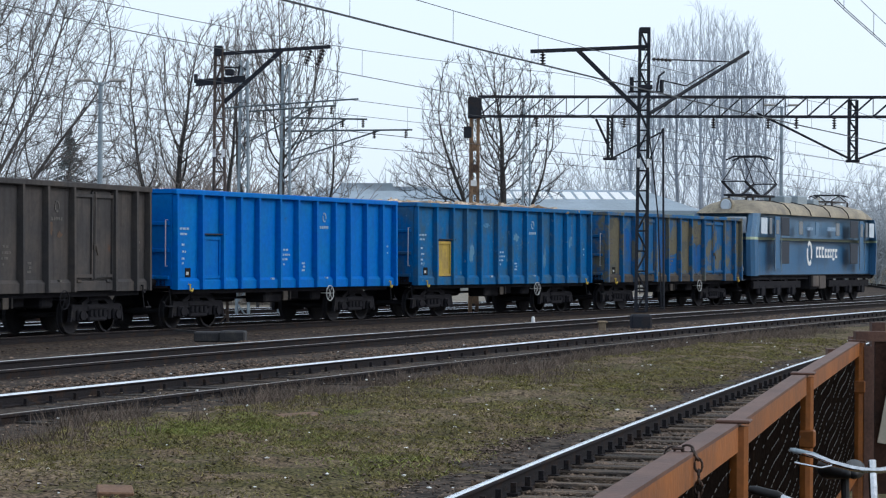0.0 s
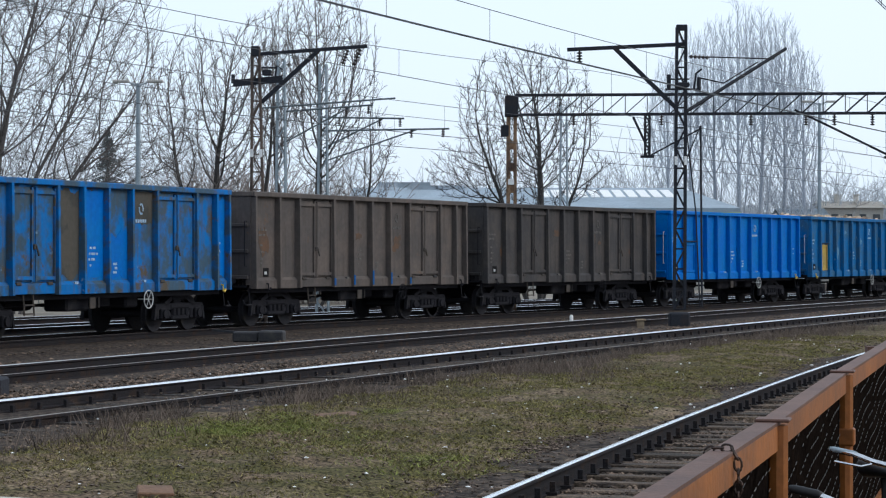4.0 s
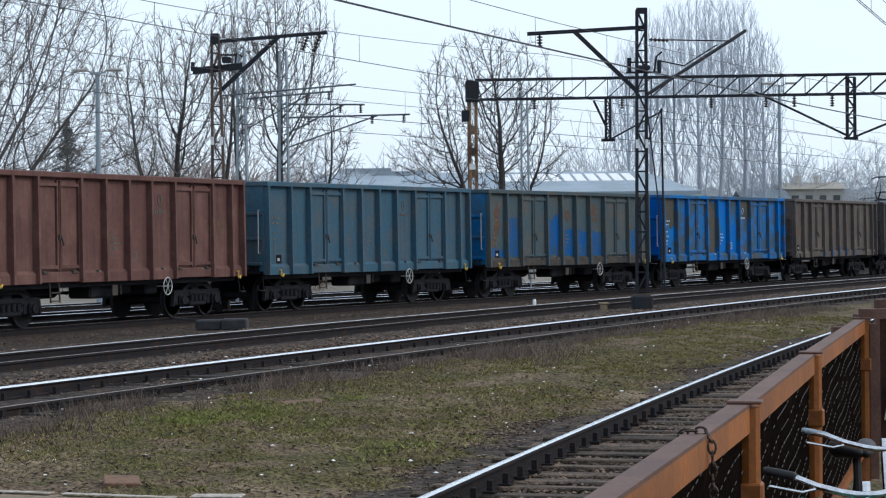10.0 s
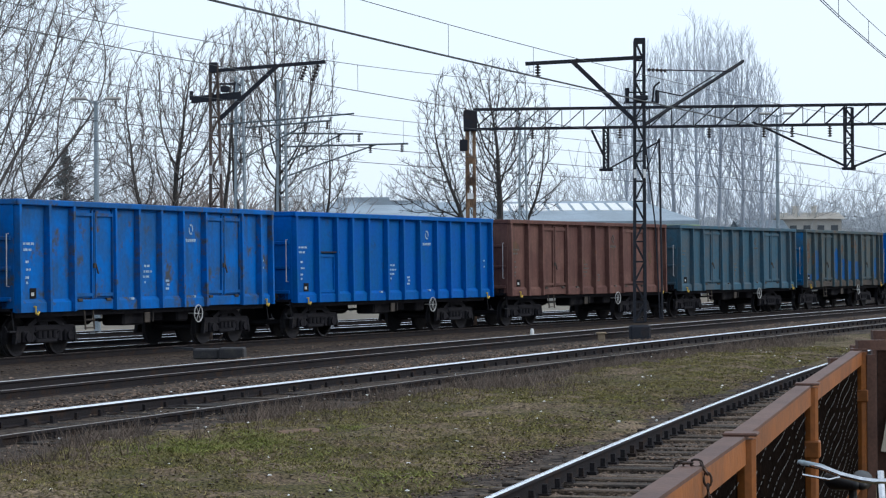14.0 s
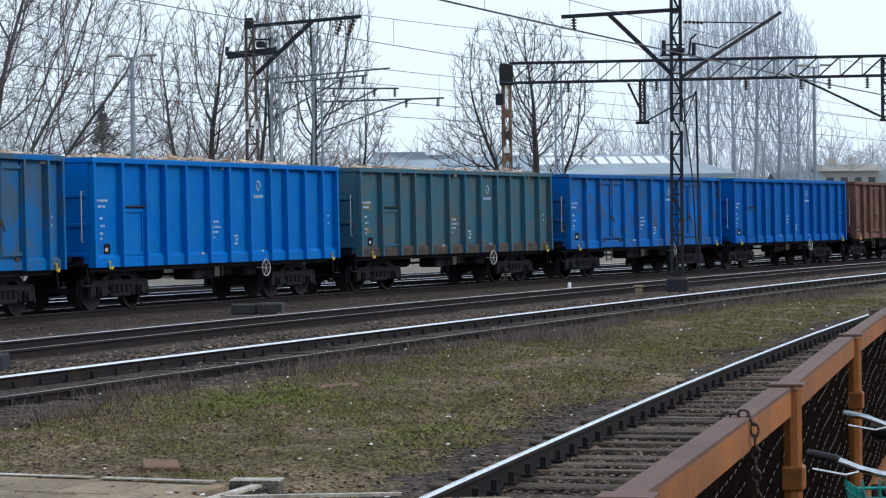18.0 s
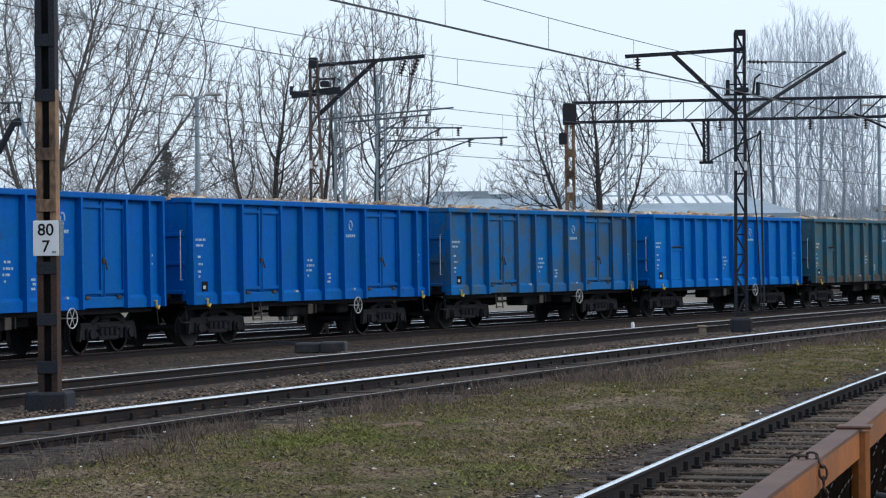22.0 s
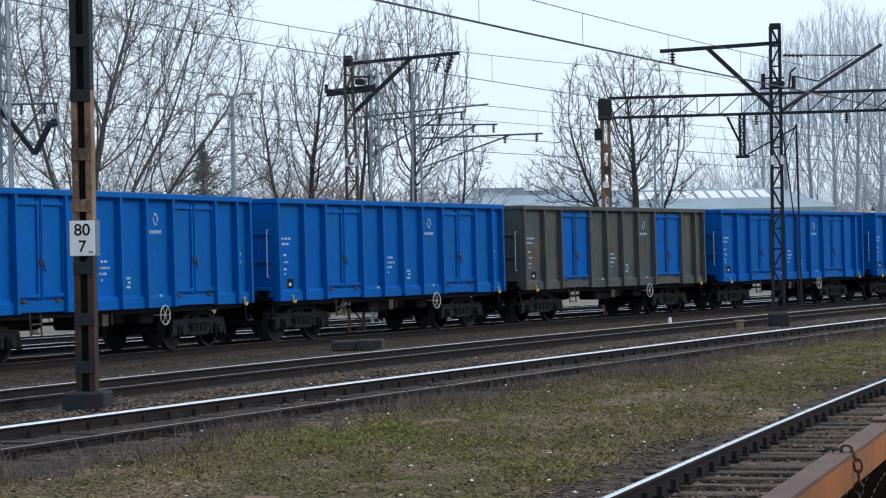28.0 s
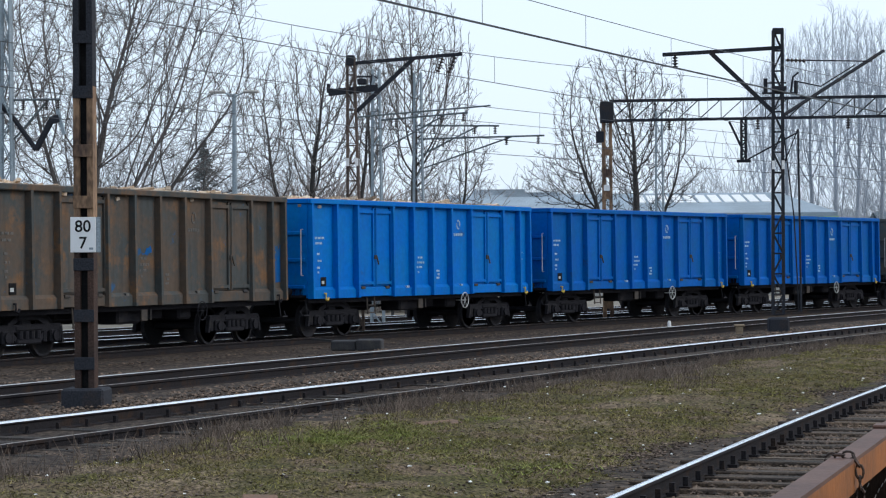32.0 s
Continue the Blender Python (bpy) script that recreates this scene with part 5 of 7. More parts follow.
# ------------------------------------------------------------------ masts, gantry, lamps, wires
def lattice(bm, p0, p1, w0, w1, depth, n, r=0.03, side=(1, 0, 0)):
    """Two chords with zigzag bracing between, standing from p0 to p1; w: width along side at foot and top."""
    p0, p1, s = Vector(p0), Vector(p1), Vector(side).normalized()
    up = (p1 - p0).normalized()
    q = up.cross(s).normalized()
    for e in (-1, 1):
        for d in (-1, 1):
            bar(bm, p0 + s * e * w0 / 2 + q * d * depth / 2, p1 + s * e * w1 / 2 + q * d * depth / 2, r * 2, r * 2, s)
    for i in range(n):
        a, b = i / n, (i + 1) / n
        pa, pb = p0.lerp(p1, a), p0.lerp(p1, b)
        wa, wb = w0 + (w1 - w0) * a, w0 + (w1 - w0) * b
        e = 1 if i % 2 else -1
        for d in (-1, 1):
            bar(bm, pa + s * e * wa / 2 + q * d * depth / 2, pb - s * e * wb / 2 + q * d * depth / 2, r, r, q)
        bar(bm, pa + s * -wa / 2, pa + s * wa / 2, r * 1.2, r * 1.2, q)


def insulator(bm, p0, p1, r=0.07, n=5):
    p0, p1 = Vector(p0), Vector(p1)
    pts, rs = [], []
    for i in range(n):
        for f, rr in ((0.1, 0.3), (0.45, 1.0), (0.55, 1.0), (0.9, 0.3)):
            pts.append(p0.lerp(p1, (i + f) / n))
            rs.append(r * rr)
    tube(bm, pts, rs, 8)


def main_mast():
    Y = 61.9
    k = Y / 4000
    def P(px, py, y=Y):
        return ((px - 784) * y / 4000, y, 1.75 - (py - 470) * y / 4000)
    m = empty("catenary_mast", pose(*P(1143, 585)[:2], -0.1), "dark lattice catenary mast with a bracket arm beside the tracks", "mast", "catenary masts")
    def loc(p):
        return Vector(p) - m.matrix_world.translation
    b = bmesh.new()
    lattice(b, loc(P(1143, 565)), loc(P(1146, 66)), 0.29, 0.24, 0.16, 14, 0.036)
    box(b, loc(P(1137, 0)).x, loc(P(1156, 0)).x, -0.12, 0.12, loc(P(0, 72)).z, loc(P(0, 62)).z, 0.01)
    part("lattice_post", b, DARKST, m)
    b = bmesh.new()
    box(b, -0.28, 0.28, -0.3, 0.3, -0.25, 0.30, 0.05)
    part("footing", b, DARKST, m, "dark tarred footing")
    b = bmesh.new()
    bar(b, loc(P(1155, 96)), loc(P(944, 106)), 0.10, 0.10)
    bar(b, loc(P(1028, 103)), loc(P(1140, 212)), 0.11, 0.11)
    part("bracket_arm", b, DARKST, m)
    b = bmesh.new()
    bar(b, loc(P(1118, 176)), loc(P(1180, 176)), 0.06, 0.05)
    bar(b, loc(P(1122, 158)), loc(P(1160, 158)), 0.04, 0.04)
    box(b, loc(P(1136, 0)).x, loc(P(1160, 0)).x, -0.15, 0.15, loc(P(0, 172)).z, loc(P(0, 164)).z, 0.02)
    tube(b, [loc(P(1168, 176)), loc(P(1172, 148)), loc(P(1182, 140))], 0.03, 6)
    bar(b, loc(P(1124, 175)), loc(P(1124, 150)), 0.08, 0.08)
    bar(b, loc(P(1177, 175)), loc(P(1177, 155)), 0.08, 0.08)
    part("switch_platform", b, DARKST, m)
    b = bmesh.new()
    insulator(b, loc(P(966, 104)), loc(P(966, 130)), 0.09)
    part("insulator", b, INSUL, m)
    b = bmesh.new()
    insulator(b, loc(P(1160, 118)), loc(P(1195, 120)), 0.06)
    part("insulator", b, INSUL, m)
    b = bmesh.new()
    tube(b, [loc(P(1155, 215)), loc(P(1330, 104, Y + 3))], 0.05, 6)
    tube(b, [loc(P(1155, 300)), loc(P(1180, 240)), loc(P(1183, 560))], 0.03, 5)
    tube(b, [loc(P(1160, 118)), loc(P(1310, 122, Y + 2))], 0.02, 5)
    tube(b, [loc(P(1175, 155)), loc(P(1220, 165)), loc(P(1280, 128, Y + 1.5))], 0.02, 5)
    tube(b, [loc(P(1152, 220)), loc(P(1172, 395)), loc(P(1179, 560))], 0.02, 5)
    part("strut", b, DARKST, m)
    for px in (1136, 1153):
        b = bmesh.new()
        box(b, loc(P(px, 0)).x - 0.04, loc(P(px, 0)).x + 0.04, -0.16, -0.13, loc(P(0, 310)).z, loc(P(0, 295)).z)
        part("white_mark", b, WHITE, m)


def left_mast():
    Y = 66.4
    def P(px, py, y=Y):
        return ((px - 784) * y / 4000, y, 1.75 - (py - 470) * y / 4000)
    m = empty("catenary_mast", pose(P(395, 0)[0], Y, BASE), "rusty lattice catenary mast with a long bracket arm", "mast", "catenary masts")
    def loc(p):
        return Vector(p) - m.matrix_world.translation
    b = bmesh.new()
    z0 = -0.05
    lattice(b, (0.05, 0, z0), loc(P(392, 103)), 0.46, 0.2, 0.2, 16, 0.033)
    part("lattice_post", b, RUST2, m, "faded rust-streaked lattice post")
    b = bmesh.new()
    bar(b, loc(P(385, 115)), loc(P(590, 100)), 0.1, 0.1)
    bar(b, loc(P(402, 200)), loc(P(505, 106)), 0.12, 0.12)
    box(b, *sorted((loc(P(384, 0)).x, loc(P(399, 0)).x)), -0.15, 0.15, loc(P(0, 118)).z, loc(P(0, 100)).z, 0.02)
    part("bracket_arm", b, DARKST, m)
    b = bmesh.new()
    bar(b, loc(P(352, 166)), loc(P(440, 158)), 0.08, 0.2)
    bar(b, loc(P(352, 166)), loc(P(352, 150)), 0.08, 0.08)
    bar(b, loc(P(402, 138)), loc(P(428, 138)), 0.05, 0.05)
    box(b, *sorted((loc(P(404, 0)).x, loc(P(420, 0)).x)), -0.15, 0.15, loc(P(0, 152)).z, loc(P(0, 142)).z, 0.02)
    tube(b, [loc(P(426, 158)), loc(P(430, 134)), loc(P(440, 142))], 0.03, 6)
    part("switch_platform", b, DARKST, m)
    b = bmesh.new()
    insulator(b, loc(P(556, 106)), loc(P(546, 132)), 0.08)
    part("insulator", b, INSUL, m)
    b = bmesh.new()
    insulator(b, loc(P(578, 104)), loc(P(566, 134)), 0.08)
    part("insulator", b, INSUL, m)
    b = bmesh.new()
    tube(b, [loc(P(400, 210)), loc(P(640, 192))], 0.028, 6)
    part("cantilever", b, BRKT, m)
    for px in (386, 402):
        b = bmesh.new()
        box(b, loc(P(px, 0)).x - 0.05, loc(P(px, 0)).x + 0.05, -0.17, -0.14, loc(P(0, 297)).z, loc(P(0, 283)).z)
        part("white_mark", b, WHITE, m)


def gantry():
    Y = 83.0
    def P(px, py, y=Y):
        return ((px - 784) * y / 4000, y, 1.75 - (py - 470) * y / 4000)
    m = empty("catenary_gantry", pose(P(845, 0)[0], Y, BASE), "dark lattice gantry beam spanning the tracks on rusty columns", "gantry")
    def loc(p):
        return Vector(p) - m.matrix_world.translation
    b = bmesh.new()
    x0 = loc(P(837, 0)).x
    box(b, x0 - 0.02, x0 + 0.12, -0.18, 0.18, 0, loc(P(0, 190)).z, 0.01)
    box(b, x0 + 0.24, x0 + 0.36, -0.18, 0.18, 0, loc(P(0, 190)).z, 0.01)
    for z in np.arange(0.5, 6.5, 0.8):
        box(b, x0 + 0.12, x0 + 0.24, -0.15, 0.15, z, z + 0.3)
    part("column", b, RUSTST, m, "rusty twin-channel column")
    b = bmesh.new()
    box(b, x0 - 0.08, x0 + 0.42, -0.3, 0.3, loc(P(0, 225)).z, loc(P(0, 188)).z, 0.02)
    box(b, loc(P(826, 0)).x, loc(P(840, 0)).x, -0.2, 0.2, loc(P(0, 260)).z, loc(P(0, 240)).z, 0.02)
    part("column_head", b, DARKST, m)
    b = bmesh.new()
    # beam runs off over the tracks, turned a little away
    a, c = Vector(loc(P(852, 204))), Vector(loc(P(1900, 198)))
    top = Vector((0, 0, 0.36))
    for d in (-0.2, 0.2):
        for o in (top, -top):
            bar(b, a + o + Vector((0, d, 0)), c + o + Vector((0, d, 0)), 0.07, 0.08)
    n = 27
    for i in range(n):
        p, q = a.lerp(c, i / n), a.lerp(c, (i + 1) / n)
        sg = top
        for d in (-0.2, 0.2):
            bar(b, p - sg + Vector((0, d, 0)), q + sg + Vector((0, d, 0)), 0.034, 0.034, (0, 1, 0))
        bar(b, p + top, p - top, 0.03, 0.03, (0, 1, 0))
    part("beam", b, DARKST, m)
    for px, py in ((1085, 295), (1515, 296)):
        b = bmesh.new()
        wd = 0.28 if px > 1400 else 0.16
        lattice(b, loc(P(px, 188 if px > 1400 else 222)), loc(P(px, py)), wd, wd, 0.16, 6, 0.04)
        bar(b, loc(P(px - 12, py)), loc(P(px + 12, py)), 0.12, 0.1)
        part("hanger", b, DARKST, m)
        b = bmesh.new()
        if px < 1400:
            bar(b, loc(P(1060, 225)), loc(P(1082, 272)), 0.08, 0.08)
            tube(b, [loc(P(1092, 292)), loc(P(1180, 245))], 0.03, 5)
        else:
            tube(b, [loc(P(1510, 292)), loc(P(1400, 238)), loc(P(1345, 212))], 0.045, 6)
            tube(b, [loc(P(1525, 292)), loc(P(1600, 262))], 0.045, 6)
        part("pull_rod", b, DARKST, m)
    for px in (955, 1110, 1268, 1365, 1415, 1482):
        b = bmesh.new()
        insulator(b, loc(P(px, 218)), loc(P(px, 240)), 0.09)
        part("insulator", b, INSUL, m)
    b = bmesh.new()
    box(b, x0 + 0.04, x0 + 0.26, -0.2, -0.19, loc(P(0, 345)).z, loc(P(0, 335)).z)
    part("white_mark", b, WHITE, m)


def steel_mast(px, top, Y, w=0.42, label="pale galvanised lattice mast behind the train"):
    x = (px - 784) * Y / 4000
    m = empty("steel_mast", pose(x, Y, BASE), label, "mast", "pale steel masts")
    h, d = 1.75 - BASE - (top - 470) * Y / 4000, w * 0.8
    for sx in (-1, 1):
        for sy in (-1, 1):
            b = bmesh.new()
            bar(b, (sx * w / 2, sy * d / 2, 0), (sx * w * 0.28, sy * d * 0.28, h), 0.06, 0.06)
            part("leg", b, GALV, m)
    b = bmesh.new()
    for k in range(16):
        for sy in (-1, 1):
            f0, f1 = k / 16, (k + 1) / 16
            w0, w1 = 0.5 - 0.22 * f0, 0.5 - 0.22 * f1
            sg = (-1) ** k
            bar(b, (sg * w * w0, sy * d * w0, h * f0), (-sg * w * w1, sy * d * w1, h * f1), 0.04, 0.03)
            bar(b, (sy * w * w0, sg * d * w0, h * f0), (sy * w * w1, -sg * d * w1, h * f1), 0.03, 0.04)
    tagged(part("bracing", b, GALV, m), kind="stuff")
    return m


def cantilever(px, py, px2, py2, Y, drop=0.5):
    def P(a, c):
        return ((a - 784) * Y / 4000, Y, 1.75 - (c - 470) * Y / 4000)
    m = empty("catenary_bracket", pose(*P(px, py)), "thin pale catenary bracket with insulators", "bracket", "catenary brackets")
    o = Vector(P(px, py))
    b = bmesh.new()
    e = Vector(P(px2, py2)) - o
    tube(b, [(0, 0, 0), e], 0.035, 6)
    tube(b, [(0, 0, -drop * 2.2), e * 0.75], 0.03, 6)
    part("pipe", b, BRKT, m)
    for f in (0.2, 0.7, 0.95):
        b = bmesh.new()
        insulator(b, e * f, e * f + Vector((0.0, 0, -0.3)), 0.07)
        part("insulator", b, INSUL, m)


def lamp_post(px, top, Y):
    x = (px - 784) * Y / 4000
    h = 1.75 - BASE - (top - 470) * Y / 4000
    m = empty("street_lamp", pose(x, Y, BASE), "tall grey concrete lamp post with two lamp heads", "street lamp", "lamp posts")
    b = bmesh.new()
    tube(b, [(0, 0, 0), (0, 0, h)], [0.12, 0.07], 10)
    part("pole", b, GALV, m)
    for s in (-1, 1):
        b = bmesh.new()
        tube(b, [(0, 0, h - 0.1), (s * 0.35, 0, h + 0.05)], 0.03, 6)
        part("arm", b, GALV, m)
        b = bmesh.new()
        box(b, *sorted((s * 0.3, s * 0.85)), -0.12, 0.12, h + 0.02, h + 0.12, 0.03)
        part("lamp_head", b, WALLG, m)


def km_post():
    m = empty("kilometre_mast", pose(-6.66, 30.6, -0.22), "rusty steel catenary mast with a white distance sign", "mast", "catenary masts")
    H = 8.4
    for x0, x1 in ((-0.135, -0.05), (0.05, 0.135)):
        for z0, z1, mt, lab in ((0, 2.2, POSTB, "dark brown foot of the post"), (2.2, 4.42, RUSTST, "rust-streaked middle of the post"), (4.42, H, DARKST, "black upper post")):
            b = bmesh.new()
            box(b, x0, x1, -0.13, 0.13, z0, z1, 0.006)
            part("channel", b, mt, m, lab)
    b = bmesh.new()
    box(b, -0.05, 0.05, -0.05, 0.05, 0, H)
    part("web", b, BLACKP, m)
    for z in (0.55, 1.2, 1.9, 2.75, 3.45, 4.25, 5.0, 5.8, 6.6, 7.4):
        b = bmesh.new()
        box(b, -0.14, 0.14, -0.148, -0.132, z, z + 0.17, 0.004)
        part("batten_plate", b, RUSTST if 2.5 < z < 4.2 else DARKST, m)
    b = bmesh.new()
    box(b, -0.29, 0.29, -0.3, 0.3, -0.2, 0.30, 0.03)
    part("footing", b, DARKST, m, "dark tarred footing")
    b = bmesh.new()
    box(b, -0.173, 0.173, -0.175, -0.155, 2.15, 2.63, 0.004)
    sg = part("sign", b, SIGNW, m, "white sign with black figures")
    b = bmesh.new()
    box(b, 0.173, 0.235, -0.15, -0.14, 2.15, 2.63)
    part("sign_back", b, GALV, m)
    for txt, z, sz in (("80", 2.43, 0.225), ("7", 2.205, 0.225)):
        cu = bpy.data.curves.new("figures", 'FONT')
        cu.body = txt
        cu.size = sz
        cu.align_x = 'CENTER'
        cu.extrude = 0.001
        cu.offset = 0.003
        cu.materials.append(BLACKP)
        o = new("figures", cu)
        o.parent = sg
        o.matrix_basis = pose(0, -0.178, z, 90, 0, 0)
    b = bmesh.new()
    box(b, 0.085, 0.14, -0.179, -0.176, 2.185, 2.215)
    part("small_mark", b, GALV, sg)
    return m


def v_bracket():
    Y = 62.0
    def P(px, py):
        return Vector(((px - 784) * Y / 4000, Y, 1.75 - (py - 470) * Y / 4000))
    o = P(-213, 205)
    m = empty("catenary_bracket", Matrix.Translation(o), "dark folded catenary bracket on the pale mast", "bracket", "catenary brackets")
    b = bmesh.new()
    tube(b, [P(-240, 180) - o, P(-213, 208) - o, P(-175, 262) - o], 0.07, 8)
    tube(b, [P(-175, 262) - o, P(-146, 208) - o], 0.09, 8)
    part("pipe", b, DARKST, m)
    b = bmesh.new()
    bar(b, P(-150, 210) - o, P(-132, 206) - o, 0.2, 0.2)
    part("clamp", b, DARKST, m)
    b = bmesh.new()
    bar(b, P(-136, 190) - o, P(-124, 235) - o, 0.13, 0.1)
    part("weight", b, GALV, m)


v_bracket()
main_mast()
left_mast()
gantry()
km_post()
steel_mast(437, 125, 78)
steel_mast(511, 132, 80)
steel_mast(937, 205, 100)
steel_mast(-228, -40, 62, 0.4)
cantilever(440, 216, 600, 204, 78)
cantilever(511, 226, 655, 228, 80)
cantilever(511, 250, 735, 246, 80)
cantilever(-215, 172, -130, 172, 62)
lamp_post(183, 166, 76)
lamp_post(1388, 200, 110)


def wire(pts, r=0.012, label="overhead wire", cat="wire", grp="overhead wires"):
    b = bmesh.new()
    tube(b, pts, r, 5)
    return tagged(link("overhead_wire", b, WIRE), label, cat, grp)


def along(line, off, z, u0, u1, step=6.0, sag=0.0):
    out = []
    for u in np.arange(u0, u1 + 0.1, step):
        x, y, _ = line.at(u, off)
        out.append((x, y, z + sag * ((u - u0) / (u1 - u0) - 0.5) ** 2 * 4))
    return out


def catenary(line, off, zc, zm, u0, u1, r=0.014, sag=0.0, low=0.0):
    """Contact wires and, sagging from mast to mast with its lowest point at low, the messenger wire."""
    def hang(u):
        d = ((u - low + 28) % 56 - 28) / 28
        return zm + sag * d * d
    b = bmesh.new()
    e = empty("overhead_line", label="contact wire with a messenger wire and droppers over the track", category="wire", group="overhead wires")
    tube(b, along(line, off, zc, u0, u1), r, 5)
    part("contact_wire", b, WIRE, e)
    if sag and r != 0.0088:
        b = bmesh.new()
        tube(b, along(line, off + 0.035, zc + 0.008, u0, u1), r, 5)
        part("contact_wire", b, WIRE, e)
    b = bmesh.new()
    tube(b, [(*line.at(u, off)[:2], hang(u)) for u in np.arange(u0, u1 + 0.1, 3.0)], r * 0.8, 5)
    part("messenger_wire", b, WIRE, e)
    for u in np.arange(u0 + 2, u1 - 1, 4.6):
        x, y, _ = line.at(u, off)
        b = bmesh.new()
        tube(b, [(x, y, zc), (x, y, hang(u))], 0.006, 4)
        part("dropper", b, WIRE, e)


catenary(TRK_A, 0.75, 5.57, 6.15, -40, 150, 0.0095, 0.28, 2.0)
catenary(TRK_B, 0.75, 5.62, 6.0, -45, 150, 0.0088, 0.75, -20.0)
catenary(TRAIN, OFF_T, 5.62, 6.6, -70, 150, 0.012)
catenary(TRAIN, -6.2, 5.6, 6.7, -70, 120, 0.012)
catenary(TRK_C, 0.75, 5.85, 6.28, -20, 120, 0.0075, 0.3, 14.0)


# ------------------------------------------------------------------ fence, bicycles, crossing
FZ = 1.15
FPTS = [(0.305, 4.86), (1.10, 8.12), (1.90, 11.55), (3.05, 16.3)]


def fence():
    f = empty("metal_fence", label="rusty orange steel fence with dark wire mesh panels along the track", category="fence")
    for i, ((x0, y0), (x1, y1)) in enumerate(zip(FPTS, FPTS[1:])):
        d = Vector((x1 - x0, y1 - y0, 0))
        n = Vector((d.y, -d.x, 0)).normalized()
        b = bmesh.new()
        bar(b, (x0, y0, FZ - 0.004), (x1, y1, FZ - 0.004), 0.075, 0.012)
        part("rail_cap", b, FENCE_TOP, f, "weathered brown top face of the rail")
        b = bmesh.new()
        q = n * 0.033
        bar(b, Vector((x0, y0, FZ - 0.055)) + q, Vector((x1, y1, FZ - 0.055)) + q, 0.008, 0.09)
        part("rail", b, FENCE, f, "orange rusty side of the channel rail")
        b = bmesh.new()
        bar(b, Vector((x0, y0, FZ - 0.055)) - q, Vector((x1, y1, FZ - 0.055)) - q, 0.008, 0.09)
        part("rail", b, FENCE, f, "orange rusty side of the channel rail")
        b = bmesh.new()
        bar(b, (x0, y0, 0.2), (x1, y1, 0.2), 0.06, 0.06)
        part("lower_rail", b, FENCE, f, "orange rusty lower rail")
        b = bmesh.new()
        z0, z1, L = 0.22, FZ - 0.09, d.length
        dn = d.normalized()
        def pt(s, z):
            return (x0 + dn.x * s, y0 + dn.y * s, z)
        h = z1 - z0
        k = -h
        while k < L:
            for sg in (0, 1):
                s0, s1 = max(k, 0.0), min(k + h, L)
                if s1 > s0:
                    za, zb = z0 + (s0 - k), z0 + (s1 - k)
                    if sg:
                        za, zb = z1 - (s0 - k), z1 - (s1 - k)
                    bar(b, pt(s0, za), pt(s1, zb), 0.006, 0.0605, tuple(n.cross(Vector((dn.x, dn.y, 1 if sg == 0 else -1)))))
            k += 0.062
        tagged(part("backing_mesh", b, MESHM, f, "dark expanded metal mesh"), kind="stuff")
        b = bmesh.new()
        o = n * 0.012
        wr = random.Random(int(L * 100))
        # highlights on the mesh wires, drawn as short pale dashes
        for row in np.arange(z0 - 0.3, z1, 0.082):
            q = 0.0
            while q < L - 0.06:
                z = row + 0.10 * q + 0.012 * math.sin(q * 5 + row * 9)
                if z0 < z < z1 - 0.02 and wr.random() < 0.85:
                    tube(b, [Vector(pt(q, z)) + o, Vector(pt(q + 0.034, z + 0.01)) + o * 1.15], 0.0016, 4)
                q += 0.105
        tagged(part("wire", b, MESH_GLINT, f, "short pale dashes that stand for glints on the mesh wires"), kind="stuff")
    for i, (x, y) in enumerate(FPTS):
        b = bmesh.new()
        m = pose(x + 0.03, y, 0, 0, 0, -13)
        tube(b, [m @ Vector((0, 0, -0.1)), m @ Vector((0, 0, FZ - 0.01))], 0.042, 10)
        part("post", b, FENCE, f, "orange rusty round-edged post")
        b = bmesh.new()
        box(b, -0.075, 0.05, -0.055, 0.055, FZ + 0.002, FZ + 0.014, 0.004, m)
        part("post_cap", b, FENCE_TOP, f)
        b = bmesh.new()
        box(b, -0.05, 0.05, -0.05, 0.05, FZ - 0.37, FZ - 0.28, 0.008, m)
        part("clamp", b, FENCE, f)
    # chain over the rail
    b = bmesh.new()
    base = Vector((0.80, 6.88, 0))
    dn = Vector((0.224, 0.975, 0))
    path = [(-0.05, FZ - 0.008), (-0.028, FZ + 0.012), (0.0, FZ + 0.012), (0.03, FZ + 0.01), (0.047, FZ - 0.02), (0.05, FZ - 0.055), (0.05, FZ - 0.09), (0.05, FZ - 0.125), (0.052, FZ - 0.16), (0.053, FZ - 0.195), (0.055, FZ - 0.23), (0.056, FZ - 0.265)]
    nrm = Vector((0.975, -0.224, 0))
    for i, (a, c) in enumerate(zip(path, path[1:])):
        p, q = base + nrm * a[0] + Vector((0, 0, a[1])), base + nrm * c[0] + Vector((0, 0, c[1]))
        mid, ax = (p + q) / 2, (q - p).normalized()
        s = dn if i % 2 else ax.cross(dn).normalized()
        hl = (q - p).length * 0.62
        pts = [mid + ax * hl * math.cos(t) + s * 0.012 * math.sin(t) for t in np.linspace(0, 2 * math.pi, 11)]
        tube(b, pts, 0.0042, 5, False)
    part("chain", b, CHAINM, f, "short rusty chain looped over the rail")
    # the return section and the gate leaf behind it
    g = empty("metal_gate", label="rusty brown steel gate leaf with a torn white notice", category="gate")
    b = bmesh.new()
    for x0, y0, x1, y1 in ((3.05, 16.3, 4.6, 16.5),):
        bar(b, (x0, y0, FZ + 0.04), (x1, y1, FZ + 0.04), 0.07, 0.07)
    part("gate_rail", b, FENCE_TOP, g)
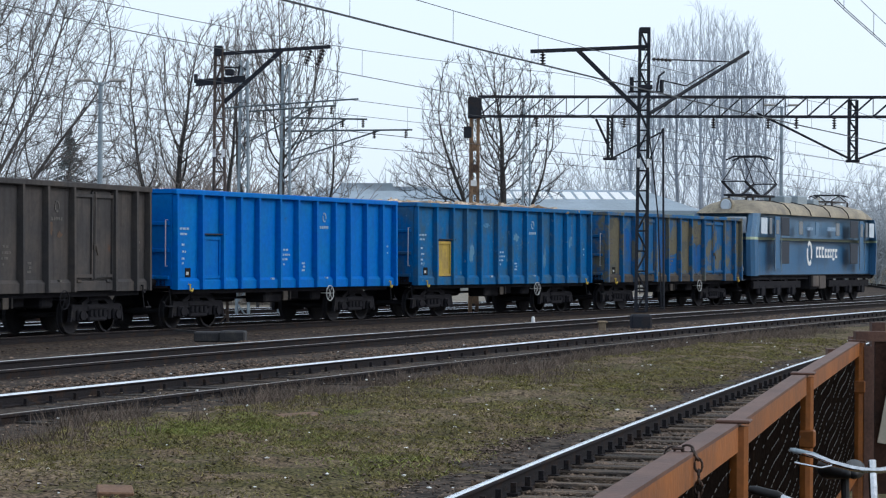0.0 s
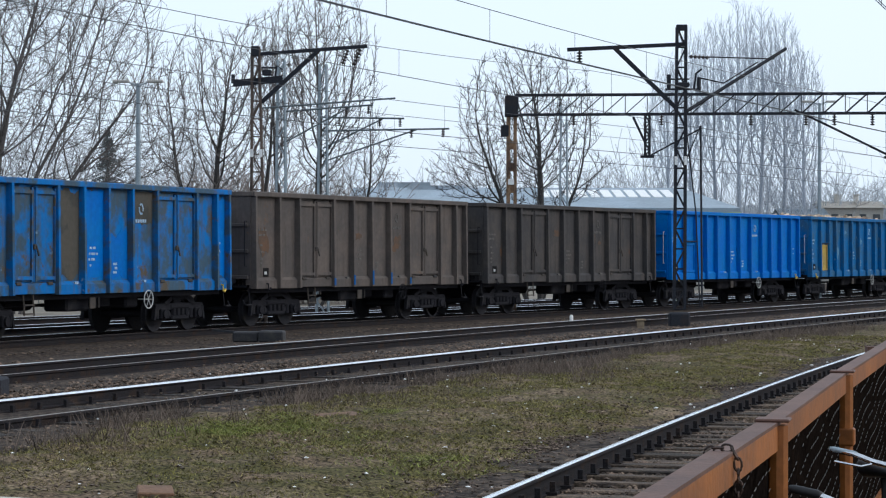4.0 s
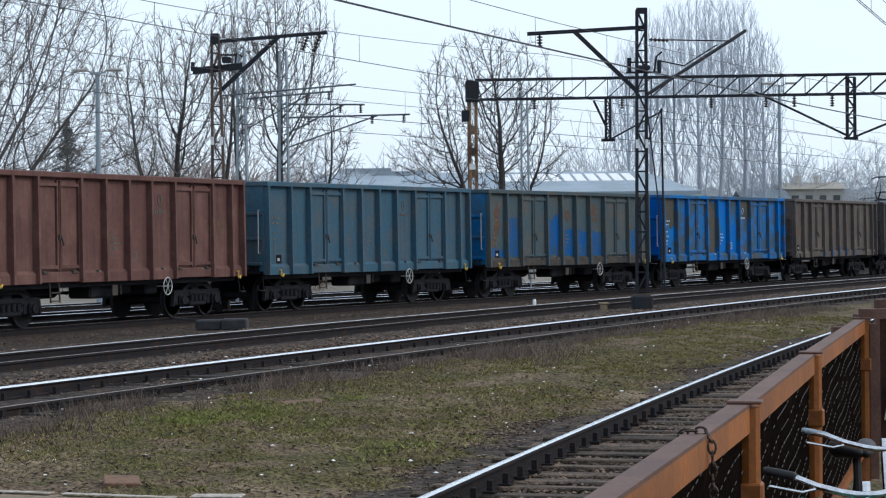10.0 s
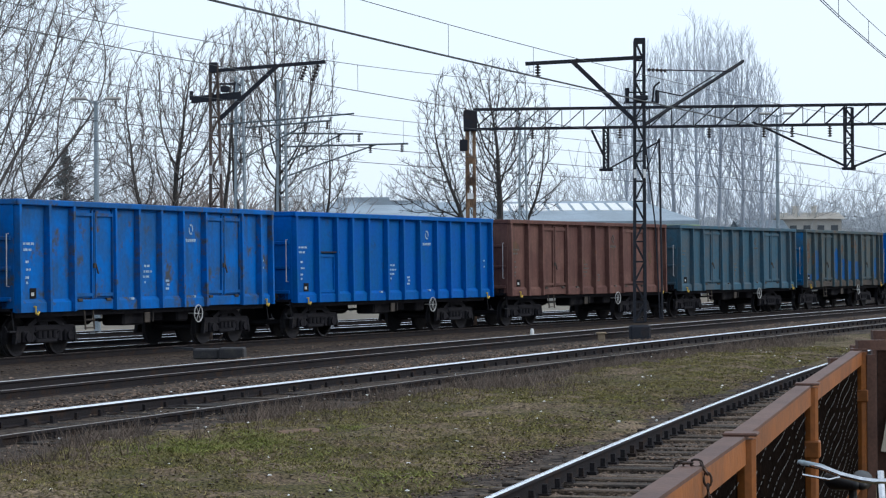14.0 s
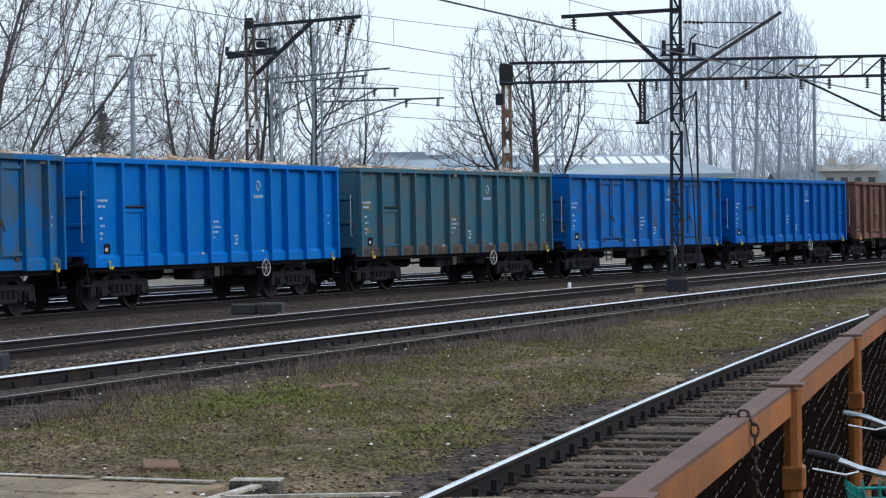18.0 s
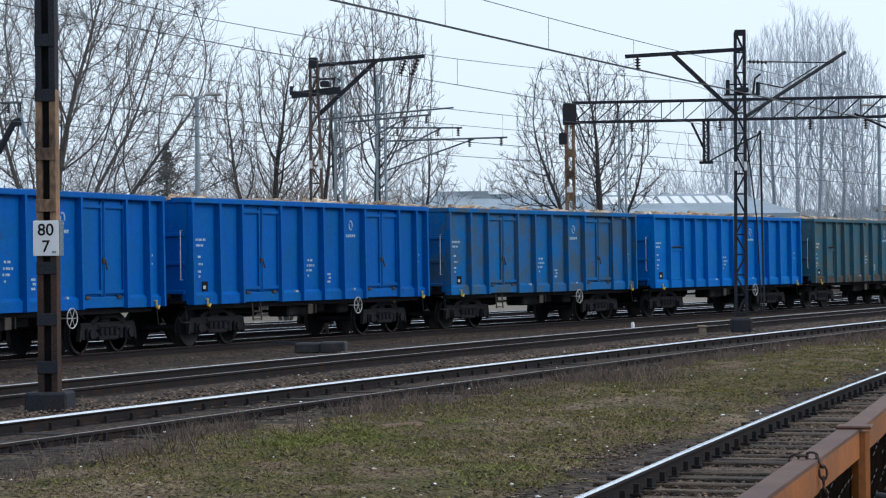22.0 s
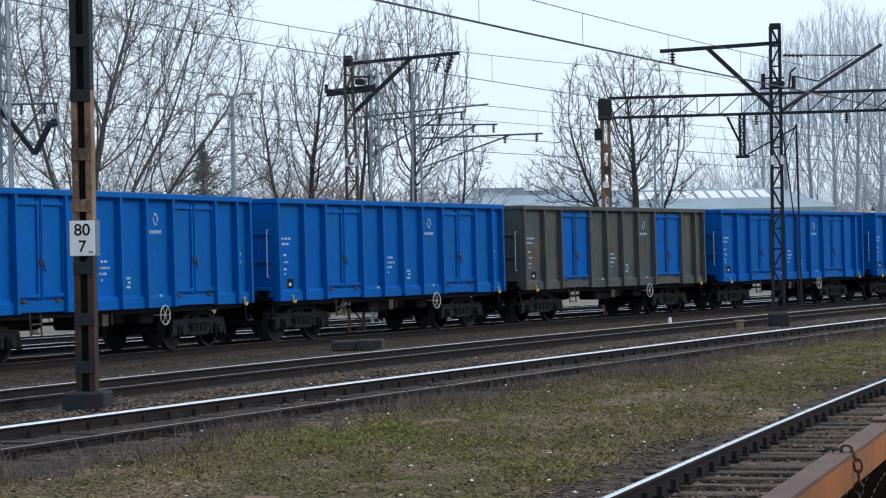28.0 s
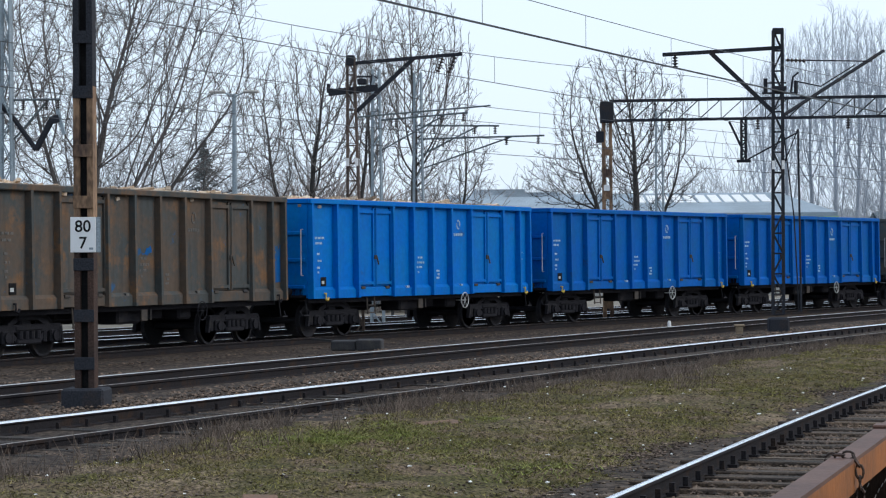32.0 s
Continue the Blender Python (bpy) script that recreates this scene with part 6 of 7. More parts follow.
    b = bmesh.new()
    bar(b, (3.145, 16.3, 0.0), (3.145, 16.3, FZ - 0.03), 0.06, 0.06, (0, 1, 0))
    part("gate_stile", b, FENCE_TOP, g)
    b = bmesh.new()
    bar(b, (3.2, 16.32, 0.60), (4.55, 16.5, 0.60), 0.02, 1.1)
    part("gate_sheet", b, GATEM, g, "dark rusty sheet")
    b = bmesh.new()
    bar(b, (3.28, 16.28, 0.79), (3.385, 16.295, 0.77), 0.008, 0.74)
    nt = part("notice", b, NOTICE, g, "torn white paper notice")
    for k in range(5):
        b = bmesh.new()
        bar(b, (3.29, 16.268, 1.05 - k * 0.135), (3.365 + 0.012 * (k % 2), 16.282, 1.045 - k * 0.135), 0.004, 0.055 - 0.012 * (k % 2))
        part("text_bar", b, INKM, nt)
    for x, y, z in ((3.03, 17.0, 1.07), (3.38, 18.0, 1.13), (3.93, 20.0, 1.19)):
        b = bmesh.new()
        bar(b, (x, y, z), (x, y, -0.1), 0.12, 0.12, (0, 1, 0))
        tagged(link("fence_post", b, FENCE_TOP), "dark rusty fence post behind the gate", "post", "posts behind the gate")


fence()


def bicycle(m, label, basket=False, grip=None):
    w = empty("bicycle", m, label, "bicycle", "parked bicycles")
    # local: x forward, z up
    for x in (-0.53, 0.53):
        b = bmesh.new()
        ring(b, (x, 0, 0.35), (0, 1, 0), 0.33, 0.02, 28, 6)
        ty = part("tyre", b, RUBBER, w)
        b = bmesh.new()
        ring(b, (x, 0, 0.35), (0, 1, 0), 0.305, 0.01, 28, 5)
        for k in range(14):
            t = 2 * math.pi * k / 14
            tube(b, [(x, 0.03 * (-1) ** k, 0.35), (x + 0.3 * math.cos(t), 0, 0.35 + 0.3 * math.sin(t))], 0.0015, 3)
        part("rim", b, CHROME, ty)
    b = bmesh.new()
    for p, q in (((-0.53, 0, 0.35), (-0.12, 0, 0.30)), ((-0.53, 0, 0.35), (-0.22, 0, 0.82)), ((-0.12, 0, 0.3), (-0.24, 0, 0.9)), ((-0.12, 0, 0.3), (0.36, 0, 0.72)), ((-0.2, 0, 0.62), (0.34, 0, 0.82))):
        tube(b, [p, q], 0.016, 8)
    part("frame", b, RUBBER, w)
    b = bmesh.new()
    tube(b, [(0.53, 0.05, 0.35), (0.40, 0.05, 0.68)], 0.012, 6)
    tube(b, [(0.53, -0.05, 0.35), (0.40, -0.05, 0.68)], 0.012, 6)
    tube(b, [(0.40, 0, 0.66), (0.30, 0, 1.02)], 0.016, 8)
    part("fork", b, CHROME, w)
    b = bmesh.new()
    tube(b, [(0.20, -0.275, 1.045), (0.23, -0.20, 1.03), (0.265, -0.135, 1.005), (0.30, -0.07, 0.99), (0.315, -0.03, 0.985), (0.32, 0, 0.985), (0.315, 0.03, 0.985), (0.30, 0.07, 0.99), (0.265, 0.135, 1.005), (0.23, 0.20, 1.03), (0.20, 0.275, 1.045)], 0.0105, 14)
    hb = part("handlebar", b, CHROME, w, "curved chrome handlebar", True)
    for s in (-1, 1):
        b = bmesh.new()
        tube(b, [(0.235, s * 0.188, 1.027), (0.228, s * 0.20, 1.031), (0.205, s * 0.265, 1.044), (0.20, s * 0.28, 1.047)], [0.0115, 0.0135, 0.0130, 0.009] if grip is None else [0.0105, 0.0112, 0.0108, 0.008], 14)
        part("grip", b, grip or RUBBER, hb, "", True)
        b = bmesh.new()
        tube(b, [(0.27, s * 0.14, 0.997), (0.285, s * 0.18, 0.99), (0.25, s * 0.27, 1.005)], 0.0045, 6)
        part("brake_lever", b, CHROME, hb)
    b = bmesh.new()
    zs = 0.80 if basket else 0.93
    for sd in (-1, 1):
        tube(b, [(-0.40, sd * 0.05, zs - 0.01), (-0.385, sd * 0.055, zs), (-0.32, sd * 0.055, zs), (-0.22, sd * 0.03, zs), (-0.12, sd * 0.012, zs), (-0.10, sd * 0.010, zs)], [0.010, 0.032, 0.038, 0.028, 0.020, 0.008], 12)
    part("saddle", b, RUBBER, w, "black two-lobed saddle", True)
    b = bmesh.new()
    tube(b, [(-0.20, 0, 0.70), (-0.25, 0, zs - 0.02)], 0.013, 8)
    part("seat_post", b, CHROME, w, "chrome seat post")
    if basket:
        bk = None
        b = bmesh.new()
        for z in np.arange(0.72, 0.985, 0.03):
            s = 0.15 + (z - 0.72) * 0.16
            pts = [(0.50 - s * 0.75, -s, z), (0.50 + s * 0.75, -s, z), (0.50 + s * 0.75, s, z), (0.50 - s * 0.75, s, z), (0.50 - s * 0.75, -s, z)]
            tube(b, pts, 0.005, 4, False)
        for k in np.linspace(-1, 1, 9):
            for s0, s1 in (((0.112 * k, -0.15), (0.144 * k, -0.192)), ((0.112 * k, 0.15), (0.144 * k, 0.192)), ((-0.112, 0.15 * k), (-0.144, 0.192 * k)), ((0.112, 0.15 * k), (0.144, 0.192 * k))):
                tube(b, [(0.50 + s0[0], s0[1], 0.72), (0.50 + s1[0], s1[1], 0.985)], 0.004, 4, False)
        part("basket", b, TEAL, w, "teal wire basket")
    b = bmesh.new()
    tube(b, [(-0.15, 0.0, 0.3), (-0.2, 0.2, 0.0)], 0.01, 5)
    part("kick_stand", b, CHROME, w)
    return w


bicycle(pose(1.615, 8.42, 0.0, 0, 0, -90), "parked bicycle with a chrome handlebar beside the fence", False, GALV)
bicycle(pose(1.25, 6.84, 0.018, 0, 0, -90), "parked bicycle with black grips and a teal basket", True)

cross = empty("pavement", label="concrete slab path that crosses the tracks", category="pavement", kind="structure")
CH = math.atan2(0.97, -0.24)


def slabs():
    rnd = random.Random(8)
    b = bmesh.new()
    box(b, -0.243, 0.243, -0.368, 0.368, -0.12, 0, 0.012)
    first = None
    a = radians(21.6)
    ex, ey = Vector((math.cos(a), -math.sin(a), 0)), Vector((math.sin(a), math.cos(a), 0))
    o = Vector((-2.49, 15.41, 0))
    for i in range(-17, 1):
        for j in range(9):
            p = o + ex * (i * 0.5 + 0.25 + (0.25 if j % 2 else 0.0)) - ey * (j * 0.75 - 0.36)
            m = pose(p.x, p.y, -0.058 + rnd.uniform(-0.014, 0.010), rnd.uniform(-0.8, 0.8), rnd.uniform(-0.8, 0.8), -21.6 + rnd.uniform(-0.6, 0.6))
            if first is None:
                first = part("slab", b, SLAB, cross)
                first.matrix_basis = m
            else:
                again("slab", first, cross, m)
    for i in range(4):
        for j in range(7):
            again("slab", first, cross, pose(-1.52 + 0.5 * i, 14.70 - 0.75 * j - 0.03 * i, -0.05 - 0.008 * ((i * 3 + j * 2) % 4), 0, 0, -4 + 1 * i))
    for j in range(3):
        x, y, a_ = TRK_C.at(-14.85 - 1.5 * j, 0.755)
        pb = bmesh.new()
        box(pb, -0.62, 0.62, -0.74, 0.74, -0.14, 0, 0.015)
        o_ = part("crossing_panel", pb, SLAB, cross, "worn concrete panel between the rails")
        o_.matrix_basis = pose(x, y, -0.035, 0.3, -0.4, -math.degrees(a_) + 4 - 3 * j)
        pb = bmesh.new()
        box(pb, -0.60, 0.60, 0.70, 0.738, 0.0, 0.005)
        part("edge_line", pb, WHITEP, o_, "worn pale front edge")
    b = bmesh.new()
    for i in range(-8, 1):
        p = o + ex * (i * 1.0 + rnd.uniform(-0.05, 0.02)) + ey * 0.70
        box(b, -0.47, 0.45 - rnd.random() * 0.1, -0.045, 0.045, 0, 0.006, 0, pose(p.x, p.y, -0.043, 0, 0, -21.6 + rnd.uniform(-0.5, 0.5)))
    part("edge_line", b, WHITEP, cross, "worn white edge line")
    b = bmesh.new()
    for q0, q1, w in (((-1.52, 15.6), (-1.86, 14.53), 0.08), ((-1.70, 14.97), (-0.5, 15.03), 0.06)):
        bar(b, (*q0, -0.04), (*q1, -0.04), w, 0.02)
    part("edge_line", b, WHITEP, cross, "worn white edge line")
    bb = bmesh.new()
    box(bb, -0.185, 0.185, -0.09, 0.09, -0.12, 0.02, 0.02, pose(-1.56, 16.0, -0.06, 0, 0, -6))
    kerb = tagged(link("kerb_stone", bb, KERBM), "small dark kerb stone with a pale worn top", "kerb")
    bb = bmesh.new()
    box(bb, -0.183, 0.183, -0.088, 0.088, 0.012, 0.024, 0.004, pose(-1.56, 16.0, -0.06, 0, 0, -6))
    link("kerb_top", bb, WHITEP, kerb)


slabs()


# ------------------------------------------------------------------ trees
def bare_tree_mesh(seed, stems, crown, points, step=0.34, reach=2.2, kill=0.5, inertia=0.55, up=0.12, min_r=0.007, fork=2.35, twigs=2, twig=0.5, wander=0.12, smooth=2):
    """A bare tree grown towards points spread in its crown. stems: base x, y and top x, y, z of each stem; crown: ellipsoids (x, y, z, rx, ry, rz).
    Gives thick wood and twigs, each as vertices and faces."""
    rnd = np.random.RandomState(seed)
    vol = np.array([c[3] * c[4] * c[5] for c in crown])
    goal = []
    for c, n in zip(crown, (points * vol / vol.sum()).astype(int)):
        d = rnd.normal(size=(n, 3))
        d /= np.linalg.norm(d, axis=1)[:, None]
        goal.append(np.array(c[:3]) + d * (rnd.rand(n, 1) ** 0.42) * np.array(c[3:]))
    goal = np.concatenate(goal)
    pos, par, way = [], [], []

    def add(p, parent, d):
        pos.append(p)
        par.append(parent)
        way.append(d)
        return len(pos) - 1

    for bx, by, tx, ty, tz in stems:
        a, c = np.array((bx, by, 0.0)), np.array((tx, ty, tz))
        n = max(3, int(np.linalg.norm(c - a) / step))
        k = -1
        bow = np.array((rnd.normal(0, 0.12), rnd.normal(0, 0.12), 0))
        for i in range(n + 1):
            f = i / n
            p = a + (c - a) * f + bow * math.sin(f * math.pi) + (rnd.normal(0, 0.02, 3) if i else 0)
            d = (c - a) / np.linalg.norm(c - a)
            k = add(p, k, d)
    P = np.array(pos)
    D = np.linalg.norm(goal[:, None, :] - P[None], axis=2)
    near, dist = D.argmin(1), D.min(1)
    grown = {}
    for turn in range(160):
        keep = dist > kill
        goal, near, dist = goal[keep], near[keep], dist[keep]
        pull = np.nonzero(dist < (reach if turn > 6 else reach * 3))[0]
        if len(pull) == 0:
            break
        sums = collections.OrderedDict()
        for i in pull:
            v = (goal[i] - pos[near[i]]) / dist[i]
            sums[near[i]] = sums.get(near[i], 0) + v
        first = len(pos)
        for k, v in sums.items():
            v = v / (np.linalg.norm(v) + 1e-9) + inertia * way[k] + np.array((0, 0, up)) + rnd.normal(0, wander, 3)
            v /= np.linalg.norm(v)
            if any(float(v @ w) > 0.93 for w in grown.get(k, ())):
                continue
            grown.setdefault(k, []).append(v)
            add(pos[k] + v * step, k, v)
        fresh = np.array(pos[first:])
        if len(fresh) == 0:
            break
        D = np.linalg.norm(goal[:, None, :] - fresh[None], axis=2)
        j = D.argmin(1)
        dj = D[np.arange(len(goal)), j]
        closer = dj < dist
        near, dist = np.where(closer, j + first, near), np.where(closer, dj, dist)
    n = len(pos)
    flow = np.zeros(n)
    kids = np.zeros(n, int)
    for k in range(n - 1, -1, -1):
        if flow[k] == 0:
            flow[k] = min_r ** fork
        if par[k] >= 0:
            flow[par[k]] += flow[k]
            kids[par[k]] += 1
    rad = flow ** (1 / fork)
    # ease the kinks out of the limbs
    heir = np.full(n, -1)
    for k in range(n - 1, -1, -1):
        if par[k] >= 0 and (heir[par[k]] < 0 or flow[k] > flow[heir[par[k]]]):
            heir[par[k]] = k
    P = np.array(pos)
    par_ = np.array(par)
    mid = np.nonzero((par_ >= 0) & (heir >= 0))[0]
    for _ in range(smooth):
        P[mid] = 0.4 * P[mid] + 0.3 * (P[par_[mid]] + P[heir[mid]])
    pos = list(P)
    segs = []
    for k in range(n):
        if par[k] >= 0:
            segs.append((pos[par[k]], pos[k], min(rad[par[k]], rad[k] * 1.25), rad[k]))
        if rad[k] < min_r * 3.2:
            for _ in range(twigs + (kids[k] == 0)):
                d = way[k] * 0.75 + rnd.normal(0, 0.45, 3) + np.array((0, 0, 0.15 + 1.5 * up))
                d /= np.linalg.norm(d)
                ln = twig * rnd.uniform(0.5, 1.2)
                e = pos[k] + d * ln * 0.5
                d = d + rnd.normal(0, 0.25, 3) + np.array((0, 0, 0.15))
                d /= np.linalg.norm(d)
                segs.append((pos[k], e, min_r * 0.85, min_r * 0.75))
                segs.append((e, e + d * ln * 0.5, min_r * 0.75, min_r * 0.5))
    out = []
    for thick in (True, False):
        pick = [q for q in segs if (q[3] > min_r * 3.2) == thick]
        m = 6 if thick else 3
        a, c = np.array([q[0] for q in pick]), np.array([q[1] for q in pick])
        r0, r1 = np.array([q[2] for q in pick]), np.array([q[3] for q in pick])
        d = c - a
        d /= np.linalg.norm(d, axis=1)[:, None]
        if thick:
            c = c + d * r1[:, None] * 0.4
        u = np.cross(d, np.array((0.31, 0.93, 0.11)))
        u /= np.linalg.norm(u, axis=1)[:, None]
        w = np.cross(d, u)
        rows = []
        for o, r in ((a, r0), (c, r1)):
            for k in range(m):
                t = 2 * math.pi * k / m
                rows.append(o + (u * math.cos(t) + w * math.sin(t)) * r[:, None])
        vs = np.stack(rows, 1).reshape(-1, 3)
        fs = [(b + k, b + (k + 1) % m, b + m + (k + 1) % m, b + m + k) for b in range(0, len(vs), 2 * m) for k in range(m)]
        out.append((vs.tolist(), fs))
    return out


def tree(name, x, y, label, wood, twig_wood, **kw):
    e = empty(name, pose(x, y, BASE - 0.05), label, "tree", "bare trees")
    for nm, (vs, fs), m in zip(("trunk", "crown"), bare_tree_mesh(**kw), (wood, twig_wood)):
        if vs:
            me = bpy.data.meshes.new(nm)
            me.from_pydata(vs, [], fs)
            me.materials.append(m)
            o = new(nm, me)
            o.parent = e
    return e


def at(px, Y):
    return (px - 784) * Y / 4000


tree("bare_tree", at(-40, 80), 80, "large spreading bare tree with long arching limbs behind the train", BARK, BARK, seed=5, stems=((-0.25, 0, -1.7, 0, 4.4), (0, 0, 0.3, 0.3, 4.0), (0.25, 0, 1.4, 0, 3.6), (-0.1, 0.1, -0.6, 0, 4.6)), crown=((0.5, 0, 9.3, 5.2, 4.0, 5.8), (1.2, 0, 5.8, 5.0, 3.4, 2.4)), points=3900, step=0.36, reach=2.4, kill=0.42, inertia=1.3, up=0.0, min_r=0.0092, fork=2.1, twig=0.8, wander=0.05, smooth=5)
tree("bare_tree", at(-175, 74), 74, "bare tree with a thick leaning trunk behind the train", BARK, BARK, seed=9, stems=((0, 0, -2.6, 0, 4.6),), crown=((-3.2, 0, 8.2, 4.2, 3.2, 4.2),), points=1100, reach=2.4, kill=0.42, inertia=1.2, up=0.1, min_r=0.0092, fork=2.1, twig=0.8, wander=0.05, smooth=5)
tree("bare_tree", at(340, 88), 88, "dark bare tree with forked limbs behind the mast", BARKD, BARK, seed=14, stems=((-0.2, 0, -1.8, 0, 4.9), (0.0, 0, -0.4, 0, 5.2), (0.1, 0, 1.5, 0, 4.6)), crown=((-0.8, 0, 7.7, 2.6, 2.4, 3.4), (1.3, 0, 8.6, 1.9, 2.2, 3.2)), points=3600, step=0.28, reach=1.7, kill=0.36, inertia=0.6, up=0.22, min_r=0.0098, fork=2.08, twig=0.42, wander=0.09, smooth=3)
tree("bare_tree", at(490, 90), 90, "many-stemmed bare tree with seed clusters behind the train", BARKD, BARK, seed=21, stems=((-0.6, 0, -1.4, 0, 5.2), (0, 0, 0.3, 0, 5.8), (0.3, 0, 2.3, 0, 4.6)), crown=((0.2, 0, 9.1, 2.7, 2.4, 4.1), (1.9, 0, 6.0, 1.7, 1.8, 2.0)), points=3800, step=0.28, reach=1.7, kill=0.36, inertia=0.6, up=0.24, min_r=0.0098, fork=2.08, twig=0.42, wander=0.09, smooth=3)
tree("bare_tree", at(885, 104), 104, "round-crowned bare tree with a forked trunk", BARKD, BARKD, seed=33, stems=((-0.25, 0, -1.5, 0, 4.9), (0.3, 0, 0.3, 0.2, 5.6), (0.35, 0, 1.6, 0, 4.7)), crown=((-0.3, 0, 8.5, 3.5, 2.8, 3.5), (-0.7, 0, 6.0, 4.4, 2.8, 2.0)), points=4200, step=0.3, reach=1.8, kill=0.4, inertia=0.5, up=0.14, min_r=0.0105, fork=2.0, twig=0.42, wander=0.1, smooth=2)
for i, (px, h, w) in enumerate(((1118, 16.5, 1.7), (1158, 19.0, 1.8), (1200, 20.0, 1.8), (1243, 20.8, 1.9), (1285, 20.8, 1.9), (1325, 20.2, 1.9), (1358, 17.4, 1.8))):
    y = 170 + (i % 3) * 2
    tree("poplar_tree", at(px, y), y, "tall bare poplar with steep branches, its grey paled for haze", POPLAR, POPLAR, seed=50 + i, stems=((0, 0, 0.1, 0, h * 0.42), (0.3, 0.2, 0.7, 0.2, h * 0.38)), crown=((0, 0, h * 0.70, w, w, h * 0.31), (0, 0, h * 0.40, w * 0.7, w * 0.7, h * 0.2)), points=3200, step=0.42, reach=2.2, kill=0.40, inertia=0.9, up=0.6, min_r=0.0128, fork=2.1, twigs=2, twig=0.8, wander=0.05, smooth=4)
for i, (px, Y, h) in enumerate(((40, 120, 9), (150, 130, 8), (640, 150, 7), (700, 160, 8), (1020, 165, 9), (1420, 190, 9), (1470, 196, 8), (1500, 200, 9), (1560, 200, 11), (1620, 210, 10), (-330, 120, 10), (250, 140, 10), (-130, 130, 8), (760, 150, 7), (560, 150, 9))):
    tree("bare_tree", at(px, Y), Y, "thin bare tree in the distance, its grey paled for haze", BARK2, BARK2, seed=80 + i, stems=((0, 0, 0.2, 0, h * 0.35),), crown=((0, 0, h * 0.62, h * 0.36, h * 0.3, h * 0.36),), points=900, step=0.4, reach=2.4, kill=0.5, inertia=0.6, up=0.2, min_r=0.0145, fork=2.3, twigs=3, twig=0.6)


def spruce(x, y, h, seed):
    e = empty("spruce_tree", pose(x, y, BASE), "tall spruce among the bare trees, haze in its pale needles", "tree")
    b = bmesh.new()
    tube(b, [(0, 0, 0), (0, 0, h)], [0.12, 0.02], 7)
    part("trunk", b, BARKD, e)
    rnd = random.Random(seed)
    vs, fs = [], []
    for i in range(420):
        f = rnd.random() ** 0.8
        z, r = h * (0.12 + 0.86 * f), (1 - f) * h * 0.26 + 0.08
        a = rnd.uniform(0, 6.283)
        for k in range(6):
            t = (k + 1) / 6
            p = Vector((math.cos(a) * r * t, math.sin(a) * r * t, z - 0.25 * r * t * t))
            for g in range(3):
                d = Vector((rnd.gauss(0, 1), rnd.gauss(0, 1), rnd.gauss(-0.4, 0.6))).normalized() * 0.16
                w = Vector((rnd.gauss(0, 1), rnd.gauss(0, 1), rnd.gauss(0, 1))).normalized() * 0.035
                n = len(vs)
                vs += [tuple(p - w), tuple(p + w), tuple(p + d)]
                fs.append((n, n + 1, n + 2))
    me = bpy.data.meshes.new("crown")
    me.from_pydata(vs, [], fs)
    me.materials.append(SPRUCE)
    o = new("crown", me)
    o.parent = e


spruce(at(128, 112), 112, 8.6, 3)


def brush(name, x0, x1, y, h, n, seed, m, label, r=0.01):
    vs, fs = [], []
    rnd = random.Random(seed)
    for i in range(n):
        x, yy = rnd.uniform(x0, x1), y + rnd.uniform(-2.5, 2.5)
        hh = h * (0.55 + 0.45 * noise.noise((x * 0.35, seed, 0))) * rnd.uniform(0.6, 1.15)
        p = Vector((x, yy, BASE))
        d = Vector((rnd.gauss(0, 0.35), rnd.gauss(0, 0.3), 1)).normalized()
        stack = [(p, d, hh, 0)]
        while stack:
            p, d, ln, lv = stack.pop()
            for k in range(2):
                q = p + d * ln / 2
                base = len(vs)
                a = d.orthogonal().normalized() * r
                c = d.cross(a)
                for o in (p, q):
                    for t in (0, 2.1, 4.2):
                        vs.append(tuple(o + a * math.cos(t) + c * math.sin(t)))
                fs += [(base, base + 1, base + 4, base + 3), (base + 1, base + 2, base + 5, base + 4), (base + 2, base, base + 3, base + 5)]
                if lv < 2:
                    for j in range(2):
                        nd = (d + Vector((rnd.gauss(0, 0.5), rnd.gauss(0, 0.5), rnd.gauss(0.1, 0.3)))).normalized()
                        stack.append((p.lerp(q, rnd.random()), nd, ln * 0.5, lv + 1))
                d = (d + Vector((rnd.gauss(0, 0.2), rnd.gauss(0, 0.2), 0))).normalized()
                p = q
    me = bpy.data.meshes.new(name)
    me.from_pydata(vs, [], fs)
    me.materials.append(m)
    return tagged(new(name, me), label, "bush", kind="stuff")


brush("dry_brush", -32, -5.5, 112, 7.0, 1150, 4, BUSH, "brown dry brush behind the trees", 0.014)
brush("dry_brush_far", -60, 75, 185, 10.0, 2600, 5, BARK2, "leafless undergrowth in the distance, its grey paled for haze", 0.022)
brush("dry_brush_near", -14, -5, 98, 6.0, 330, 6, BUSH, "reddish brown shrubs with dead leaves", 0.012)


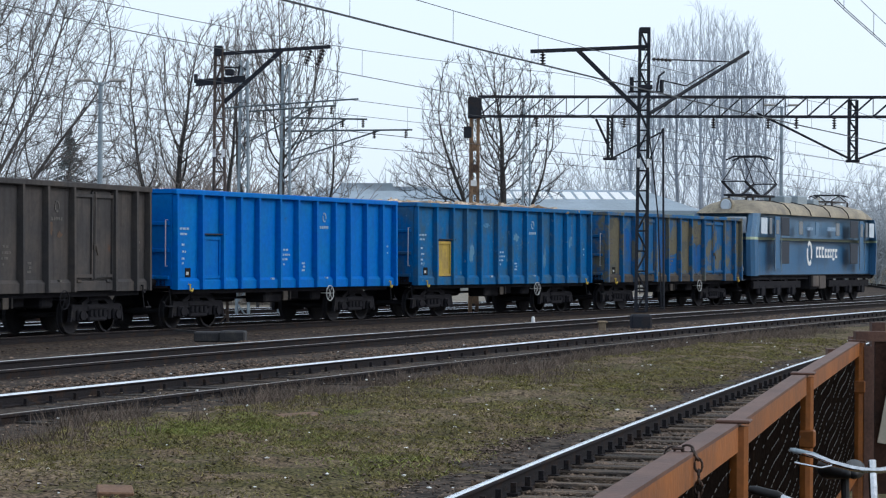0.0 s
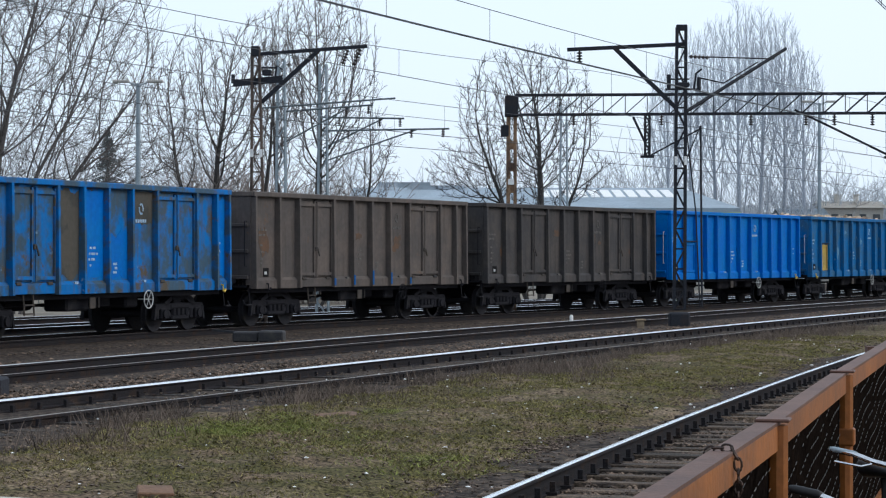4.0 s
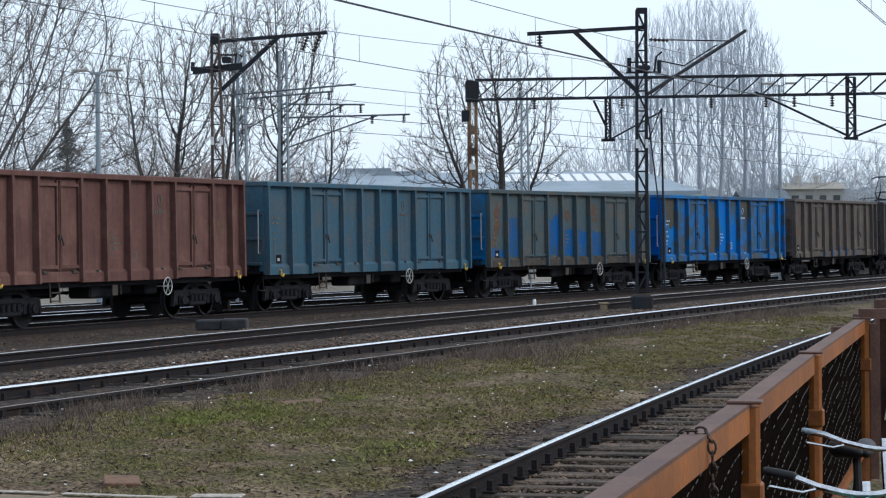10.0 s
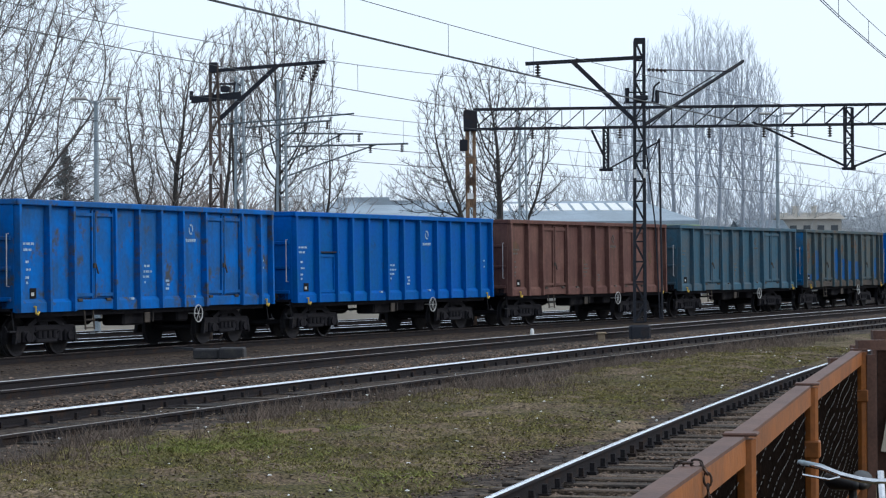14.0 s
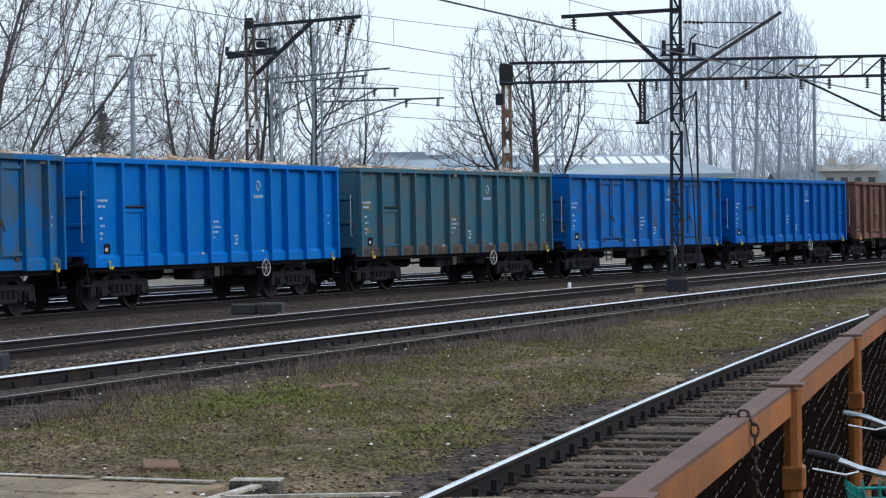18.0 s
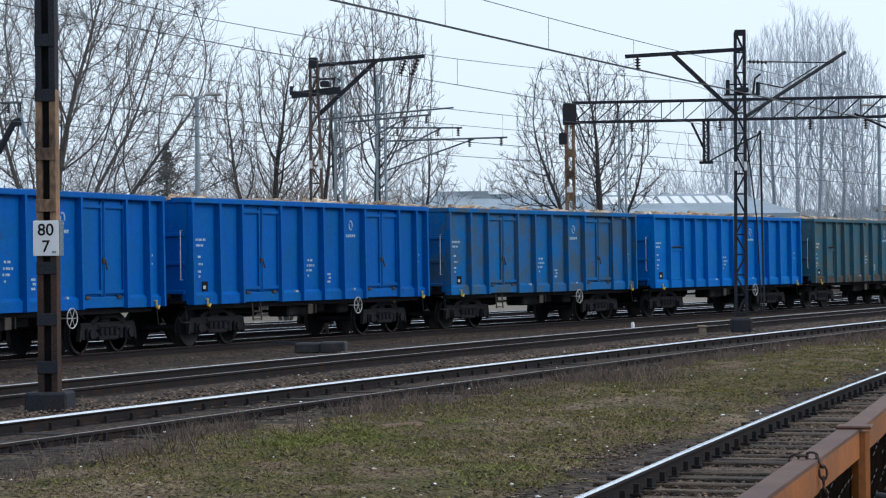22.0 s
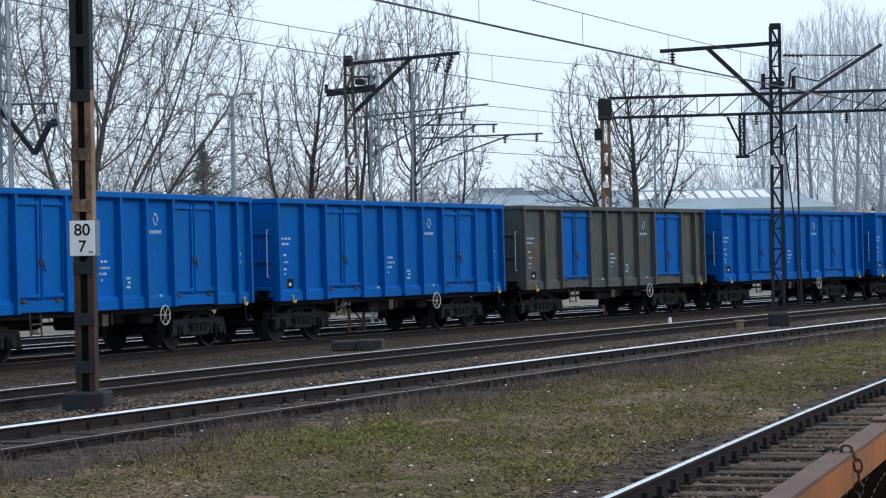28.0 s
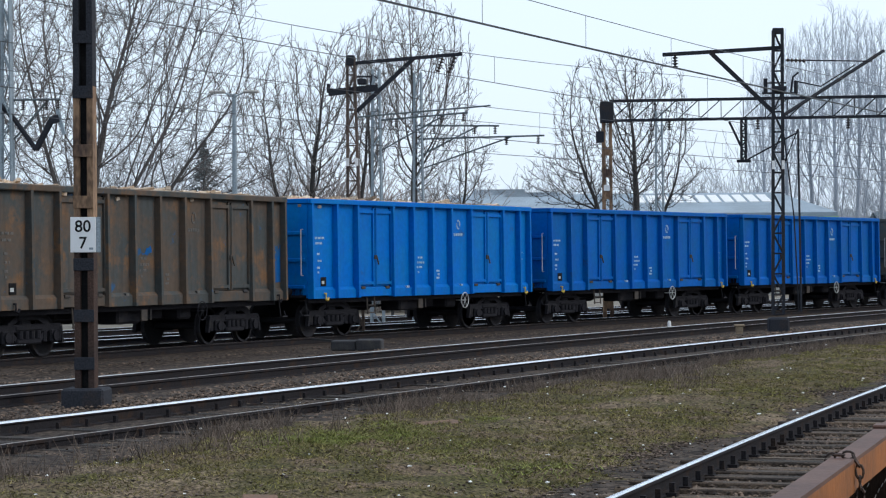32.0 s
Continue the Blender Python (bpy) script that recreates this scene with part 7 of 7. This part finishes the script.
def hazed_far_woods():
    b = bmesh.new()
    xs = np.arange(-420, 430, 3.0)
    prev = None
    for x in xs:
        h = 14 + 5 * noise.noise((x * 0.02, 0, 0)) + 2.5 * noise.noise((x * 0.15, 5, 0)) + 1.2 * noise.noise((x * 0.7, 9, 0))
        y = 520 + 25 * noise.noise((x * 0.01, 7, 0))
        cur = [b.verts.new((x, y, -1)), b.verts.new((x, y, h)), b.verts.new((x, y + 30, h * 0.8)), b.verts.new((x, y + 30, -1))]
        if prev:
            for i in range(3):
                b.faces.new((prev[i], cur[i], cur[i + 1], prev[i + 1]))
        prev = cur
    tagged(link("backdrop", b, WOODS), "line of distant woods, haze in its pale colour", "woods", kind="structure")


hazed_far_woods()


# ------------------------------------------------------------------ buildings behind
def warehouse():
    Y = 140.0
    h = empty("warehouse", pose(0, 0, 0), "long low warehouse with a grey roof and a row of skylights", "building")
    xl, xr, xe = at(890, Y), at(1172, Y), at(1232, Y)
    zr, ze = 1.75 + 129 * Y / 4000, 1.75 + 84 * Y / 4000
    b = bmesh.new()
    box(b, xl - 10, xe, Y, Y + 22, BASE, ze - 0.05)
    part("wall", b, WALLG, h)
    b = bmesh.new()
    v = [b.verts.new(p) for p in ((xl - 12, Y - 0.6, ze), (xe + 0.5, Y - 0.6, ze), (xr, Y + 11, zr), (xl - 12, Y + 11, zr), (xe + 0.5, Y + 22.6, ze), (xl - 12, Y + 22.6, ze), (xl - 12, Y - 0.6, ze - 0.25), (xe + 0.5, Y - 0.6, ze - 0.25))]
    for f in ((0, 1, 2, 3), (1, 4, 2), (3, 2, 4, 5), (6, 7, 1, 0)):
        b.faces.new([v[i] for i in f])
    part("roof", b, ROOFG, h, "grey sheet roof")
    for i in range(11):
        x = xl + 0.4 + i * 0.80
        b = bmesh.new()
        t0, t1 = 0.5, 0.86
        p = [(x, t0), (x + 0.6, t0), (x + 0.6 - 0.12, t1), (x - 0.12, t1)]
        vs = [b.verts.new((px, Y - 0.6 + 11.6 * t, ze + (zr - ze) * t + 0.05)) for px, t in p]
        lo = [b.verts.new((px, Y - 0.6 + 11.6 * t, ze + (zr - ze) * t - 0.02)) for px, t in p]
        b.faces.new(vs)
        for k in range(4):
            b.faces.new((lo[k], lo[(k + 1) % 4], vs[(k + 1) % 4], vs[k]))
        part("skylight", b, WHITE, h, "pale skylight panel")
    b = bmesh.new()
    box(b, at(1080, Y), xe + 0.55, Y - 0.66, Y - 0.62, ze - 0.75, ze - 0.27)
    part("fascia", b, GREENB, h, "pale green fascia band")
    b = bmesh.new()
    box(b, at(1185, Y), at(1212, Y), Y - 0.70, Y - 0.67, ze - 0.7, ze - 0.3)
    part("sign_panel", b, WHITE, h)


def shed(px0, px1, ytop, yeave, Y, roofm, label):
    h = empty("shed", pose(0, 0, 0), label, "building")
    x0, x1 = at(px0, Y), at(px1, Y)
    zt, ze = 1.75 + (470 - ytop) * Y / 4000, 1.75 + (470 - yeave) * Y / 4000
    b = bmesh.new()
    box(b, x0, x1, Y, Y + 6, BASE, ze)
    part("wall", b, WALLG, h)
    b = bmesh.new()
    v = [b.verts.new(p) for p in ((x0 - 0.3, Y - 0.4, ze), (x1 + 0.3, Y - 0.4, ze), (x1 + 0.3, Y + 3, zt), (x0 - 0.3, Y + 3, zt), (x1 + 0.3, Y + 6.4, ze), (x0 - 0.3, Y + 6.4, ze))]
    for f in ((0, 1, 2, 3), (3, 2, 4, 5)):
        b.faces.new([v[i] for i in f])
    bmesh.ops.solidify(b, geom=b.faces[:], thickness=0.12)
    part("roof", b, roofm, h)
    return h, x0, x1, ze, zt


def house():
    Y = 180.0
    h, x0, x1, ze, zt = shed(1395, 1500, 372, 385, Y, WALLC, "old cream house with chimneys beyond the tracks")
    h.name = "old_house"
    for px, w in ((1427, 0.5), (1460, 0.35)):
        b = bmesh.new()
        x = at(px, Y)
        box(b, x - w / 2, x + w / 2, Y + 2, Y + 2.6, ze, zt + 0.45, 0.03)
        box(b, x - w / 2 - 0.06, x + w / 2 + 0.06, Y + 1.94, Y + 2.66, zt + 0.45, zt + 0.55)
        part("chimney", b, WALLC, h, "plastered chimney")
    for i in range(4):
        b = bmesh.new()
        x = x0 + 0.6 + i * 1.1
        box(b, x, x + 0.55, Y - 0.05, Y + 0.02, ze - 1.5, ze - 0.5)
        wv = part("window", b, GLASSD, h)
        b = bmesh.new()
        box(b, x - 0.05, x + 0.6, Y - 0.09, Y - 0.05, ze - 1.58, ze - 1.5)
        part("sill", b, WHITE, wv)


warehouse()
shed(612, 690, 338, 362, 150, ROOFG, "small grey shed with a pale ridge behind the trees")
shed(672, 752, 344, 366, 148, ROOFG, "low dark grey shed behind the trees")
house()
shed(1325, 1400, 385, 402, 175, ROOFG, "low flat outbuilding beside the old house")


# ------------------------------------------------------------------ small things on the ground
def turf():
    """Short winter grass, dead stalks and leaves on the bank between the tracks."""
    rnd = random.Random(17)
    sets = {"grass_tufts": ([], [], GRASS, "short olive winter grass on the bank"), "fresh_grass_patch": ([], [], GRASS_L, "small patch of fresh green grass"), "dry_weeds": ([], [], DRYW, "dry brown weed stalks along the rail")}

    def blade(s, x, y, z, h, lean, w):
        vs, fs = sets[s][0], sets[s][1]
        a = rnd.uniform(0, 2 * math.pi)
        dx, dy = math.cos(a), math.sin(a)
        lx, ly = rnd.gauss(0, lean), rnd.gauss(0, lean)
        b = len(vs)
        vs += [(x - dx * w, y - dy * w, z), (x + dx * w, y + dy * w, z), (x + lx * h, y + ly * h, z + h)]
        fs.append((b, b + 1, b + 2))

    for i in range(260000):
        y = 13.5 + 40 * rnd.random() ** 1.6
        xa = float(np.interp(y, TRK_A.y, TRK_A.x)) + 3.0 + 0.5 * noise.noise((y * 0.7, 2.0, 5.0))
        xc = float(np.interp(y, TRK_C.y, TRK_C.x)) - 0.9
        if xc <= xa:
            continue
        x = max(xa, -9) + (xc - max(xa, -9)) * rnd.random()
        if y < 16.9 - 0.4 * max(0.0, x + 4) and x < -1.2 or y < 15.1:
            continue
        den = noise.noise((x * 0.45, y * 0.3, 3.3)) + 0.5 * noise.noise((x * 1.6, y * 1.2, 8))
        bare = max(0.0, 1 - math.hypot((x + 3.2) / 2.6, (y - 17.6) / 2.6)) + max(0.0, 1 - math.hypot((x + 0.9) / 0.9, (y - 16.6) / 1.3)) + max(0.0, 1 - math.hypot((x + 2.6) / 1.2, (y - 20.6) / 1.0))
        if rnd.random() < min(0.96, max(0.0, 0.30 - den * 2.4) + bare * 1.2):
            continue
        z = relief(x, y) + 0.03 - 0.10 * min(1.0, max(0.0, (x - (xc - 1.0)) / 1.2))
        blade("grass_tufts", x, y, z - 0.006, rnd.uniform(0.012, 0.04), 1.2, rnd.uniform(0.004, 0.010))
    for cx, cy, n, rx, ry in ((-2.7, 23.8, 5200, 0.5, 0.5), (-2.05, 24.4, 3800, 0.5, 0.55), (-1.0, 26.6, 400, 0.2, 0.4), (-1.5, 22.5, 900, 0.7, 0.5), (-0.6, 20.8, 900, 0.6, 0.6)):
        for i in range(n):
            x, y = rnd.gauss(cx, rx * 0.6), rnd.gauss(cy, ry)
            blade("fresh_grass_patch", x, y, relief(x, y) + 0.02, rnd.uniform(0.018, 0.05), 1.4, 0.008)
    for i in range(13000):
        y = 15 + 45 * rnd.random() ** 1.3
        x = float(np.interp(y, TRK_A.y, TRK_A.x)) + 2.1 + abs(rnd.gauss(0, 0.85))
        if noise.noise((x * 0.5, y * 0.35, 12)) < -0.15:
            continue
        for k in range(3):
            blade("dry_weeds", x + rnd.gauss(0, 0.05), y + rnd.gauss(0, 0.05), -0.22, rnd.uniform(0.06, 0.16) + 0.26 * rnd.random() ** 4, 0.55, 0.0062)
    for cx, cy in ((1.55, 33.5), (1.75, 34.0), (-3.0, 23.4), (-3.6, 23.0), (-3.9, 24.0), (-2.6, 24.7), (-4.6, 21.9), (-2.1, 26.0), (-5.4, 21.0)):
        for k in range(34):
            blade("dry_weeds", cx + rnd.gauss(0, 0.14), cy + rnd.gauss(0, 0.18), -0.2, rnd.uniform(0.18, 0.5), 0.4, 0.0065)
    for nm, (vs, fs, m, lab) in sets.items():
        me = bpy.data.meshes.new(nm)
        me.from_pydata(vs, [], fs)
        me.materials.append(m)
        tagged(new(nm, me), lab, "grass", kind="stuff")


turf()


def pebbles():
    rnd = random.Random(23)
    sets = {"ballast_stones": ([], [], STONE), "pale_litter": ([], [], LITTER), "soil_clods": ([], [], CLOD), "dead_leaves": ([], [], LEAF)}

    def stone(s, x, y, z, r, flat=0.6):
        vs, fs = sets[s][0], sets[s][1]
        b = len(vs)
        a = rnd.uniform(0, 6.28)
        for k in range(4):
            t = a + k * 1.57 + rnd.uniform(-0.4, 0.4)
            q = r * rnd.uniform(0.7, 1.2)
            vs.append((x + q * math.cos(t), y + q * math.sin(t), z + r * flat * rnd.uniform(-0.1, 0.35)))
        vs.append((x + rnd.uniform(-.3, .3) * r, y + rnd.uniform(-.3, .3) * r, z + r * flat))
        vs.append((x, y, z - r * 0.5))
        for k in range(4):
            fs.append((b + k, b + (k + 1) % 4, b + 4))
            fs.append((b + (k + 1) % 4, b + k, b + 5))

    def run(s, line, u0, u1, o0, o1, n, z, r0, r1):
        for i in range(n):
            u = u0 + (u1 - u0) * rnd.random() ** 1.3
            x, y, _ = line.at(u, rnd.uniform(o0, o1))
            stone(s, x, y, z, rnd.uniform(r0, r1))

    run("ballast_stones", TRK_A, -22, 40, -2.0, -0.2, 5000, -0.16, 0.02, 0.05)
    run("ballast_stones", TRK_A, -20, 40, 1.6, 2.8, 2200, -0.18, 0.02, 0.05)
    run("ballast_stones", TRK_B, -30, 40, -2.3, -0.2, 4000, -0.17, 0.02, 0.055)
    run("ballast_stones", TRAIN, -45, 30, -0.6, 0.9, 3000, -0.385, 0.015, 0.04)
    run("ballast_stones", TRK_B, -30, 40, 1.6, 3.0, 2500, -0.17, 0.02, 0.055)
    run("ballast_stones", TRK_C, -14, 20, 0.1, 1.5, 6500, -0.172, 0.012, 0.034)
    run("soil_clods", TRK_C, -14, 22, -1.9, -0.15, 6500, -0.205, 0.012, 0.03)
    run("soil_clods", TRK_C, -6, 6, -2.6, -0.9, 2500, -0.20, 0.012, 0.028)
    for i in range(11000):
        y = 14 + 40 * rnd.random() ** 1.4
        xa, xc = float(np.interp(y, TRK_A.y, TRK_A.x)) - 4, float(np.interp(y, TRK_C.y, TRK_C.x)) - 0.3
        x = xa + (xc - xa) * rnd.random()
        z = relief(x, y) + (0.03 if x > xa + 6 else -0.02)
        if rnd.random() < 0.03:
            stone("pale_litter", x, y, z, rnd.uniform(0.012, 0.035), 0.4)
        elif rnd.random() < 0.5:
            stone("dead_leaves", x, y, z + 0.01, rnd.uniform(0.012, 0.035), 0.25)
        else:
            stone("soil_clods", x, y, z, rnd.uniform(0.010, 0.026), 0.6)
    for nm, (vs, fs, m) in sets.items():
        me = bpy.data.meshes.new(nm)
        me.from_pydata(vs, [], fs)
        me.materials.append(m)
        lab = {"ballast_stones": "loose brown-grey ballast stones", "pale_litter": "scattered scraps of white litter", "soil_clods": "dark clods of soil", "dead_leaves": "scattered brown dead leaves"}[nm]
        tagged(new(nm, me), lab, "stones", kind="stuff")


pebbles()


def ground_things():
    b = bmesh.new()
    box(b, -0.24, 0.24, -0.2, 0.2, -0.03, 0.035, 0.01, pose(-1.55, 26.0, -0.12, 2, -3, 20))
    tagged(link("rusty_plate", b, BRICKP), "small rusty brown plate lying on the turf", "plate")
    b = bmesh.new()
    box(b, -0.14, 0.14, -0.2, 0.2, -0.03, 0.03, 0.01, pose(-2.45, 17.5, -0.10, 3, 2, 10))
    tagged(link("brown_tile", b, BRICKP), "brown ceramic tile lying on the bank", "tile")
    # white-topped marker stake and grey cable post
    b = bmesh.new()
    x, y = 2.69, 64.0
    tube(b, [(x, y, -0.3), (x, y, 0.0)], 0.05, 8)
    tube(b, [(x, y, 0.0), (x, y, 0.07)], [0.055, 0.03], 8)
    tagged(link("marker_stake", b, WHITE), "short white marker stake beside the rail", "stake")
    b = bmesh.new()
    x, y = 4.33, 59.6
    box(b, x - 0.09, x + 0.09, y - 0.09, y + 0.09, -0.2, 0.02, 0.01)
    box(b, x - 0.14, x + 0.14, y - 0.12, y + 0.12, 0.02, 0.08, 0.02)
    tagged(link("cable_post", b, SLAB), "squat pale concrete cable post", "post")
    b = bmesh.new()
    Y = 50.6
    x0, x1 = at(355, Y), at(445, Y)
    box(b, x0, (x0 + x1) / 2, Y - 0.3, Y + 0.3, -0.2, 0.03, 0.03)
    box(b, (x0 + x1) / 2, x1, Y - 0.35, Y + 0.35, -0.2, 0.05, 0.03)
    bar(b, (x0, Y, 0.02), (x0 - 0.6, Y + 1.2, 0.02), 0.05, 0.05)
    tagged(link("point_machine", b, CONC_D), "dark grey box of a point machine between the tracks", "point machine")


ground_things()


# ------------------------------------------------------------------ what moves
def motions():
    for thing, off, half in TRAIN_THINGS:
        rows = []
        for t in np.arange(0, 32.01, 1.0):
            s = float(np.polyval(RUN, t)) + off
            x0, y0, _ = TRAIN.at(s - half, OFF_T)
            x1, y1, _ = TRAIN.at(s + half, OFF_T)
            rows.append((float(t), pose((x0 + x1) / 2, (y0 + y1) / 2, 0, 0, 0, math.degrees(math.atan2(y1 - y0, x1 - x0)))))
        walk(thing, rows)


motions()
